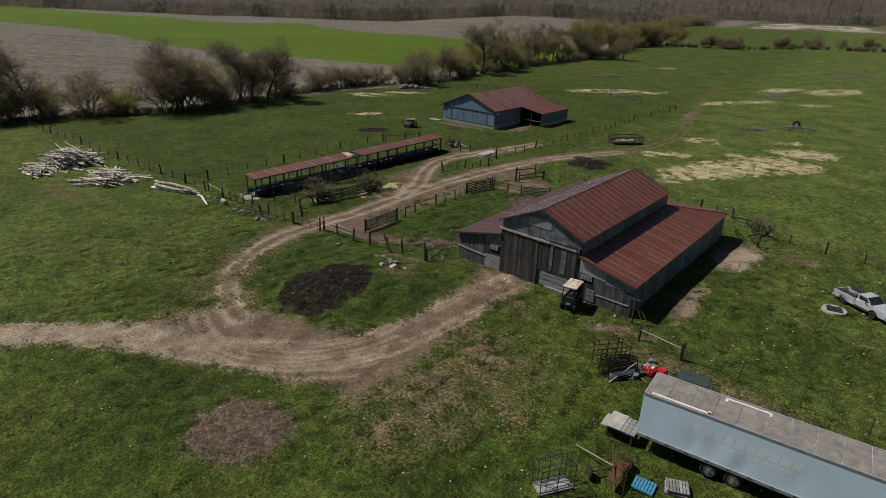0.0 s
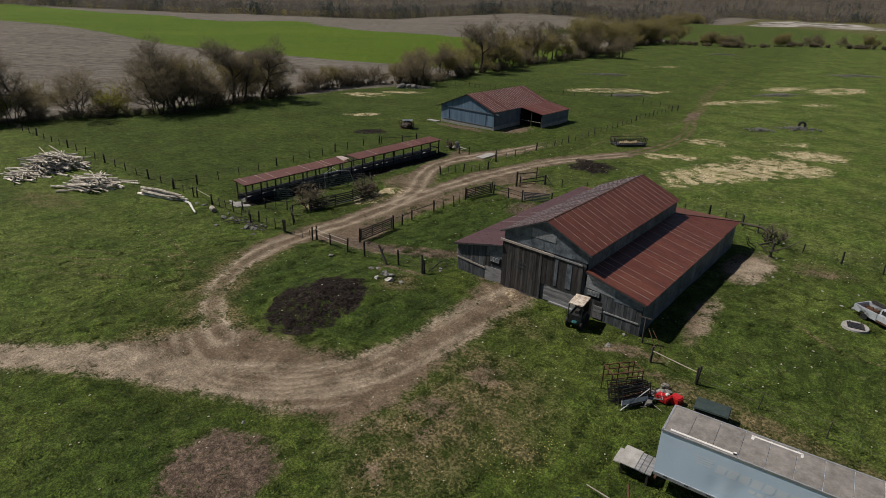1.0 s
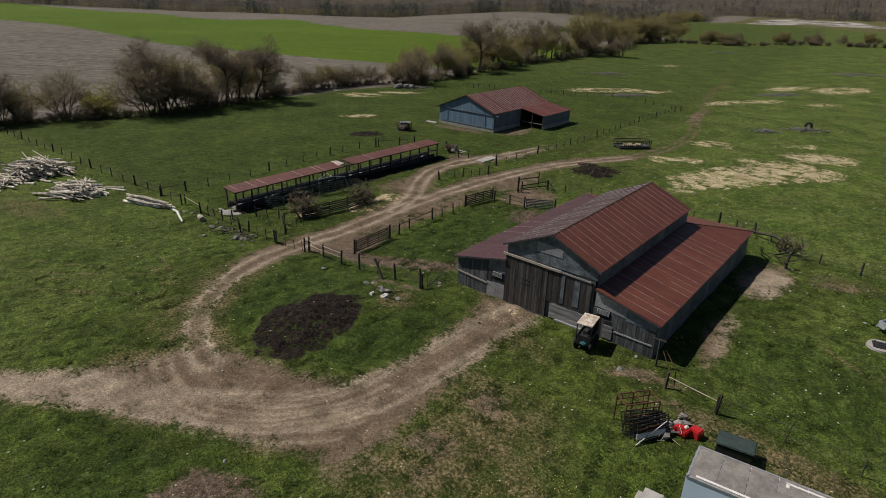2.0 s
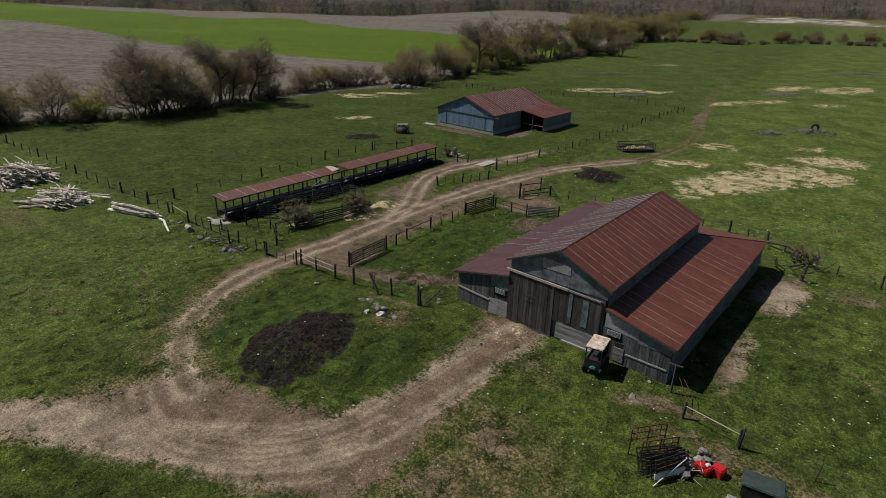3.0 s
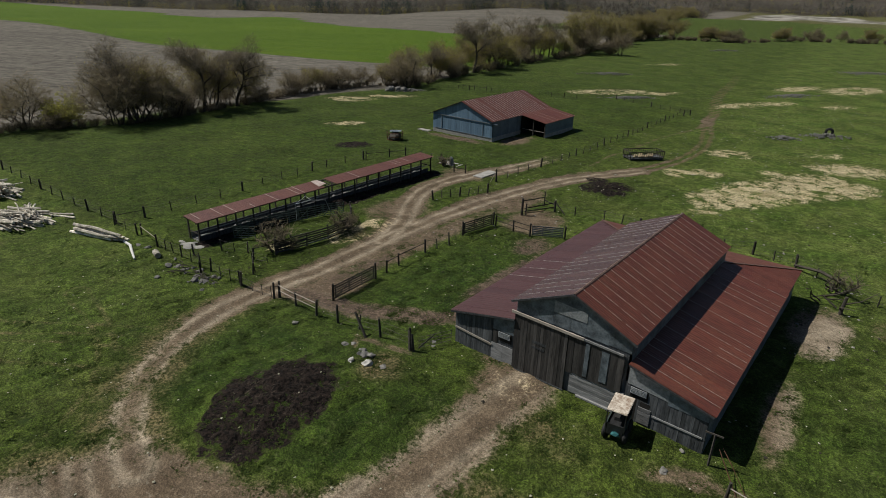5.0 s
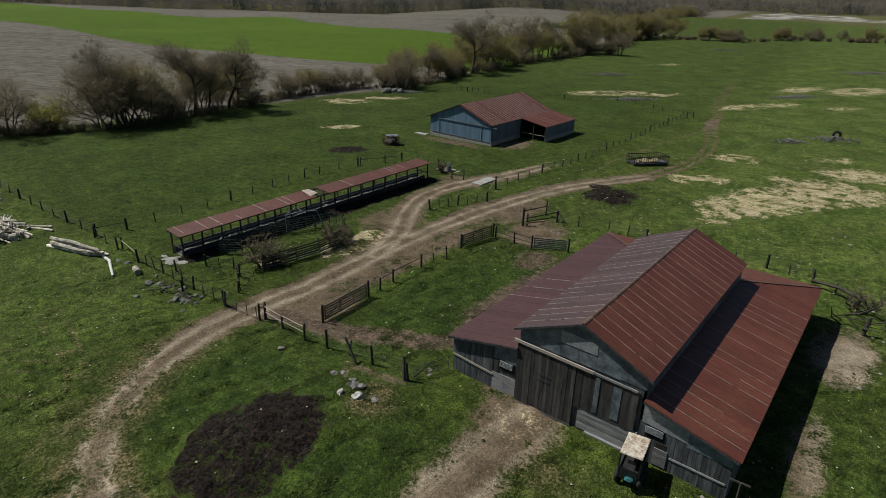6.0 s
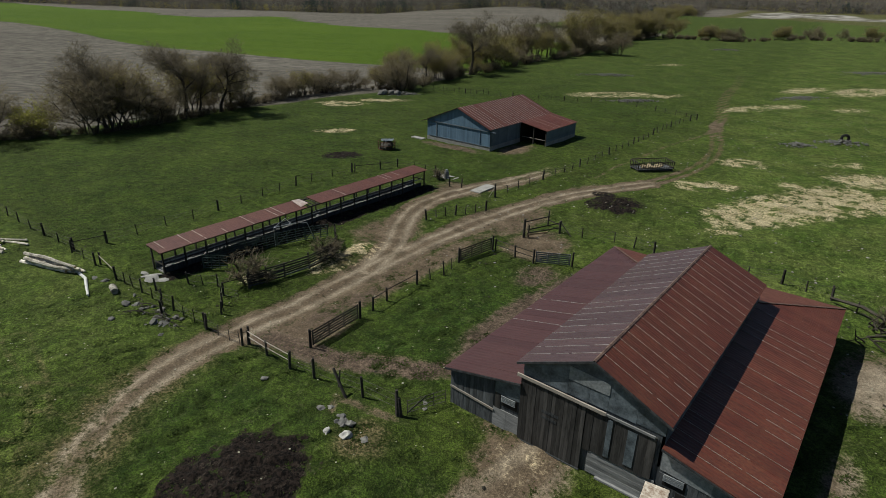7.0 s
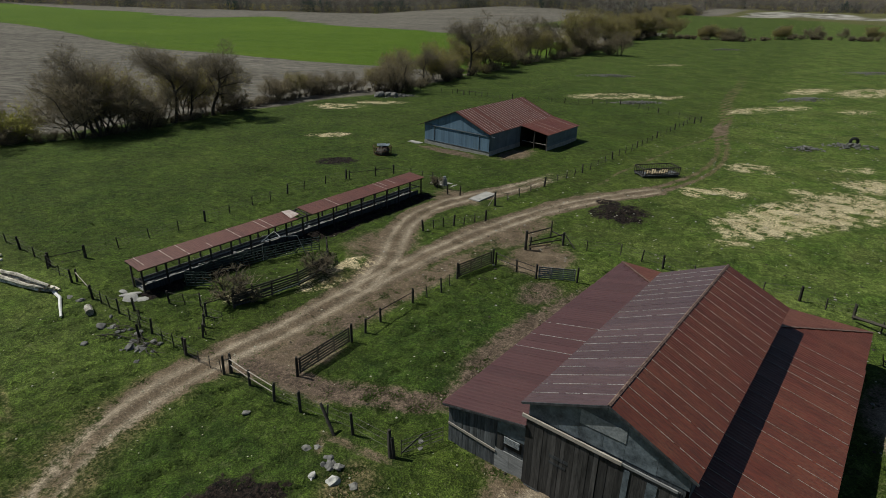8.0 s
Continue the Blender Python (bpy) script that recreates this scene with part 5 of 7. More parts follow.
def place_trees():
    kinds = {
        "tall": [build_tree("tree", "tall bare spreading tree in the hedgerow", 17.5, 0.72, s, stems=n, twigs=2300, buds=0.10, lean=0.15, first=2, haze=0.05, deep=3, twig_mat=TWIG_DARK) for s, n in ((3, 1), (5, 1), (9, 2), (11, 1))],
        "bushy": [build_tree("tree", "bushy bare multi-stemmed tree in the hedgerow", 10.5, 0.72, s, stems=6, twigs=2500, buds=0.06, lean=0.24, first=1, haze=0.07) for s in (13, 15, 17)],
        "yellow": [build_tree("tree", "budding yellow-green willow in the hedgerow", 7.5, 0.7, s, stems=7, twigs=2600, buds=0.9, bud=1.9, bud_mat=BUD_BRIGHT, lean=0.26, first=0, haze=0.08) for s in (23, 25)],
        "olive": [build_tree("tree", "olive budding tree in the hedgerow", 11.5, 0.7, s, stems=6, twigs=2700, buds=1.0, bud=1.35, lean=0.2, first=1, haze=0.065) for s in (33, 35, 37)],
        "shrub": [build_tree("shrub", "bare brown shrub on the field edge", 4.0, 0.7, s, stems=10, twigs=900, buds=0.05, lean=0.3, first=0, haze=0.12, deep=1) for s in (43, 45, 47)],
    }
    used = set()
    rng = random.Random(77)

    def put(kind, x, y, size=1.0, pick=None):
        obs = kinds[kind]
        k = pick if pick is not None else rng.randrange(len(obs))
        m = Matrix.Translation(at(x, y)) @ pose(0, 0, 0, 0, 0, rng.uniform(0, 360))
        ob = obs[k]
        if (kind, k) not in used:
            used.add((kind, k))
            ob.matrix_basis = m @ Matrix.Scale(size, 4)
        else:
            c = copy_thing(ob, m)
            c.matrix_basis = m @ Matrix.Scale(size, 4)

    # the near stretch of the hedge, tree by tree
    for kind, x, y, s, k in (("tall", -146.5, 43.8, 1.0, 0), ("tall", -146.5, 37.5, 0.95, 1), ("bushy", -146, 40.5, 0.95, 1), ("olive", -149, 45.5, 0.7, 0), ("bushy", -143.5, 51.5, 1.15, 0), ("yellow", -141.5, 58.2, 1.0, 0), ("shrub", -139.5, 55.0, 1.2, 1), ("yellow", -146, 36, 1.0, 1),
                             ("tall", -135.8, 68.4, 1.08, 2), ("bushy", -136.0, 65.2, 1.25, 1), ("bushy", -135.6, 69.8, 1.4, 2), ("bushy", -136.0, 73.2, 1.3, 0), ("olive", -139.5, 71.0, 1.1, 1), ("shrub", -136.0, 78.0, 1.7, 0), ("tall", -137.4, 84.8, 0.98, 3), ("bushy", -137, 81.5, 0.85, 1),
                             ("olive", -140.5, 88.0, 1.25, 2), ("tall", -138.3, 88.6, 0.8, 1), ("tall", -138.8, 94.2, 1.0, 0), ("tall", -139.0, 96.9, 0.85, 3), ("olive", -142, 97.5, 1.0, 0), ("shrub", -140, 101.5, 1.3, 2), ("bushy", -143, 113.5, 0.72, 0), ("bushy", -143.6, 117.5, 0.6, 2),
                             ("olive", -144, 121.5, 0.62, 1), ("bushy", -144, 125.5, 0.66, 1), ("shrub", -144, 129.5, 1.6, 0), ("bushy", -144, 134.0, 0.68, 0), ("bushy", -142.5, 139.0, 0.62, 2), ("bushy", -133.0, 148.5, 1.12, 1), ("shrub", -131.5, 151, 1.5, 1), ("bushy", -135.5, 146.5, 0.8, 0),
                             ("bushy", -151, 24, 1.0, 1), ("tall", -150, 29.5, 0.95, 2), ("olive", -150.5, 33, 0.9, 2), ("bushy", -153, 14, 1.0, 0), ("yellow", -150, 20, 0.9, 1)):
        put(kind, x, y, s, k)
    # undergrowth along it
    y = 26.0
    while y < 150:
        x = np.interp(y, (26, 35, 55, 62, 69, 84, 104, 124, 142, 148), (-150, -146, -140.5, -136.5, -134.6, -136.8, -140.8, -144.0, -142, -133))
        put("shrub", x + rng.uniform(-1.2, 0.8), y, rng.uniform(0.3, 0.7))
        if rng.random() < 0.15:
            put("bushy" if rng.random() < 0.7 else "olive", x - rng.uniform(2.0, 5.0), y, rng.uniform(0.35, 0.6))
        y += rng.uniform(1.3, 2.2)
    # the hedge runs on into the distance and thickens
    y = 148.0
    while y < 484:
        x = np.interp(y, (145, 160, 181, 193, 215, 252, 293, 346, 388, 425, 484), (-134, -135, -138.5, -139, -143.5, -147.5, -148, -159, -167, -171, -183))
        r = rng.random()
        kind = "olive" if r < 0.56 else ("bushy" if r < 0.68 else ("tall" if r < 0.80 else ("yellow" if r < 0.85 else "shrub")))
        put(kind, x + rng.uniform(-13, 0), y, rng.choice((0.6, 0.85, 1.05, 1.3, 1.5)) * rng.uniform(0.85, 1.12) * (0.62 + 0.6 * min(1, (y - 148) / 90)) * (0.75 if kind == "tall" else 1.0))
        if rng.random() < 0.7:
            put("shrub", x + rng.uniform(-1, 1), y + 1, rng.uniform(0.8, 1.4))
        y += rng.uniform(2.6, 6.6)
    put("tall", -146, 216, 1.3, 0)
    for x, y, s in ((-176, 470, 1.5), (-184, 450, 1.4), (-178, 430, 1.4), (-168, 480, 1.5), (-182, 410, 1.3)):
        put("olive", x, y, s)
    # the lone tree and the far cross hedge
    put("bushy", -134.6, 306.5, 1.15, 1)
    put("shrub", -139.9, 307, 1.4, 2)
    for x, y, n, wide in ((-158, 460, 3, 6), (-128, 468, 9, 14), (-109, 528, 4, 5), (-90, 566, 5, 6), (-54, 584, 4, 8), (-74, 574, 1, 2), (-30, 590, 6, 14), (-143, 466, 2, 6)):
        for i in range(n):
            put(rng.choice(("bushy", "olive", "shrub")), x + rng.uniform(-wide, wide), y + rng.uniform(-3, 3) + 0.2 * wide, rng.uniform(0.6, 1.1))
    for i in range(70):
        t = rng.random()
        put("shrub", float(np.interp(t, (0, 0.3, 0.5, 1.0), (-168, -120, -100, -20))) + rng.uniform(-3, 3), float(np.interp(t, (0, 0.3, 0.5, 1.0), (456, 466, 545, 592))), rng.uniform(0.5, 1.4))
    # willows along the edge of the far green field, and bushes out on the plough
    for i in range(46):
        t = i / 45
        put(rng.choice(("olive", "olive", "bushy", "yellow")), -240 - 100 * t + rng.uniform(-14, 4), 620 + 470 * t + rng.uniform(-6, 6), rng.uniform(0.9, 1.6))
    for x, y in ((-673, 583), (-690, 630), (-700, 650), (-684, 690), (-682, 704), (-676, 712), (-655, 640)):
        put("bushy", x, y, rng.uniform(0.8, 1.3))


place_trees()

# ------------------------------------------------------------ far woods
def far_woods(label, mat, count, seed, tone):
    """Uneven crowns of upright twigs that close the view beyond the fields."""
    rng = np.random.default_rng(seed)
    deg = rng.uniform(-8, 84, count * 4)
    r = wood_start(deg) + np.where(rng.random(count * 4) < (0.45 if tone == 2 else 0.3), rng.uniform(0, 60, count * 4), rng.uniform(0, 1500, count * 4) ** 1.0)
    if tone == 1:
        keep = np.sin(deg * 0.9 + 1) + 0.7 * np.sin(r * 0.01 + deg) > 0.5
        deg, r = deg[keep], r[keep]
    deg, r = deg[:count], r[:count]
    n, tris = len(deg), 28
    x, y = -r * np.sin(np.radians(deg)), r * np.cos(np.radians(deg))
    h = rng.uniform(8, 16, n) * (1.25, 1.35, 0.7)[tone] * np.where(rng.random(n) < 0.2, 0.6, 1.0)
    w = h * rng.uniform(0.30, 0.52, n) * (0.45 if tone == 1 else 1.0)
    base = np.stack((x, y, gz(x, y) - 0.5), 1)
    V = np.zeros((n, tris, 3, 3))
    for k in range(tris):
        a, u = rng.uniform(0, 2 * pi, n), rng.uniform(0.02, 0.85, n)
        shape = (1.05 - u) if tone == 1 else np.sqrt(np.clip(1.15 - u, 0, 1)) * (0.45 + 0.75 * u)
        rr = w * shape * rng.uniform(0.1, 1.1, n)
        c = base + np.stack((np.cos(a) * rr, np.sin(a) * rr, h * u), 1)
        s = h * rng.uniform(0.012, 0.045, n) * (1.5 if tone else 1.0)
        q = rng.uniform(0, 2 * pi, n)
        side = np.stack((np.cos(q) * s, np.sin(q) * s, rng.normal(0, 0.3, n) * s), 1)
        tip = np.stack((np.cos(a) * h * 0.08, np.sin(a) * h * 0.08, h * rng.uniform(0.03, 0.12, n)), 1)
        V[:, k, 0], V[:, k, 1], V[:, k, 2] = c - side, c + side, c + tip
    V = V.reshape(-1, 3)
    me = bpy.data.meshes.new("woodland")
    me.vertices.add(len(V))
    me.vertices.foreach_set("co", V.astype(np.float32).ravel())
    me.loops.add(len(V))
    me.loops.foreach_set("vertex_index", np.arange(len(V), dtype=np.int32))
    me.polygons.add(len(V) // 3)
    me.polygons.foreach_set("loop_start", (np.arange(len(V) // 3) * 3).astype(np.int32))
    me.update()
    me.materials.append(mat)
    tagged(new("woodland", me), label, "woods", kind="stuff")


# conifer green shifted towards blue, in place of haze over the distance
EVERGREEN = simple("conifer_green_haze_blue", (0.024, 0.040, 0.036), (0.050, 0.074, 0.066), 0.05, 0.95, soften=True)
far_woods("distant brown leafless woods on rising ground", WOODS, 7500, 1, 0)
far_woods("distant pale grey leafless woods", WOODS_GREY, 5000, 4, 0)
far_woods("distant dark evergreen woods with haze blue in their colour", EVERGREEN, 1500, 2, 1)
far_woods("distant budding yellow-green trees", BUD, 2600, 3, 2)

# ------------------------------------------------------------ fences, gates and pens
def spaced(line, step):
    """Points at even steps along a polyline, its corners kept."""
    out = [line[0]]
    for (ax, ay), (bx, by) in zip(line, line[1:]):
        n = max(1, round(hypot(bx - ax, by - ay) / step))
        out += [(ax + (bx - ax) * k / n, ay + (by - ay) * k / n) for k in range(1, n + 1)]
    return out


def fence(line, step=3.2, height=1.25, thick=0.05, strong=4, wires=3, seed=0, label="old wire fence on leaning timber posts", mesh_wire=False):
    rng = random.Random(seed)
    f = thing("fence", (line[0][0], line[0][1], 0), label=label, category="fence", group="pasture fences")
    o = Vector((line[0][0], line[0][1], 0))
    tops = []
    pts = spaced(line, step)
    for i, (x, y) in enumerate(pts):
        big = i % strong == 0 or i == len(pts) - 1
        r = thick * (1.9 if big else 1.0) * rng.uniform(0.85, 1.15)
        h = height * (1.15 if big else rng.uniform(0.85, 1.02))
        b = at(x, y, -0.25) - o
        tip = Vector((rng.gauss(0, 0.07), rng.gauss(0, 0.07), h + 0.25))
        bm = bmesh.new()
        rod(bm, b, b + tip, r, r * 0.85, 6)
        part("post", bm, POST, f)
        tops.append((b, tip))
    for k in range(wires):
        bm = bmesh.new()
        frac = 0.42 + 0.5 * k / max(1, wires - 1)
        for (b0, t0), (b1, t1) in zip(tops, tops[1:]):
            p, q = b0 + t0 * frac, b1 + t1 * frac
            mid = (p + q) / 2 - Vector((0, 0, rng.uniform(0.0, 0.08)))
            path_rod(bm, (p, mid, q), (0.011, 0.011, 0.011), 3)
        tagged(part("wire", bm, WIRE, f), kind="stuff")
    return f


def gate_panel(p, q, height=1.3, rails=5, mat=None, label="weathered dark board gate with six rails", thick=0.035, name="gate", posts=True, lift=0.2, drop=0.13):
    """A framed gate or hurdle from p to q with level rails, end stiles and braces."""
    mat = mat or POST
    a, b = at(*p), at(*q)
    g = thing(name, a, label=label, category="gate", group="yard gates and hurdles")
    d = b - a
    L = d.length
    u = d.normalized()
    for k in range(rails):
        z = lift + (height - lift) * k / (rails - 1)
        bm = bmesh.new()
        beam(bm, Vector((0, 0, z)), d + Vector((0, 0, z)), thick, drop)
        part("rail", bm, mat, g)
    for t in (0.02, 0.35, 0.67, 0.98):
        bm = bmesh.new()
        c = d * t
        beam(bm, c + Vector((0, 0, lift - 0.1)), c + Vector((0, 0, height + 0.08)), min(0.07, drop), min(0.10, drop))
        part("stile", bm, mat, g)
    bm = bmesh.new()
    beam(bm, d * 0.02 + Vector((0, 0, lift)), d * 0.5 + Vector((0, 0, height)), 0.03, 0.10)
    part("brace", bm, mat, g)
    if posts:
        for t in (-0.2 / L, 1 + 0.2 / L):
            bm = bmesh.new()
            rod(bm, d * t + Vector((0, 0, -0.3)), d * t + Vector((0.03, 0, height + 0.3)), 0.11, 0.10, 8)
            part("gate_post", bm, POST, g)
    return g


def rail_run(pts, zs, mat, thick=0.09, name="rail_fence", label="posts with a single bleached top rail", post_h=1.35):
    o = at(*pts[0])
    g = thing(name, o, label=label, category="fence", group="pasture fences")
    for (p, q) in zip(pts, pts[1:]):
        a, b = at(*p) - o, at(*q) - o
        for z in zs:
            bm = bmesh.new()
            rod(bm, a + Vector((0, 0, z)), b + Vector((0, 0, z - 0.05)), thick / 2, thick / 2 * 0.8, 6)
            part("rail", bm, mat, g)
    for i, p in enumerate(pts):
        a = at(*p) - o
        bm = bmesh.new()
        rod(bm, a - Vector((0, 0, 0.3)), a + Vector((0.05 * (-1) ** i, 0.03, post_h)), 0.10, 0.085, 8)
        part("post", bm, POST, g)
    return g


fence([(-142, 38.4), (-135.3, 38.6), (-111.8, 39.2), (-90.5, 39.4), (-81.0, 40.1)], 3.3, seed=1, thick=0.07)
fence([(-80.4, 43.2), (-80.0, 53.1), (-81.6, 64.1), (-81.8, 72.7), (-81.0, 80.0)], 3.4, seed=2, thick=0.07)
rail_run([(-80.9, 39.9), (-80.4, 43.2)], (1.0,), POST, label="braced timber fence corner")
rail_run([(-80.9, 80.5), (-79.4, 84.6), (-78.0, 87.1)], (0.95,), POST, label="timber fence corner with a sagging rail")
fence([(-78.0, 87.1), (-75.1, 87.8), (-70.6, 87.6)], 2.6, seed=3)
fence([(-80.5, 39.7), (-75.4, 39.9)], 2.6, seed=4)
rail_run([(-75.3, 40.3), (-70.4, 39.6)], (1.0,), RAIL_WOOD)
fence([(-70.2, 39.6), (-66.0, 39.9), (-61.0, 40.1), (-56.3, 40.3)], 1.6, seed=5, strong=3)
fence([(-61.2, 39.2), (-63.8, 40.6), (-65.6, 41.0)], 1.3, 1.1, seed=6, label="collapsing fence wire with leaning posts")
# wire gate across the farm track
g = thing("wire_gate", at(-56.1, 40.2), label="slack wire gate lying open across the track", category="gate")
for i, (x, y, h) in enumerate(((0, 0, 1.5), (1.6, 0.1, 1.0), (3.0, 0.2, 1.0), (4.3, 0.3, 1.1))):
    bm = bmesh.new()
    b = at(-56.1 + x, 40.2 + y) - at(-56.1, 40.2)
    rod(bm, b - Vector((0, 0, 0.2)), b + Vector((0.12 - 0.1 * i, 0.04, h)), 0.12 if i == 0 else 0.03, 0.10 if i == 0 else 0.03, 7)
    part("gate_post" if i == 0 else "dropper", bm, POST, g)
for z in (0.35, 0.7, 1.0):
    bm = bmesh.new()
    path_rod(bm, [Vector((0, 0, z)), Vector((1.6, 0.1, z - 0.08)), Vector((3.0, 0.2, z - 0.1)), Vector((4.3, 0.3, z))], [0.014] * 4, 4)
    part("wire", bm, WIRE, g)
rail_run([(-51.5, 40.5), (-51.3, 41.0)], (1.2,), POST, label="pair of stout dark gate posts", post_h=1.6)
rail_run([(-51.3, 40.9), (-48.8, 40.8), (-46.1, 40.8)], (1.25, 0.75), RAIL_WOOD, 0.085)
fence([(-46.1, 40.8), (-43.9, 41.2)], 2.2, 1.3, wires=4, seed=7, strong=1)
g = thing("leaning_post", at(-40.5, 41.0), label="tall fence post leaning steeply", category="post")
bm = bmesh.new()
rod(bm, (0.15, 0, -0.2), (-1.15, 0.1, 1.75), 0.11, 0.10, 8)
part("post", bm, POST, g)
fence([(-43.9, 41.2), (-39.6, 41.8), (-36.5, 41.8)], 2.1, 1.45, thick=0.06, wires=3, seed=8, strong=2)
g = thing("strainer_post", at(-36.35, 41.7), label="stout split strainer post", category="post")
for i in range(2):
    bm = bmesh.new()
    rod(bm, (0.18 * i, 0.1 * i, -0.2), (-0.15 + 0.2 * i, 0.1, 1.9 - 0.5 * i), 0.13, 0.10, 7)
    part("post", bm, POST, g)
gate_panel((-36.0, 42.2), (-34.9, 44.9), 1.1, 4, WIRE, "light tubular gate by the barn corner", 0.03, posts=False, drop=0.028)
# paddock beside the barn
gate_panel((-47.3, 43.9), (-47.8, 49.3), 1.35, 6)
rail_run([(-48.0, 51.2), (-48.3, 53.3), (-48.3, 57.4)], (1.15,), POST, label="timber posts with one top rail")
fence([(-48.3, 57.4), (-47.6, 60.7), (-48.1, 63.8)], 1.7, 1.3, seed=9, wires=3, strong=2)
gate_panel((-48.1, 64.0), (-47.6, 69.0), 1.4, 6)
rail_run([(-47.3, 69.3), (-44.6, 69.0), (-42.4, 69.0)], (1.25, 0.7), POST, label="grey timber rails along the paddock")
gate_panel((-42.2, 69.1), (-39.0, 70.6), 1.25, 6, BOARD_PALE, "silvery weathered board hurdle by the paddock")
# stock gate across the lane's end
g = thing("stock_gate", at(-47.0, 74.7), label="tall dark timber gate frame with loose rails", category="gate")
for x, y, h, r in ((0, 0, 2.3, 0.16), (0.4, 4.9, 2.1, 0.09), (2.4, 4.2, 1.5, 0.10), (0.3, 0.5, 1.5, 0.10)):
    bm = bmesh.new()
    rod(bm, (x, y, -0.3), (x + 0.05, y, h), r, r * 0.9, 8)
    part("gate_post", bm, POST, g)
for p, q in (((0, 0, 1.9), (0.4, 4.9, 1.3)), ((0.2, 0.3, 0.9), (2.4, 4.2, 1.2)), ((0.2, 0.3, 0.5), (2.4, 4.2, 0.6)), ((2.4, 4.2, 1.3), (4.0, 3.9, 0.0)), ((0.4, 4.9, 0.9), (2.4, 4.2, 0.9))):
    bm = bmesh.new()
    beam(bm, p, q, 0.05, 0.12)
    part("rail", bm, POST, g)
bm = bmesh.new()
beam(bm, (0.3, 0.2, 0.35), (1.9, 2.2, 0.5), 0.04, 0.2)
part("rail", bm, LOG_END, g, "fresh yellow board")
fence([(-44.4, 78.5), (-41.6, 78.6), (-38.3, 80.0), (-33.6, 79.6), (-21.3, 80.8), (-17.0, 80.0)], 2.9, 1.3, seed=10, thick=0.07)
# the tracks' island and the far paddock
fence([(-58.8, 71.4), (-57.9, 74.0), (-56.6, 76.3), (-55.4, 79.2)], 1.5, 1.2, seed=11, thick=0.07, strong=3)
g = thing("gate_post", at(-57.8, 84.8), label="tall timber gate post with a pale prop", category="post")
bm = bmesh.new(); rod(bm, (0, 0, -0.2), (0, 0.05, 2.0), 0.11, 0.1, 8); part("post", bm, POST, g)
bm = bmesh.new(); rod(bm, (-0.6, -0.6, 0), (0, 0, 1.5), 0.05, 0.05, 6); part("prop", bm, RAIL_WOOD, g)
fence([(-57.8, 85.0), (-57.3, 93.3), (-56.6, 99.8), (-56.1, 110), (-56.0, 127), (-56.3, 143), (-56.3, 159.5), (-54.6, 163.7)], 2.9, 1.2, seed=12, thick=0.07)
fence([(-54.6, 163.7), (-66.2, 168.8), (-77.9, 173.8), (-86.6, 167.1), (-109.7, 158.8), (-131.1, 156.0)], 3.6, 1.2, seed=13, thick=0.07)
rail_run([(-119.5, 158.3), (-115.5, 158.6), (-111.5, 158.9)], (1.0,), POST, label="short timber rail fence")
# field side of the barn
fence([(-17.0, 80.0), (-12.8, 77.2), (-9.5, 75.7), (-1.9, 74.5), (12, 72.5), (30, 70)], 3.1, 1.2, seed=14, thick=0.07)
rail_run([(-13.8, 42.2), (-10.2, 41.6)], (1.0,), RAIL_WOOD, 0.08, label="timber posts with a bleached rail")
fence([(-10.2, 41.6), (-6.1, 41.6), (2, 41.4), (14, 41)], 3.8, 1.35, thick=0.04, seed=15, wires=2)
g = thing("clothes_post", at(-15.35, 44.4), label="grey T-shaped timber post at the barn corner", category="post")
bm = bmesh.new(); rod(bm, (0, 0, -0.2), (0, 0, 2.3), 0.08, 0.07, 6); part("post", bm, POST, g)
bm = bmesh.new(); beam(bm, (-0.55, 0, 2.25), (0.45, 0, 2.3), 0.06, 0.1); part("crossbar", bm, POST, g)
bm = bmesh.new(); rod(bm, (0.4, -0.2, 1.6), (2.0, -1.6, 0), 0.03, 0.03, 5); part("prop", bm, IRON, g)
bm = bmesh.new(); path_rod(bm, [(0.5, 0.3, 1.4), (1.2, -0.5, 1.2), (2.4, -1.2, 0)], [0.025] * 3, 5); part("prop", bm, IRON, g)

# cattle pen beside the feed shed: board fence, steel hurdles and a gate
def board_pen(line, rails=6, h=1.5, seed=0):
    rng = random.Random(seed)
    o = at(*line[0])
    g = thing("board_fence", o, label="dark rickety board corral fence", category="fence", group="cattle pen")
    pts = spaced(line, 2.2)
    for i, p in enumerate(pts):
        a = at(*p) - o
        bm = bmesh.new()
        rod(bm, a - Vector((0, 0, 0.3)), a + Vector((rng.uniform(-0.15, 0.15), rng.uniform(-0.1, 0.1), h + rng.uniform(0, 0.5))), 0.10, 0.09, 6)
        part("post", bm, POST, g)
    for p, q in zip(pts, pts[1:]):
        a, b = at(*p) - o, at(*q) - o
        for k in range(rails):
            z = 0.2 + (h - 0.3) * k / (rails - 1)
            bm = bmesh.new()
            beam(bm, a + Vector((0.05, -0.05, z + rng.uniform(-0.06, 0.06))), b + Vector((0.05, -0.05, z + rng.uniform(-0.08, 0.08))), 0.04, 0.15)
            part("board", bm, POST if rng.random() < 0.8 else BOARD, g)


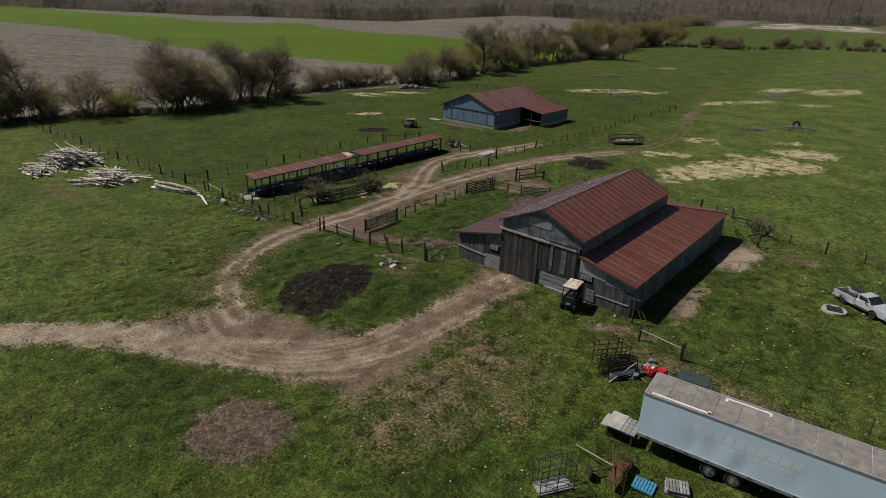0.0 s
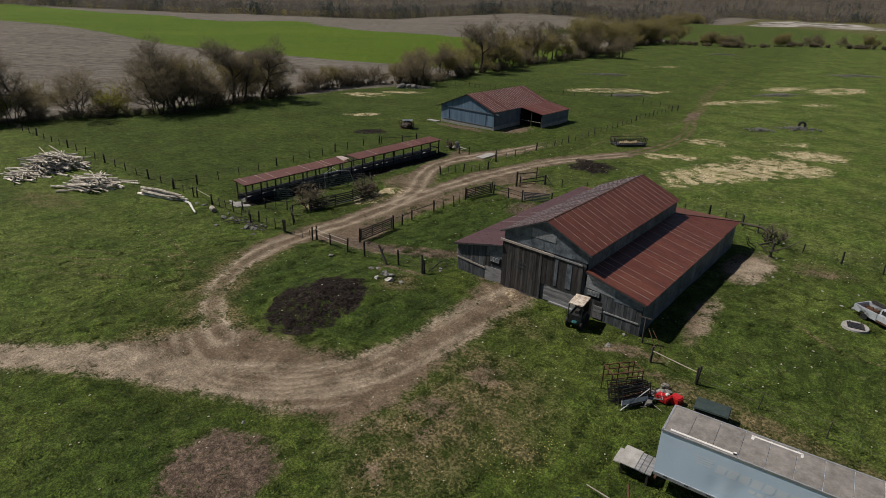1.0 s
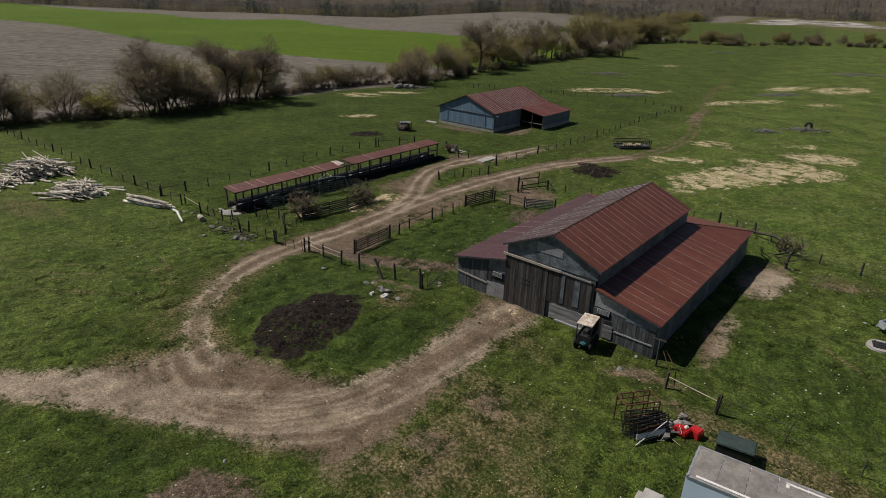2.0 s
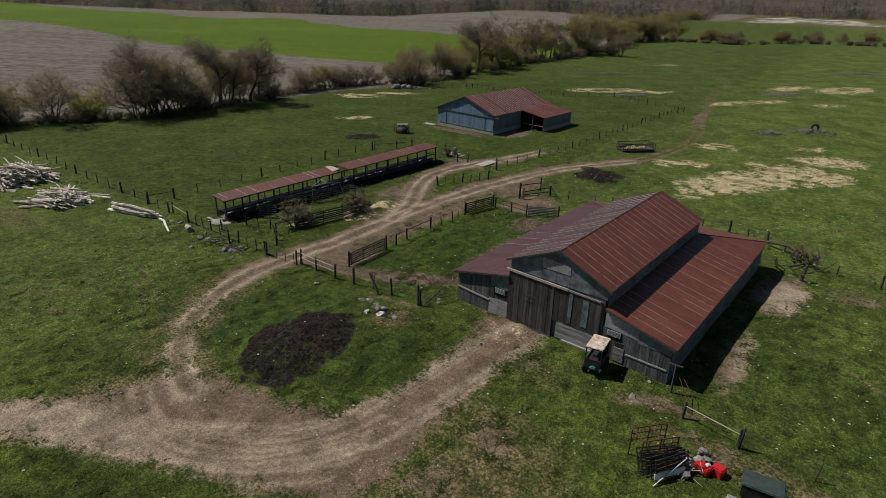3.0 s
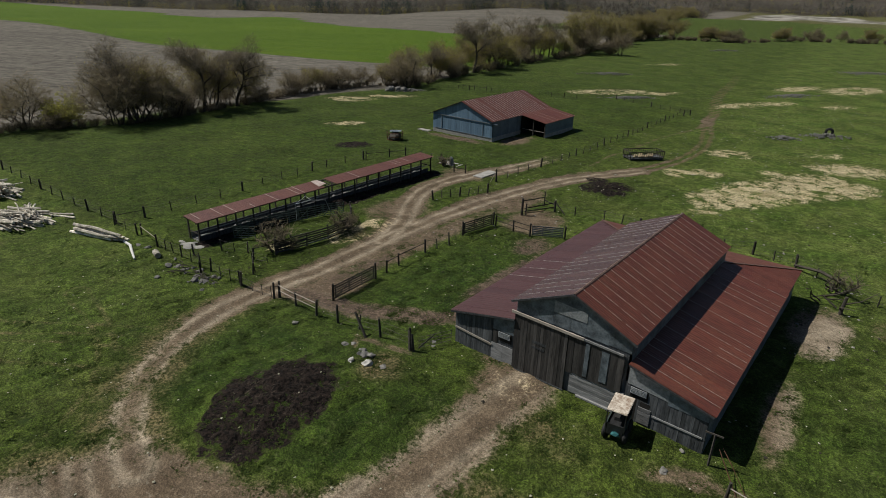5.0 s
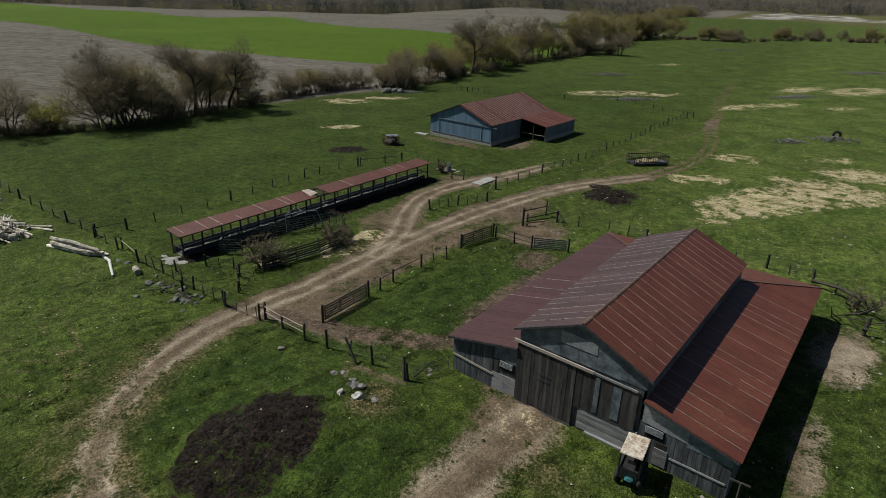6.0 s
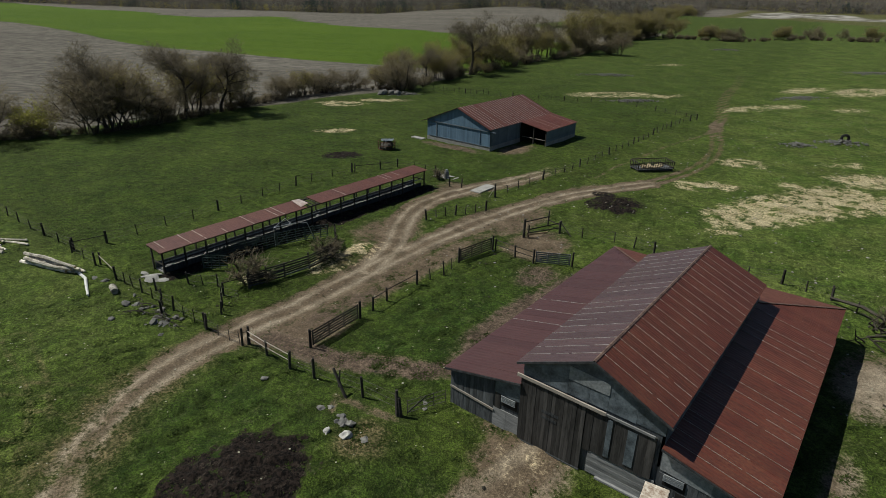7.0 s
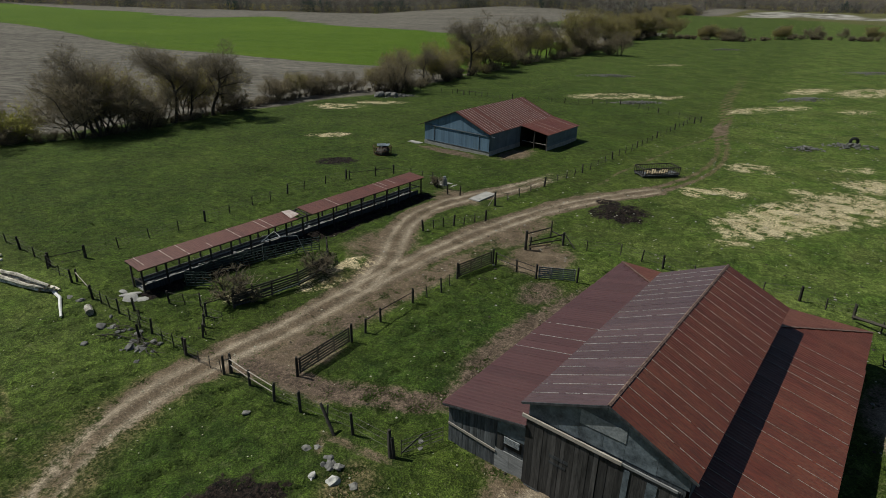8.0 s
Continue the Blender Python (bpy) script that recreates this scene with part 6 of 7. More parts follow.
board_pen([(-59.6, 46.8), (-58.9, 50.2), (-58.6, 53.0), (-58.9, 56.2)], seed=1)
board_pen([(-58.9, 56.2), (-60.8, 58.6), (-62.8, 60.2)], 5, seed=2)
board_pen([(-59.6, 46.8), (-60.6, 48.4)], 5, seed=3)
for p, q, lab in (((-67.0, 47.0), (-66.6, 51.2), 0), ((-66.6, 51.2), (-65.8, 54.6), 0), ((-65.8, 54.6), (-64.8, 57.6), 0), ((-64.8, 57.6), (-63.6, 59.9), 0), ((-66.4, 46.2), (-64.6, 47.8), 0)):
    gate_panel(p, q, 1.55, 6, GREEN_STEEL, "dark green tubular steel cattle hurdle", 0.045, posts=False, drop=0.06)
bm_arch = bmesh.new()
path_rod(bm_arch, [(0, 0, 0), (0, 0, 2.2), (0.9, 1.6, 2.5), (1.6, 3.2, 2.3), (2.0, 3.9, 0)], [0.035] * 5, 6)
path_rod(bm_arch, [(0.0, 0.0, 2.2), (-0.6, 2.0, 2.6), (0.9, 1.6, 2.5)], [0.03] * 3, 6)
arch = thing("steel_hoop", at(-65.9, 54.4), label="bent galvanised steel hoop over the pen", category="hoop")
part("hoop", bm_arch, TRIM, arch)
rail_run([(-60.2, 44.4), (-59.6, 46.7)], (1.25,), POST, label="timber post and rail beside the pen")
fence([(-64.6, 43.6), (-62.2, 45.1), (-60.2, 44.4), (-57.4, 42.4)], 1.5, 1.1, seed=17, wires=2, strong=2)
fence([(-60.1, 44.2), (-58.5, 44.9), (-57.6, 42.8)], 1.4, 1.0, seed=18, wires=3, thick=0.03)


def scrub(x, y, h, seed, twigs=1500, label="leafless twiggy bush growing through the pen", stems=5, spread=0.7):
    t = thing("shrub", at(x, y), label=label, category="shrub")
    wood, fine, leaf = tree_parts(h, spread, seed, stems=stems, twigs=twigs, buds=0.0, lean=0.22, first=1, haze=0.09)
    part("stem", wood, BARK, t)
    part("crown", fine, TWIG, t)
    leaf.free()


scrub(-60.6, 47.3, 3.4, 201, 260)
scrub(-59.4, 48.2, 2.2, 202, 140, stems=3)
scrub(-59.2, 55.2, 3.0, 203, 220, stems=4)
scrub(-59.8, 57.2, 2.4, 204, 140, stems=3)
scrub(-12.6, 76.2, 2.7, 205, 70, "bare gnarled thorn tree grown into the fence", 2, 0.6)
g = thing("fallen_branches", at(-12.6, 73.6), label="tangle of fallen grey branches and a broken post", category="branches")
rng = random.Random(5)
for i in range(16):
    a = rng.uniform(0, 6.28)
    p = Vector((rng.uniform(-1.2, 0.8), rng.uniform(-1.5, 3.2), 0.1))
    bm = bmesh.new()
    L = rng.uniform(1.2, 2.6)
    path_rod(bm, [p, p + Vector((cos(a), sin(a), 0.6)) * L * 0.5, p + Vector((cos(a + 0.5), sin(a + 0.5), 0.5 + rng.uniform(-0.3, 0.5))) * L], [0.08, 0.06, 0.025], 5)
    part("branch", bm, BARK, g)
bm = bmesh.new(); rod(bm, (0.6, -2.2, -0.2), (0.75, -2.1, 1.7), 0.16, 0.14, 7); part("post", bm, POST, g)
bm = bmesh.new(); path_rod(bm, [(-4.5, 5.8, 0.5), (-2.0, 4.6, 0.9), (0.2, 3.0, 0.8)], [0.13, 0.15, 0.1], 6); part("branch", bm, BARK, g)

# ------------------------------------------------------------ logs, stones, feeders
def log_mesh_part(parent, p, q, r, rng, label=""):
    p, q = Vector(p), Vector(q)
    mid = (p + q) / 2 + Vector((rng.gauss(0, 0.08), rng.gauss(0, 0.08), rng.uniform(-0.05, 0.10))) * (q - p).length * 0.35
    bm = bmesh.new()
    pts, rad = [], []
    for k in range(7):
        t = k / 6
        c = (p.lerp(mid, 2 * t) if t < 0.5 else mid.lerp(q, 2 * t - 1)) + Vector((rng.gauss(0, 0.12), rng.gauss(0, 0.12), rng.gauss(0, 0.05))) * (r * 2)
        pts.append(c)
        rad.append(r * (1 - 0.4 * t) * rng.uniform(0.85, 1.15))
    path_rod(bm, pts, rad, 6)
    return part("log", bm, LOG_WOOD, parent, label)


def log_pile(x, y, nx, ny, layers, length, turn, seed, label, r=(0.10, 0.24)):
    """Felled, bare trunks thrown in a heap, most of them lying one way."""
    rng = random.Random(seed)
    pile = thing("log_pile", at(x, y), turn, label, "logs")
    for k in range(layers):
        f = 1 - 0.75 * k / layers
        for i in range(int(nx * f)):
            a = rng.gauss(0, 0.26 + 0.06 * k)
            L = length * rng.uniform(0.55, 1.05) * (1 - 0.25 * k / layers)
            cx, cy = rng.gauss(0, 0.9) * f, (i / max(1, nx * f - 1) - 0.5) * ny * f
            z = 0.15 + k * 0.30
            d = Vector((cos(a), sin(a), rng.gauss(0.0, 0.04 + 0.012 * k))) * L / 2
            c = Vector((cx, cy, z))
            if rng.random() < 0.5:
                d = -d
            log_mesh_part(pile, c - d, c + d, rng.uniform(*r) * (1 - 0.05 * k), rng)
    for i in range(6):
        a = rng.uniform(-0.9, 0.9)
        c = Vector((rng.uniform(-1, 1), rng.uniform(-ny, ny) * 0.3, layers * 0.26))
        d = Vector((cos(a), sin(a), rng.uniform(-0.05, 0.2))) * rng.uniform(1.0, 2.0)
        log_mesh_part(pile, c - d, c + d, 0.07, rng)
    return pile


log_pile(-102.0, 32.6, 22, 8.5, 8, 7.0, 12, 1, "great heap of bare grey felled logs on the grass", (0.10, 0.24))
log_pile(-99.8, 27.4, 10, 3.2, 3, 5.4, 8, 3, "low fringe of bare grey logs on the grass", (0.08, 0.18))
log_pile(-89.0, 33.0, 18, 6.2, 5, 6.6, 14, 2, "heap of bare pale felled logs on the grass", (0.08, 0.20))
rng = random.Random(9)
stack = thing("log_stack", at(-77.9, 36.9), label="neat stack of long pale logs with sawn ends", category="logs")
for i, (dy, z, r, L, sh) in enumerate(((-0.55, 0.2, 0.22, 3.0, -0.7), (-0.1, 0.2, 0.21, 3.0, 0.1), (0.35, 0.22, 0.22, 3.3, 0.4), (-0.3, 0.58, 0.21, 3.1, 0.0), (0.15, 0.60, 0.20, 3.4, 0.3), (-0.1, 0.95, 0.21, 3.6, 0.1), (0.7, 0.18, 0.18, 2.2, 1.2))):
    lg = log_mesh_part(stack, (sh - L, dy - 0.9, z), (sh + L, dy + 0.9, z + 0.02), r, rng)
    bm = bmesh.new()
    rod(bm, (sh + L, dy + 0.9, z + 0.02), (sh + L + 0.012, dy + 0.904, z + 0.02), r * 0.6, r * 0.6, 8)
    part("sawn_end", bm, LOG_END, lg, "fresh orange-brown cut end")
lone = thing("fallen_branch", at(-74.2, 37.9), label="long crooked barkless white branch on the grass", category="branch")
bm = bmesh.new()
path_rod(bm, [(0, 0, 0.15), (1.6, -0.1, 0.2), (3.2, -0.7, 0.16), (5.2, -1.4, 0.14)], [0.14, 0.15, 0.13, 0.10], 7)
part("limb", bm, WHITE_PAINT, lone)
lone = thing("stump_log", at(-68.1, 38.4), label="short thick pale log lying by the fence", category="log")
bm = bmesh.new()
rod(bm, (-0.5, 0.1, 0.3), (0.6, -0.2, 0.3), 0.32, 0.30, 9)
part("log", bm, LOG_WOOD, lone)

STONE_GROUP = "loose field stones"
rng = random.Random(31)
for i, (x, y, s) in enumerate(((-65.0, 38.0, 0.55), (-64.3, 38.6, 0.4), (-63.4, 36.0, 0.45), (-60.3, 37.9, 0.6), (-59.6, 38.5, 0.5), (-60.9, 38.5, 0.4), (-59.8, 39.6, 0.45), (-66.0, 39.2, 0.35), (-70.8, 38.8, 0.5), (-72.0, 38.4, 0.35), (-61.8, 39.3, 0.4),
                              (-46.5, 38.9, 0.42), (-37.4, 38.2, 0.62), (-38.6, 37.7, 0.40), (-38.5, 38.9, 0.45), (-38.0, 39.2, 0.5), (-38.9, 39.4, 0.35), (-40.6, 39.0, 0.36), (-40.2, 39.5, 0.30), (-36.3, 38.7, 0.34), (-31.0, 18.4, 0.22), (-17.2, 42.3, 0.3), (-16.9, 44.6, 0.25), (-36.0, 44.0, 0.22), (-35.6, 43.5, 0.2))):
    st = thing("field_stone", at(x, y, 0.0), rng.uniform(0, 360), "pale weathered boulder beside the muck heap" if i in (12, 13) else "grey weathered field stone sunk in the grass", "stone", STONE_GROUP)
    bm = bmesh.new()
    lump(bm, (0, 0, s * 0.02), s * 0.72, 300 + i, 0.5, 0.7, 2)
    part("stone", bm, STONE_PALE if i in (12, 13) else (STONE_DARK if i in (14, 16) or i < 11 else STONE), st)


for i in range(26):
    x, y = -64.5 + rng.uniform(0, 6.4), 37.3 + rng.uniform(0, 2.6)
    if i > 19:
        x, y = -38.4 + rng.gauss(0, 0.7), 38.9 + rng.gauss(0, 0.5)
    size = rng.uniform(0.14, 0.32)
    st = thing("field_stone", at(x, y), rng.uniform(0, 360), "small grey field stone sunk in the grass", "stone", STONE_GROUP)
    bm = bmesh.new()
    lump(bm, (0, 0, size * 0.05), size * 0.8, 340 + i, 0.6, 0.8, 1)
    part("stone", bm, STONE_DARK, st)
brush = thing("brush_heap", at(-61.5, 39.0), label="low tangle of dead branches along the fence", category="branches")
for i in range(22):
    a = rng.uniform(-0.7, 0.7) + (pi if rng.random() < 0.5 else 0)
    p = Vector((rng.uniform(-3.4, 3.4), rng.gauss(0, 0.4), rng.uniform(0.05, 0.2)))
    L = rng.uniform(0.8, 2.2)
    bm = bmesh.new()
    path_rod(bm, [p, p + Vector((cos(a), sin(a), 0.15)) * L * 0.5, p + Vector((cos(a + 0.3), sin(a + 0.3), rng.uniform(-0.05, 0.2))) * L], [0.045, 0.035, 0.015], 5)
    part("branch", bm, BARK if i % 3 else POST, brush)


def stone_heap(x, y, sx, sy, turn, n, seed, size=0.35):
    """A heap of field stones picked off the pasture."""
    rng = random.Random(seed)
    bm = bmesh.new()
    a = radians(turn)
    for i in range(n):
        u, w = rng.gauss(0, 0.45), rng.gauss(0, 0.45)
        px, py = u * sx * cos(a) - w * sy * sin(a), u * sx * sin(a) + w * sy * cos(a)
        h = max(0, 1 - hypot(u, w)) * 0.7
        lump(bm, (px, py, h * rng.random() + 0.08), rng.uniform(0.6, 1.3) * size, seed * 500 + i, 0.7, 0.6)
    ob = part("stone_heap", bm, STONE_DARK)
    ob.matrix_basis = Matrix.Translation(at(x, y))
    tagged(ob, "low grey heap of picked field stones", "stones", "stone heaps", "stuff")


for i, (x, y, sx, sy, tn, n) in enumerate(((-105.8, 229, 10, 3.5, 40, 90), (-75.7, 179.5, 7.5, 2.2, 45, 80), (-31.7, 150.7, 3.0, 1.8, 40, 30), (-25.4, 158.5, 5.0, 2.2, 40, 50), (-42.4, 219.5, 9.0, 3.0, 60, 80), (-33.0, 316, 13, 6, 40, 110), (-106.6, 386, 9, 5, 40, 60), (-127.5, 143.2, 5, 2.0, 60, 60))):
    stone_heap(x, y, sx, sy, tn, n * 3, i + 1, 0.21)
tyre = thing("tractor_tyre", at(-25.0, 160.2, 0.9), label="old black tractor tyre standing on the stone heap", category="tyre")
bm = bmesh.new(); torus(bm, (0, 0, 0), (0.3, -1, 0), 0.62, 0.26, 18, 8); part("tyre", bm, RUBBER, tyre)
bales = [(-131.2, 139.6), (-129.4, 140.6), (-130.6, 138.2), (-127.9, 141.4)]
for i, (x, y) in enumerate(bales):
    st = thing("boulder", at(x, y), 40 * i, "large dark boulder under the hedge", "stone", "boulders")
    bm = bmesh.new(); lump(bm, (0, 0, 0.5), 1.1, 900 + i, 0.75, 0.4, 2); part("stone", bm, STONE_DARK if i else STONE, st)


def slat_feeder(x, y, turn, L, W, mat, label):
    """A low feeder wagon: skids, floor, corner posts, rails and upright slats."""
    f = thing("hay_feeder", at(x, y), turn, label, "feeder")
    for s in (-1, 1):
        bm = bmesh.new(); beam(bm, (-L / 2, s * W * 0.4, 0.15), (L / 2, s * W * 0.4, 0.15), 0.18, 0.25); part("skid", bm, POST, f)
        for z in (0.55, 1.5):
            bm = bmesh.new(); beam(bm, (-L / 2, s * W / 2, z), (L / 2, s * W / 2, z), 0.07, 0.13); part("rail", bm, mat, f)
            bm = bmesh.new(); beam(bm, (s * L / 2, -W / 2, z), (s * L / 2, W / 2, z), 0.07, 0.13); part("rail", bm, mat, f)
        n = 15
        for k in range(n + 1):
            u = -L / 2 + L * k / n
            bm = bmesh.new(); beam(bm, (u, s * W / 2, 0.35), (u + 0.1, s * (W / 2 + 0.08), 1.55), 0.06, 0.08); part("slat", bm, mat, f)
        for k in range(6):
            u = -W / 2 + W * k / 5
            bm = bmesh.new(); beam(bm, (s * L / 2, u, 0.35), (s * (L / 2 + 0.05), u, 1.55), 0.08, 0.06); part("slat", bm, mat, f)
    bm = bmesh.new(); box(bm, -L / 2, L / 2, -W / 2, W / 2, 0.30, 0.42); part("floor", bm, BOARD, f)
    return f


slat_feeder(-46.6, 113.6, 50, 6.2, 2.6, POST, "dark timber slatted hay feeder wagon")
hay = thing("hay_remnant", at(-46.6, 113.6, 0.42), 50, "trodden pale hay inside a slatted feeder", "hay")
hay_mat = simple("dry_hay", (0.22, 0.17, 0.10), (0.42, 0.34, 0.22), 8.0)
for i in range(14):
    bm = bmesh.new()
    lump(bm, (random.Random(i).uniform(-2.4, 2.4), random.Random(i + 50).uniform(-0.8, 0.8), 0.12), 0.45, 950 + i, 0.4, 0.5)
    part("wisp", bm, hay_mat, hay)

f = thing("round_bale_feeder", at(-87.5, 94.6), 40, "rusty round bale feeder with a dark tarpaulin on top", "feeder")
for z, r in ((0.15, 1.5), (0.75, 1.5), (1.45, 1.55)):
    bm = bmesh.new(); torus(bm, (0, 0, z), (0, 0, 1), r, 0.05, 24, 6); part("ring", bm, IRON, f)
for k in range(16):
    a = 2 * pi * k / 16
    bm = bmesh.new(); rod(bm, (cos(a) * 1.5, sin(a) * 1.5, 0.1), (cos(a + 0.12) * 1.55, sin(a + 0.12) * 1.55, 1.48), 0.03, 0.03, 5); part("bar", bm, IRON, f)
bm = bmesh.new(); lump(bm, (0, 0, 0.55), 1.35, 960, 0.65, 0.35, 2); part("bale", bm, POST, f, "dark rotten bale")
bm = bmesh.new()
for i, (a, b) in enumerate(((-0.2, 0.3), (0.5, -0.1))):
    sheet(bm, ((a - 0.7, b - 0.8, 1.60), (a + 0.7, b - 0.7, 1.72), (a + 0.75, b + 0.75, 1.66 + 0.1 * i), (a - 0.8, b + 0.7, 1.62)), 0.04)
part("tarpaulin", bm, TIN, f, "crumpled grey tarpaulin")

# slab, rubble and a dead hedge bush at the yard corner
pad = part("concrete_pad", bm_box(-70.5, -66.8, 86.9, 88.6, -0.1, 0.12), CONCRETE)
tagged(pad, "pale broken concrete pad by the yard gate", "slab")
g = thing("water_bowl", at(-68.3, 87.4, 0.12), label="grey concrete cattle water bowl", category="trough")
bm = bmesh.new(); rod(bm, (0, 0, -0.1), (0, 0, 0.8), 0.42, 0.36, 12); part("bowl", bm, CONCRETE, g)
bm = bmesh.new(); rod(bm, (0, 0, 0.8), (0, 0, 1.1), 0.25, 0.2, 10); part("cover", bm, TIN_PALE, g)
rail_run([(-68.2, 85.6), (-65.3, 84.3), (-63.8, 85.2)], (0.7,), POST, label="broken timber posts and a fallen rail")
scrub(-68.8, 86.0, 1.9, 208, 260, "dead bare bush by the yard gate")
step = part("cattle_grid_slab", bm_box(-61.9, -60.2, 84.6, 88.8, -0.1, 0.10), CONCRETE)
tagged(step, "pale concrete strip across the yard track", "slab")

# ------------------------------------------------------------ the parked trailer
def wheel(parent, x, y, z, R, w, hub_mat, name="wheel"):
    bm = bmesh.new()
    torus(bm, (0, 0, 0), (0, 1, 0), R * 0.74, R * 0.27, 22, 8, flat=w / (R * 0.54))
    h = part(name, bm, RUBBER, parent)
    h.matrix_basis = Matrix.Translation((x, y, z))
    bm = bmesh.new()
    rod(bm, (0, -w * 0.36, 0), (0, w * 0.36, 0), R * 0.56, R * 0.56, 16)
    rod(bm, (0, -w * 0.5, 0), (0, w * 0.5, 0), R * 0.2, R * 0.2, 10)
    part("rim", bm, hub_mat, h)
    return h


def build_trailer():
    T = thing("semi_trailer", (-8.9, 30.0, 0.0), 4.9, "old pale blue box trailer parked on the grass", "trailer")
    L, W, z0, z1 = 16.0, 2.6, 1.12, 4.05
    bm = bmesh.new()
    # the near side is dented: a grid pushed in and out a little
    nx, nz = 72, 16
    def dent(u, v):
        d = 0.0
        for cu, cv, su, sv, h in ((0.26, 0.35, 0.030, 0.30, 0.07), (0.19, 0.28, 0.022, 0.25, 0.06), (0.32, 0.30, 0.018, 0.2, -0.03), (0.36, 0.22, 0.02, 0.25, 0.05), (0.05, 0.6, 0.03, 0.5, 0.02), (0.52, 0.3, 0.03, 0.3, 0.04)):
            d += h * exp(-((u - cu) / su) ** 2 - ((v - cv) / sv) ** 2)
        return 0.5 * d
    grid = [[bm.verts.new((L * i / nx, dent(i / nx, j / nz) * min(1, j) * (j < nz), z0 + (z1 - z0) * j / nz)) for i in range(nx + 1)] for j in range(nz + 1)]
    for j in range(nz):
        for i in range(nx):
            bm.faces.new((grid[j][i], grid[j][i + 1], grid[j + 1][i + 1], grid[j + 1][i]))
    part("side_panel", bm, TRAILER_SIDE, T, "dented pale blue side panel", smooth=True)
    bm = bmesh.new()
    box(bm, 0, L, 0.10, W, z0, z1 - 0.005)
    part("body", bm, TRAILER_SIDE, T)
    # roof in sheets with bows showing through
    for i in range(13):
        x0 = L * i / 13
        bm = bmesh.new()
        vs = []
        for x, up in ((x0 + 0.01, 0.0), (x0 + 0.25, 0.012), (x0 + L / 13 - 0.25, 0.012), (x0 + L / 13 - 0.01, 0.0)):
            vs.append([bm.verts.new((x, y, z1 + up + (0.02 if 0.1 < y < W - 0.1 else 0.004))) for y in (0.05, 0.3, W - 0.3, W - 0.05)])
        for a, b in zip(vs, vs[1:]):
            for k in range(3):
                bm.faces.new((a[k], b[k], b[k + 1], a[k + 1]))
        part("roof_sheet", bm, TRAILER_ROOF, T, smooth=True)
    bm = bmesh.new()
    for y in (-0.02, W - 0.06):
        box(bm, -0.02, L, y, y + 0.08, z1 - 0.08, z1 + 0.035)
    box(bm, -0.04, 0.06, 0, W, z1 - 0.08, z1 + 0.035)
    part("top_rail", bm, TRIM, T, "dull aluminium top rail")
    bm = bmesh.new()
    box(bm, -0.02, L, -0.035, 0.0, z0 - 0.10, z0 + 0.10)
    part("bottom_rail", bm, TRIM, T, "dull aluminium bottom rail")
    for i in range(14):
        bm = bmesh.new(); box(bm, 0.5 + i * 1.12, 0.72 + i * 1.12, -0.05, -0.036, z0 + 0.02, z0 + 0.07); part("marker_plate", bm, RUBBER, T)
    # patches of old sealant on the roof
    for x0, x1, y0, y1 in ((0.35, 3.6, 0.16, 0.30), (3.45, 3.6, 0.16, 0.42), (4.0, 6.4, W - 0.34, W - 0.22), (4.0, 4.15, W - 0.6, W - 0.3), (6.3, 6.42, W - 0.6, W - 0.3)):
        bm = bmesh.new(); box(bm, x0, x1, y0, y1, z1 + 0.02, z1 + 0.042); part("sealant_patch", bm, WHITE_PAINT, T)
    # doors at the end
    for y0, y1 in ((0.03, W / 2 - 0.01), (W / 2 + 0.01, W - 0.03)):
        d = part("door", bm_box(-0.05, 0.0, y0, y1, z0, z1 - 0.1), TRAILER_SIDE, T)
        for yy in (y0 + 0.3, y1 - 0.3):
            bm = bmesh.new(); rod(bm, (-0.08, yy, z0 - 0.05), (-0.08, yy, z1 - 0.12), 0.02, 0.02, 6); part("lock_rod", bm, TRIM, d)
    bm = bmesh.new()
    for y in (0.7, W - 0.8):
        box(bm, 0.2, L - 0.5, y, y + 0.12, 0.72, z0 - 0.02)
    part("chassis", bm, BLACK_STEEL, T)
    bm = bmesh.new(); box(bm, 0.0, 0.12, 0.2, W - 0.2, 0.5, 0.62); part("bumper", bm, IRON, T)
    for x in (4.15, 5.45):
        for y in (0.22, W - 0.22):
            wheel(T, x, y, 0.52, 0.52, 0.42, TRIM)
    for x in (3.2, 6.3):
        bm = bmesh.new(); box(bm, x, x + 0.02, 0.05, 0.6, 0.35, z0 - 0.1); part("mud_flap", bm, RUBBER, T)
    for y in (0.5, W - 0.5):
        bm = bmesh.new(); box(bm, 12.4, 12.55, y - 0.08, y + 0.08, 0.0, z0); part("landing_leg", bm, BLACK_STEEL, T)
    # ghost of old lettering, drawn as plain slanting bars that follow the dents
    def settled(i, j):
        a, b = int(i), int(j)
        fu, fv = i - a, j - b
        return sum(dent((a + p) / nx, (b + q) / nz) * abs(1 - p - fu) * abs(1 - q - fv) for p in (0, 1) for q in (0, 1))

    def bar(xa, xb, za, zb):
        bm = bmesh.new()
        n = 6
        rows = []
        for j in range(n + 1):
            z = za + (zb - za) * j / n
            lean = 0.18 * (z - za)
            rows.append([bm.verts.new((x, settled(x / L * nx, (z - z0) / (z1 - z0) * nz) - 0.0028, z)) for x in (xa + lean + (xb - xa) * i / n for i in range(n + 1))])
        for a, b in zip(rows, rows[1:]):
            for i in range(n):
                bm.faces.new((a[i], a[i + 1], b[i + 1], b[i]))
        part("faded_mark", bm, TRAILER_GHOST, T)
    for k in range(4):
        bar(1.75 + 0.06 * k, 2.75 - 0.02 * k, 3.28 - k * 0.14, 3.36 - k * 0.14)
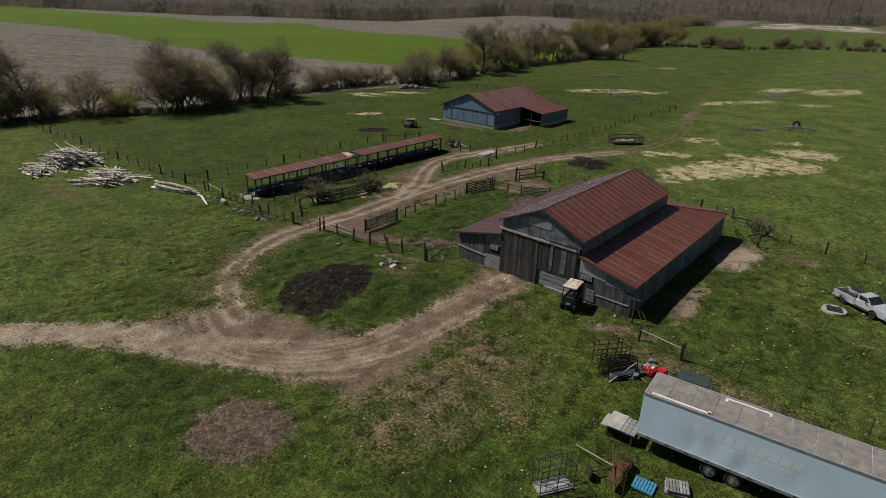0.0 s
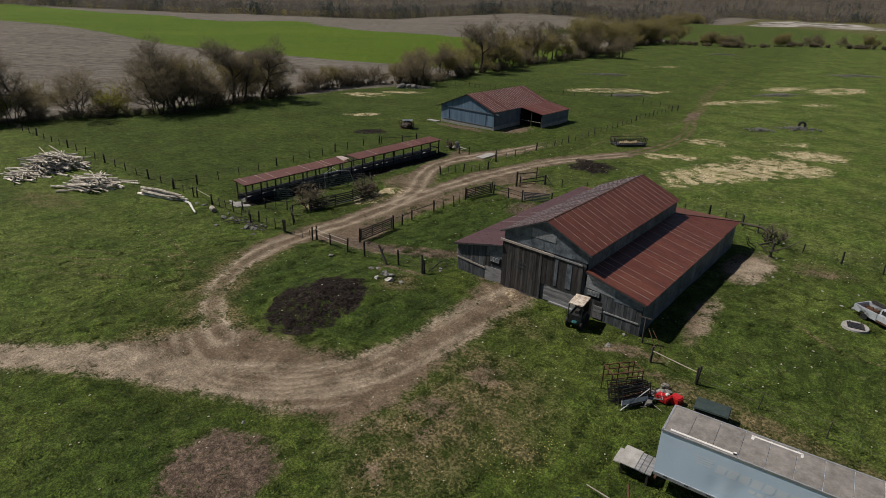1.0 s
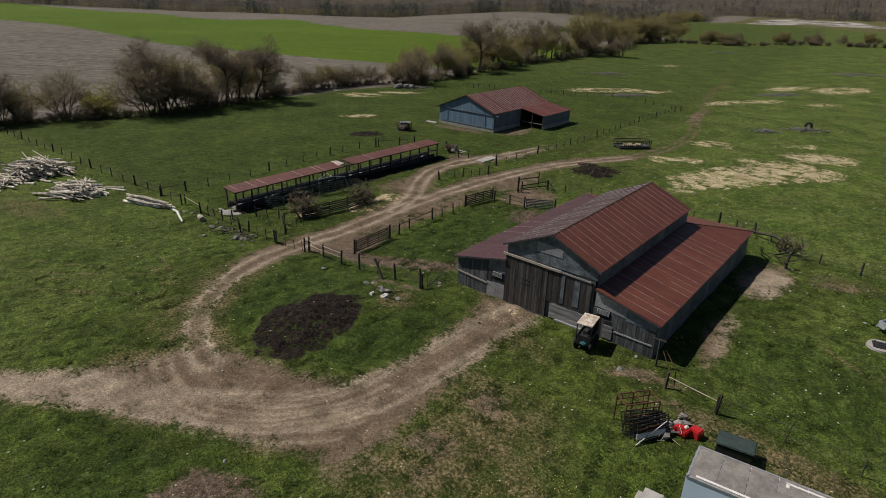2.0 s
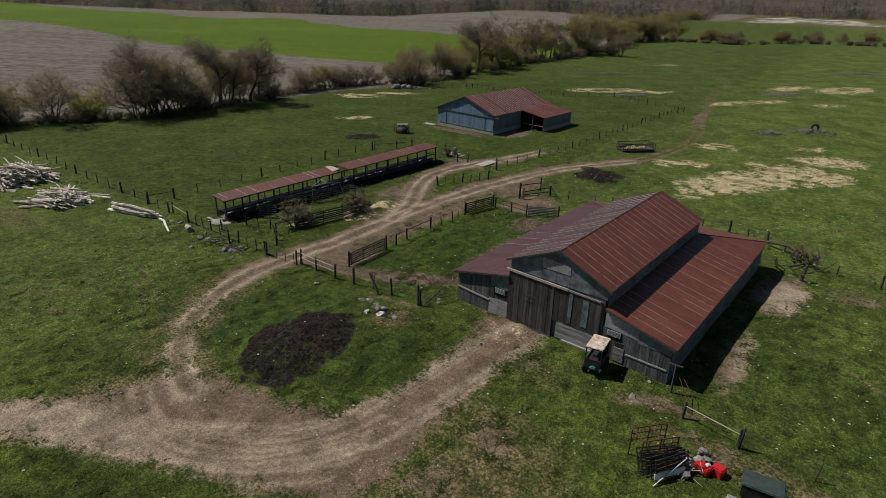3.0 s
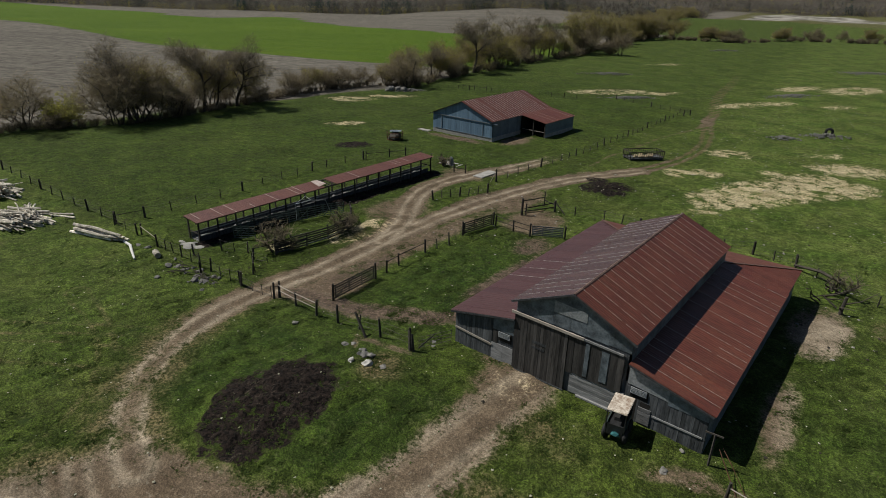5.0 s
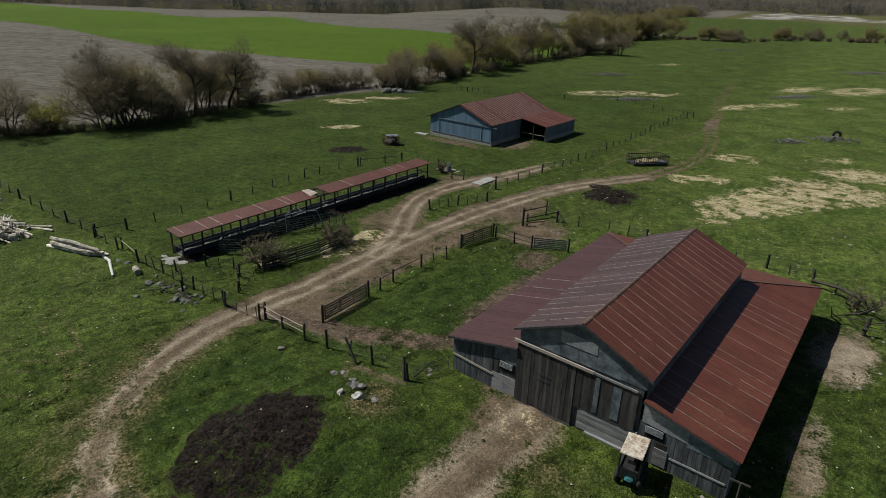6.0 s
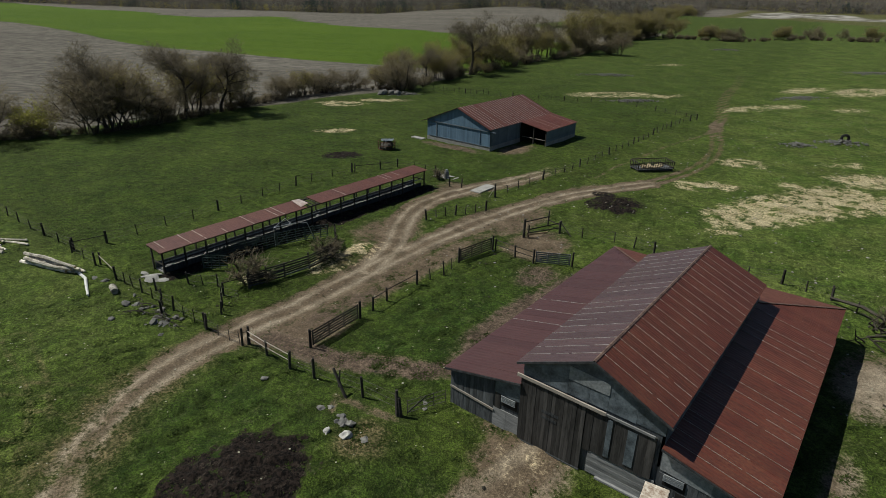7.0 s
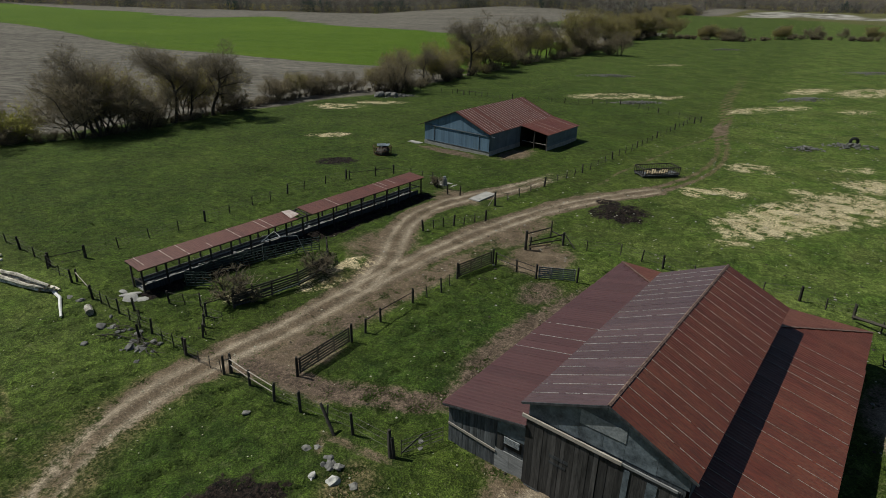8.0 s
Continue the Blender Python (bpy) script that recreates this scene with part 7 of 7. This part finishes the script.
    for k in range(10):
        bar(2.85 + k * 0.56, 3.32 + k * 0.56, 2.72, 3.26)
    for k in range(9):
        bar(4.5 + k * 0.4, 4.82 + k * 0.4, 2.34, 2.55)
    return T


trailer = build_trailer()
dock = thing("timber_steps", (-9.05, 30.1, 0.0), 184, "rough timber loading platform at the trailer's end", "platform")
for i in range(5):
    part("plank", bm_box(0.0 + i * 0.33, 0.3 + i * 0.33, -1.5, 0.1, 0.72 - 0.02 * (i % 2), 0.78), BOARD_PALE, dock)
part("sheet", bm_box(0.9, 1.9, -1.55, 0.15, 0.79, 0.82), CONCRETE, dock, "pale weathered plywood sheet")
part("step", bm_box(1.5, 2.2, -1.4, -0.1, 0.50, 0.56), CONCRETE, dock)
for x in (0.1, 1.6):
    for y in (-1.4, 0.0):
        part("leg", bm_box(x, x + 0.12, y - 0.06, y + 0.06, -0.1, 0.72), POST, dock)
part("bearer", bm_box(0.0, 1.75, -1.5, -1.4, 0.55, 0.70), POST, dock)

tank = thing("storage_bin", at(-8.2, 38.2), 8, "dark plastic storage bin in the long grass", "bin")
bm = bmesh.new(); box(bm, -1.0, 1.0, -0.65, 0.65, 0, 0.85); bmesh.ops.bevel(bm, geom=bm.edges[:], offset=0.08, segments=2, affect="EDGES"); part("body", bm, BLACK_STEEL, tank)
bm = bmesh.new(); box(bm, -1.06, 1.06, -0.7, 0.7, 0.86, 0.98); bmesh.ops.bevel(bm, geom=bm.edges[:], offset=0.05, segments=2, affect="EDGES"); part("lid", bm, GREEN_STEEL, tank)


# ------------------------------------------------------------ the pickup
def build_pickup():
    P = thing("pickup_truck", at(-0.55, 61.55), -34, "old silver pickup truck with a loaded rusty bed", "truck")
    silver = simple("oxidised_silver_paint", (0.34, 0.37, 0.40), (0.52, 0.55, 0.58), 2.0, 0.35, 0.2, 0.5)
    glass = simple("dark_window_glass", (0.012, 0.014, 0.016), (0.03, 0.033, 0.036), 1.0, 0.08, 0.0, 0.6)
    half = 0.86
    # body profile of bonnet and cab below the glass, with arches
    def slab(name, prof, w0, w1, mat, parent, label=""):
        bm = bmesh.new()
        a = [bm.verts.new((x, -w0 if z < 0.95 else -w1, z)) for x, z in prof]
        b = [bm.verts.new((x, w0 if z < 0.95 else w1, z)) for x, z in prof]
        bm.faces.new(a); bm.faces.new(b[::-1])
        for i in range(len(prof)):
            j = (i + 1) % len(prof)
            bm.faces.new((a[j], a[i], b[i], b[j]))
        bmesh.ops.bevel(bm, geom=[e for e in bm.edges if abs(e.verts[0].co.y - e.verts[1].co.y) < 0.01], offset=0.04, segments=2, affect="EDGES")
        bmesh.ops.triangulate(bm, faces=[f for f in bm.faces if len(f.verts) > 4])
        return part(name, bm, mat, parent, label)
    front = [(0.15, 0.45), (0.95, 0.45), (1.05, 0.75), (1.25, 0.9), (1.5, 0.9), (1.75, 0.75), (1.85, 0.45), (2.5, 0.45), (2.6, 0.6), (2.58, 0.95), (2.4, 1.04), (1.2, 1.12), (0.95, 1.14), (-0.45, 1.14), (-0.45, 0.45)]
    slab("body", front, half, half * 0.97, silver, P)
    cab = [(-0.45, 1.12), (1.0, 1.12), (0.45, 1.62), (0.3, 1.66), (-0.25, 1.66), (-0.42, 1.6)]
    slab("cab", cab, half * 0.92, half * 0.80, silver, P)
    for s in (-1, 1):
        bm = bmesh.new()
        f = [bm.verts.new(p) for p in ((-0.28, s * half * 0.805, 1.2), (0.75, s * half * 0.805, 1.2), (0.4, s * half * 0.805, 1.55), (-0.25, s * half * 0.805, 1.57))]
        bm.faces.new(f if s < 0 else f[::-1])
        r = bmesh.ops.extrude_face_region(bm, geom=bm.faces[:])
        for v in [v for v in r["geom"] if isinstance(v, bmesh.types.BMVert)]:
            v.co.y += s * 0.012
        part("window", bm, glass, P, "dark side window")
        bm = bmesh.new(); box(bm, 0.55, 0.68, s * 0.86 - 0.06, s * 0.86 + 0.12 * s + 0.02, 1.16, 1.3); part("mirror", bm, BLACK_STEEL, P)
        bm = bmesh.new(); box(bm, 2.55, 2.61, s * 0.62 - 0.16, s * 0.62 + 0.16, 0.72, 0.9); part("headlight", bm, TRIM, P)
        bm = bmesh.new(); box(bm, -0.4, 0.95, s * half - 0.01, s * half + 0.012, 0.45, 0.62); part("rust_sill", bm, IRON, P, "rusted sill")
        for x in (-1.55, 1.38):
            wheel(P, x, s * 0.74, 0.34, 0.34, 0.24, BLACK_STEEL)
        # bed side with its arch
        arch = [(-2.62, 0.55), (-2.05, 0.52), (-1.95, 0.75), (-1.75, 0.88), (-1.38, 0.88), (-1.18, 0.75), (-1.08, 0.48), (-0.5, 0.48), (-0.5, 1.12), (-2.62, 1.12)]
        bm = bmesh.new()
        a = [bm.verts.new((x, s * half, z)) for x, z in arch]
        b = [bm.verts.new((x, s * (half - 0.10), z)) for x, z in arch]
        bm.faces.new(a); bm.faces.new(b[::-1])
        for i in range(len(arch)):
            j = (i + 1) % len(arch)
            bm.faces.new((a[j], a[i], b[i], b[j]))
        bmesh.ops.triangulate(bm, faces=[f for f in bm.faces if len(f.verts) > 4])
        part("bed_side", bm, silver, P)
    bm = bmesh.new()
    f = [bm.verts.new(p) for p in ((1.0, -0.74, 1.155), (1.0, 0.74, 1.155), (0.47, 0.64, 1.615), (0.47, -0.64, 1.615))]
    bm.faces.new(f)
    r = bmesh.ops.extrude_face_region(bm, geom=bm.faces[:])
    for v in [v for v in r["geom"] if isinstance(v, bmesh.types.BMVert)]:
        v.co += Vector((0.02, 0, 0.015))
    part("windscreen", bm, glass, P, "dark windscreen")
    part("bed_floor", bm_box(-2.58, -0.5, -0.76, 0.76, 0.55, 0.64), IRON, P, "rusty bed floor")
    part("tailgate", bm_box(-2.66, -2.58, -0.84, 0.84, 0.62, 1.1), silver, P)
    part("bumper", bm_box(-2.8, -2.67, -0.85, 0.85, 0.45, 0.6), TRIM, P)
    part("bumper", bm_box(2.6, 2.7, -0.85, 0.85, 0.42, 0.6), TRIM, P)
    part("grille", bm_box(2.56, 2.6, -0.4, 0.4, 0.68, 0.92), BLACK_STEEL, P)
    # board racks on the bed
    part("side_rack", bm_box(-2.3, -0.55, 0.70, 0.76, 1.1, 1.42), BOARD_BROWN, P, "dark board side rack")
    return P


pickup = build_pickup()
load = thing("scrap_load", pickup.matrix_basis.translation + Vector((0, 0, 0.64)), -34, "rusty scrap heaped in the truck bed", "scrap")
for i in range(16):
    r = random.Random(i)
    bm = bmesh.new()
    lump(bm, (r.uniform(-2.3, -0.8), r.uniform(-0.5, 0.5), 0.12 + 0.1 * r.random()), r.uniform(0.12, 0.28), 1000 + i, 0.6, 0.6)
    part("scrap", bm, IRON, load)

well = thing("well_cover", at(-2.6, 59.35), 12, "round concrete well ring with a black grating", "well")
bm = bmesh.new(); rod(bm, (0, 0, -0.2), (0, 0, 0.16), 1.05, 1.0, 28); part("ring", bm, CONCRETE, well)
for i in range(4):
    part("slat", bm_box(-0.62, 0.62, -0.56 + i * 0.29, -0.31 + i * 0.29, 0.17, 0.22), BLACK_STEEL, well)
for x in (-0.45, 0.4):
    part("bar", bm_box(x, x + 0.1, -0.6, 0.62, 0.223, 0.27), POST, well)


# ------------------------------------------------------------ the cabbed machine at the barn
def build_loader():
    M = thing("skid_loader", at(-20.65, 43.5), 8, "dark green cabbed yard machine with a rusty white roof", "tractor")
    roof_mat = simple("rust_blotched_white_roof", (0.16, 0.085, 0.045), (0.78, 0.72, 0.62), 3.0, 0.7, 0, 0.4)
    bm = bmesh.new(); box(bm, -0.62, 0.62, -0.95, 1.0, 2.18, 2.28)
    bmesh.ops.bevel(bm, geom=bm.edges[:], offset=0.03, segments=2, affect="EDGES")
    part("roof", bm, roof_mat, M, "rust-blotched white roof")
    for x in (-0.56, 0.56):
        for y in (-0.88, 0.92):
            bm = bmesh.new(); beam(bm, (x, y, 0.9), (x, y * 0.98, 2.18), 0.07, 0.07); part("pillar", bm, BLACK_STEEL, M)
        part("side_panel", bm_box(x - 0.03, x + 0.03, -0.85, 0.9, 0.45, 1.15), GREEN_STEEL, M)
        for y in (-0.55, 0.6):
            bm = bmesh.new(); torus(bm, (0, 0, 0), (1, 0, 0), 0.32, 0.13, 18, 8); w = part("wheel", bm, RUBBER, M); w.matrix_basis = Matrix.Translation((x * 1.12, y, 0.42))
    part("body", bm_box(-0.52, 0.52, -0.8, 0.95, 0.35, 1.0), BLACK_STEEL, M)
    part("rear_panel", bm_box(-0.55, 0.55, 0.88, 0.93, 0.5, 2.15), DARK, M)
    part("dashboard", bm_box(-0.5, 0.5, -0.9, -0.8, 0.5, 1.25), BLACK_STEEL, M)
    bm = bmesh.new(); lump(bm, (0.1, -1.0, 0.7), 0.28, 40, 0.6, 0.4); part("headgear", bm, simple("teal_plastic", (0.02, 0.09, 0.10), (0.05, 0.16, 0.17), 3.0, 0.5), M, "teal plastic part")
    part("seat", bm_box(-0.25, 0.25, -0.1, 0.4, 1.0, 1.25), RUBBER, M)
    return M


build_loader()


# ------------------------------------------------------------ scrap and implements near the trailer
def frame_cage(place, turn, sx, sy, h, mat, label, name, r=0.03, bars=2, floor=None, rails=(0.15, 0.6)):
    C = thing(name, place, turn, label, "stock crate")
    for x in (-sx / 2, sx / 2):
        for y in (-sy / 2, 0, sy / 2):
            bm = bmesh.new(); rod(bm, (x, y, 0), (x, y, h), r, r, 6); part("upright", bm, mat, C)
        for f in (*rails, 1.0):
            bm = bmesh.new(); rod(bm, (x, -sy / 2, h * f), (x, sy / 2, h * f), r, r, 6); part("rail", bm, mat, C)
    for y in (-sy / 2, 0, sy / 2):
        bm = bmesh.new(); rod(bm, (-sx / 2, y, h), (sx / 2, y, h), r, r, 6); part("crossbar", bm, mat, C)
    for k in range(bars):
        y = -sy / 2 + sy * (k + 0.5) / bars
        for x in (-sx / 2, sx / 2):
            bm = bmesh.new(); rod(bm, (x, y, h * rails[0]), (x, y, h), r * 0.7, r * 0.7, 5); part("bar", bm, mat, C)
    if floor:
        for k in range(4):
            part("floorboard", bm_box(-sx / 2 + sx * k / 4, -sx / 2 + sx * (k + 0.94) / 4, -sy / 2, sy / 2, 0.06, 0.12), floor, C)
    return C


frame_cage(at(-11.1, 23.9), -32, 1.0, 2.1, 1.75, GREEN_STEEL, "green tubular cattle crush with a plank floor", "cattle_crush", 0.032, 3, BOARD_PALE)
frame_cage(at(-14.0, 37.3), -38, 1.2, 2.3, 1.9, IRON, "rusty iron stock rack standing on the grass", "stock_rack", 0.045, 3, None, (0.55, 0.8))
gates = thing("steel_gates", at(-13.1, 36.4), -38, "stack of black steel gates leaning on a rack", "gates")
for i in range(5):
    g = part("gate_leaf", bm_box(0, 0.04, -1.2, 1.2, 0, 0.07), BLACK_STEEL, gates)
    g.matrix_basis = pose(0.16 * i - 0.2, 0.12 * i, 0.0, 0, -34 + 5 * i, 4 * i - 6)
    for k in range(1, 6):
        part("rail", bm_box(0, 0.05, -1.2, 1.2, 0.26 * k, 0.26 * k + 0.07), (BLACK_STEEL, IRON, BLACK_STEEL)[(i + k) % 3], g)
    for y in (-1.2, -0.4, 0.5, 1.15):
        part("stile", bm_box(0.0, 0.06, y, y + 0.05, 0, 1.4), BLACK_STEEL, g)
g = part("board", bm_box(0, 0.04, -1.1, 1.0, 0.3, 0.62), WHITE_PAINT, gates, "weathered white board")
g.matrix_basis = pose(0.62, 0.3, 0.0, 0, -18, 6)
bm = bmesh.new(); beam(bm, (0.9, -1.0, 0.1), (0.2, 1.4, 1.0), 0.05, 0.05); part("pole", bm, TRIM, gates, "dull metal pole")
rng = random.Random(66)
junk = thing("scrap_heap", at(-11.9, 38.4), 10, "heap of rusty wire, tin and broken machinery", "scrap")
for i in range(26):
    a = rng.uniform(0, 6.28)
    p = Vector((rng.gauss(0, 0.8), rng.gauss(0, 0.6), rng.uniform(0.05, 0.5)))
    q = p + Vector((cos(a), sin(a), rng.uniform(-0.1, 0.35))) * rng.uniform(0.4, 1.5)
    bm = bmesh.new(); rod(bm, p, q, rng.uniform(0.015, 0.05), 0.015, 5)
    part("bar", bm, rng.choice((IRON, BLACK_STEEL, TRIM, RAIL_WOOD)), junk)
for i in range(14):
    bm = bmesh.new(); lump(bm, (rng.gauss(0, 0.8), rng.gauss(0, 0.6), 0.2), rng.uniform(0.15, 0.4), 1100 + i, 0.6, 0.7)
    part("scrap", bm, rng.choice((IRON, STONE_DARK, BLACK_STEEL, STONE)), junk)
red_mat = simple("bright_red_paint", (0.34, 0.012, 0.014), (0.52, 0.022, 0.022), 4.0, 0.4, 0, 0.5)
mower = thing("red_mower_deck", at(-10.95, 38.25), -12, "bright red broken mower hood on the scrap heap", "mower")
for x0, x1, y0, y1, z0, z1 in ((-0.75, 0.15, -0.5, 0.05, 0.25, 0.5), (0.05, 0.75, -0.05, 0.6, 0.2, 0.62), (-0.35, 0.25, -0.3, 0.0, 0.5, 0.66)):
    bm = bmesh.new(); box(bm, x0, x1, y0, y1, z0 - 0.22, z1); bmesh.ops.bevel(bm, geom=bm.edges[:], offset=0.07, segments=2, affect="EDGES"); part("hood", bm, red_mat, mower)
bm = bmesh.new(); rod(bm, (-0.1, -0.2, 0.6), (0.0, -0.15, 0.75), 0.13, 0.1, 10); part("cap", bm, WHITE_PAINT, mower)

cart = thing("hay_rake", at(-9.0, 26.6), 0, "rusty two-wheeled hay rake with a long drawbar", "implement")
for x, y in ((0.55, 1.6), (-0.9, -0.6)):
    bm = bmesh.new(); torus(bm, (0, 0, 0), (0.8, 0.6, 0), 0.32, 0.1, 18, 7); w = part("wheel", bm, RUBBER, cart); w.matrix_basis = Matrix.Translation((x, y, 0.4))
    bm = bmesh.new(); rod(bm, Vector((0.8, 0.6, 0)) * -0.08, Vector((0.8, 0.6, 0)) * 0.08, 0.22, 0.22, 12); part("rim", bm, IRON, w)
bm = bmesh.new(); rod(bm, (0.55, 1.6, 0.42), (-0.9, -0.6, 0.42), 0.05, 0.05, 7); part("axle", bm, IRON, cart)
bm = bmesh.new(); rod(bm, (-0.1, 0.6, 0.55), (-2.6, 0.9, 0.45), 0.05, 0.035, 6); part("drawbar", bm, RAIL_WOOD, cart)
bm = bmesh.new(); rod(bm, (-0.6, 1.6, 1.2), (0.9, -1.4, 0.7), 0.06, 0.06, 6); part("boom", bm, IRON, cart)
for i in range(9):
    y = 1.3 - i * 0.28
    bm = bmesh.new(); path_rod(bm, [(0.1 + i * 0.1, y, 1.0), (0.55 + i * 0.08, y + 0.1, 0.8), (0.6 + i * 0.08, y, 0.3), (0.35 + i * 0.08, y, 0.05)], [0.03, 0.03, 0.025, 0.02], 5)
    part("tine", bm, IRON, cart)
part("frame", bm_box(0.15, 0.7, -0.9, 1.1, 0.75, 0.82), IRON, cart)


def pallet(x, y, turn, mat, label, z=0.0):
    P = thing("pallet", at(x, y, z), turn, label, "pallet", "pallets")
    for k in range(7):
        part("board", bm_box(-0.6 + k * 0.175, -0.47 + k * 0.175, -0.5, 0.5, 0.10, 0.125), mat, P)
    for yy in (-0.5, -0.05, 0.4):
        part("bearer", bm_box(-0.6, 0.6, yy, yy + 0.1, 0.0, 0.098), mat, P)


pallet(-5.7, 28.3, 24, BOARD_PALE, "silvery weathered timber pallet on the grass", 0.25)
pallet(-5.75, 28.25, 20, BOARD_PALE, "silvery weathered timber pallet under another", 0.05)
pallet(-7.2, 27.3, 5, simple("bright_blue_pallet_paint", (0.03, 0.16, 0.27), (0.06, 0.25, 0.38), 3.0, 0.7), "bright blue painted timber pallet on the grass", 0.08)

# ------------------------------------------------------------ grass, leaves and litter, uncounted
def grass_material():
    m, nt, b = shader("grass_blades", 0.8, 0, 0.2)
    v = coords(nt)
    isl = nt.nodes.new("ShaderNodeNewGeometry").outputs["Random Per Island"]
    wide = noise_fac(nt, v, 0.25, 4, 0.6, 0.35, 0.65)
    c = mix(nt, isl, (0.026, 0.048, 0.008), (0.086, 0.112, 0.026))
    c = mix(nt, maths(nt, "MULTIPLY", wide, 0.4), c, (0.062, 0.095, 0.019))
    nt.links.new(c, b.inputs["Base Color"])
    see_through(nt, b)
    return m


def scatter_mask(x, y):
    """1 where grass grows."""
    d = np.minimum.reduce([along(LOOP_ROAD, x, y) - 1.4, along(YARD_TRACK, x, y) - 1.8, along(FAR_TRACK, x, y) - 1.2])
    keep = np.minimum(np.clip(d / 1.5 + 0.3, 0, 1), 1 - inside(YARD, x, y, 2.4))
    for cx, cy, sx, sy, a in ((-39.9, 32.6, 2.7, 4.4, -25), (-28.1, 15.2, 2.3, 2.0, 35), (-43.6, 92.4, 3.2, 3.4, -30), (-39.5, 62, 3.2, 9, 0), (-12.8, 66.5, 2.3, 5, 0), (-50, 45, 3.5, 4, 0), (-44.5, 73.5, 3.5, 4.5, 0)):
        keep = np.minimum(keep, 1 - blob(x, y, cx, cy, sx, sy, a))
    built = ((x > -35.0) & (x < -15.8) & (y > 45.1) & (y < 71.5)) | ((x > -87.6) & (x < -67.2) & (y > 105.7) & (y < 128)) | ((x > -70.3) & (x < -67.6) & (y > 42.6) & (y < 82.2))
    return np.where(built, 0, keep)


def grass(name, label, n, x0, x1, y0, y1, size, seed, material, far=80):
    rng = np.random.default_rng(seed)
    x, y = rng.uniform(x0, x1, n), rng.uniform(y0, y1, n)
    clump = np.sin(x * 1.9 + np.sin(y * 1.3) * 2) * np.sin(y * 2.1 + np.sin(x * 1.7) * 2) + 0.6 * np.sin(x * 0.55 + 2 * np.sin(y * 0.4)) * np.sin(y * 0.6 + np.sin(x * 0.5))
    keep = rng.random(n) < scatter_mask(x, y) * np.clip(0.6 + 0.4 * clump, 0.1, 1) * np.clip(1.35 - np.hypot(x + 28, y - 42) / far, 0, 1)
    x, y, clump = x[keep], y[keep], clump[keep]
    n = len(x)
    z = gz(x, y) - 0.03
    s = size * rng.uniform(0.5, 1.3, n) * (1 + 0.35 * np.clip(clump, -0.5, 1.2))
    base = np.stack((x, y, z), 1)
    tris = 2
    V = np.zeros((n, tris, 3, 3))
    for k in range(tris):
        a = rng.uniform(0, 2 * pi, n)
        w = np.stack((np.cos(a), np.sin(a), 0 * a), 1) * (s * 0.42)[:, None]
        q = rng.uniform(0, 2 * pi, n)
        lean = np.stack((np.cos(q) * 0.9, np.sin(q) * 0.9, rng.uniform(0.25, 0.6, n)), 1) * s[:, None]
        V[:, k, 0], V[:, k, 1], V[:, k, 2] = base - w, base + w, base + lean
    V = V.reshape(-1, 3)
    F = np.arange(len(V)).reshape(-1, 3)
    me = bpy.data.meshes.new(name)
    me.vertices.add(len(V))
    me.vertices.foreach_set("co", V.astype(np.float32).ravel())
    me.loops.add(len(V))
    me.loops.foreach_set("vertex_index", F.ravel().astype(np.int32))
    me.polygons.add(len(F))
    me.polygons.foreach_set("loop_start", (np.arange(len(F)) * 3).astype(np.int32))
    me.update()
    me.materials.append(material)
    tagged(new(name, me), label, "grass", kind="stuff")


GRASS = grass_material()
grass("grass", "short tufted green pasture grass", 520000, -75, 8, 9, 75, 0.105, 1, GRASS, 38)
grass("grass", "tufted pasture grass of the further fields", 360000, -140, 40, 5, 170, 0.15, 2, GRASS, 90)


def flecks(name, label, material, n, x0, x1, y0, y1, lo, hi, seed):
    """Small stones, dry dung and pale litter."""
    rng = random.Random(seed)
    bm = bmesh.new()
    for i in range(n):
        x, y = rng.uniform(x0, x1), rng.uniform(y0, y1)
        if -35.2 < x < -15.6 and 45 < y < 71.6 or -87.6 < x < -67 and y > 105:
            continue
        p = at(x, y, 0.05)
        s = rng.uniform(lo, hi)
        vs = [bm.verts.new(p + Vector((cos(k * 1.2566 + s * 50) * s * rng.uniform(0.6, 1.2), sin(k * 1.2566 + s * 50) * s * rng.uniform(0.6, 1.2), 0))) for k in range(5)]
        t = bm.verts.new(p + Vector((0, 0, s * 0.5)))
        for k in range(5):
            bm.faces.new((vs[k], vs[(k + 1) % 5], t))
    ob = part(name, bm, material)
    tagged(ob, label, "litter", kind="stuff")


flecks("litter", "pale stones and dry stalks strewn in the grass", simple("pale_litter", (0.26, 0.25, 0.17), (0.48, 0.46, 0.36), 3.0), 1100, -72, 8, 10, 100, 0.03, 0.10, 1)
flecks("litter", "pale stones strewn over the far pasture", STONE, 900, -60, 30, 60, 200, 0.06, 0.20, 2)
flecks("dung", "dark dung pats strewn in the pasture", simple("dry_dung", (0.02, 0.017, 0.012), (0.05, 0.042, 0.03), 3.0), 600, -132, -5, 40, 160, 0.06, 0.17, 3)
flecks("dandelions", "yellow dandelions and dry stalks on worn turf", simple("dandelion_yellow", (0.26, 0.22, 0.07), (0.42, 0.36, 0.13), 3.0), 230, -18.4, -14.0, 24.8, 30.0, 0.02, 0.05, 4)
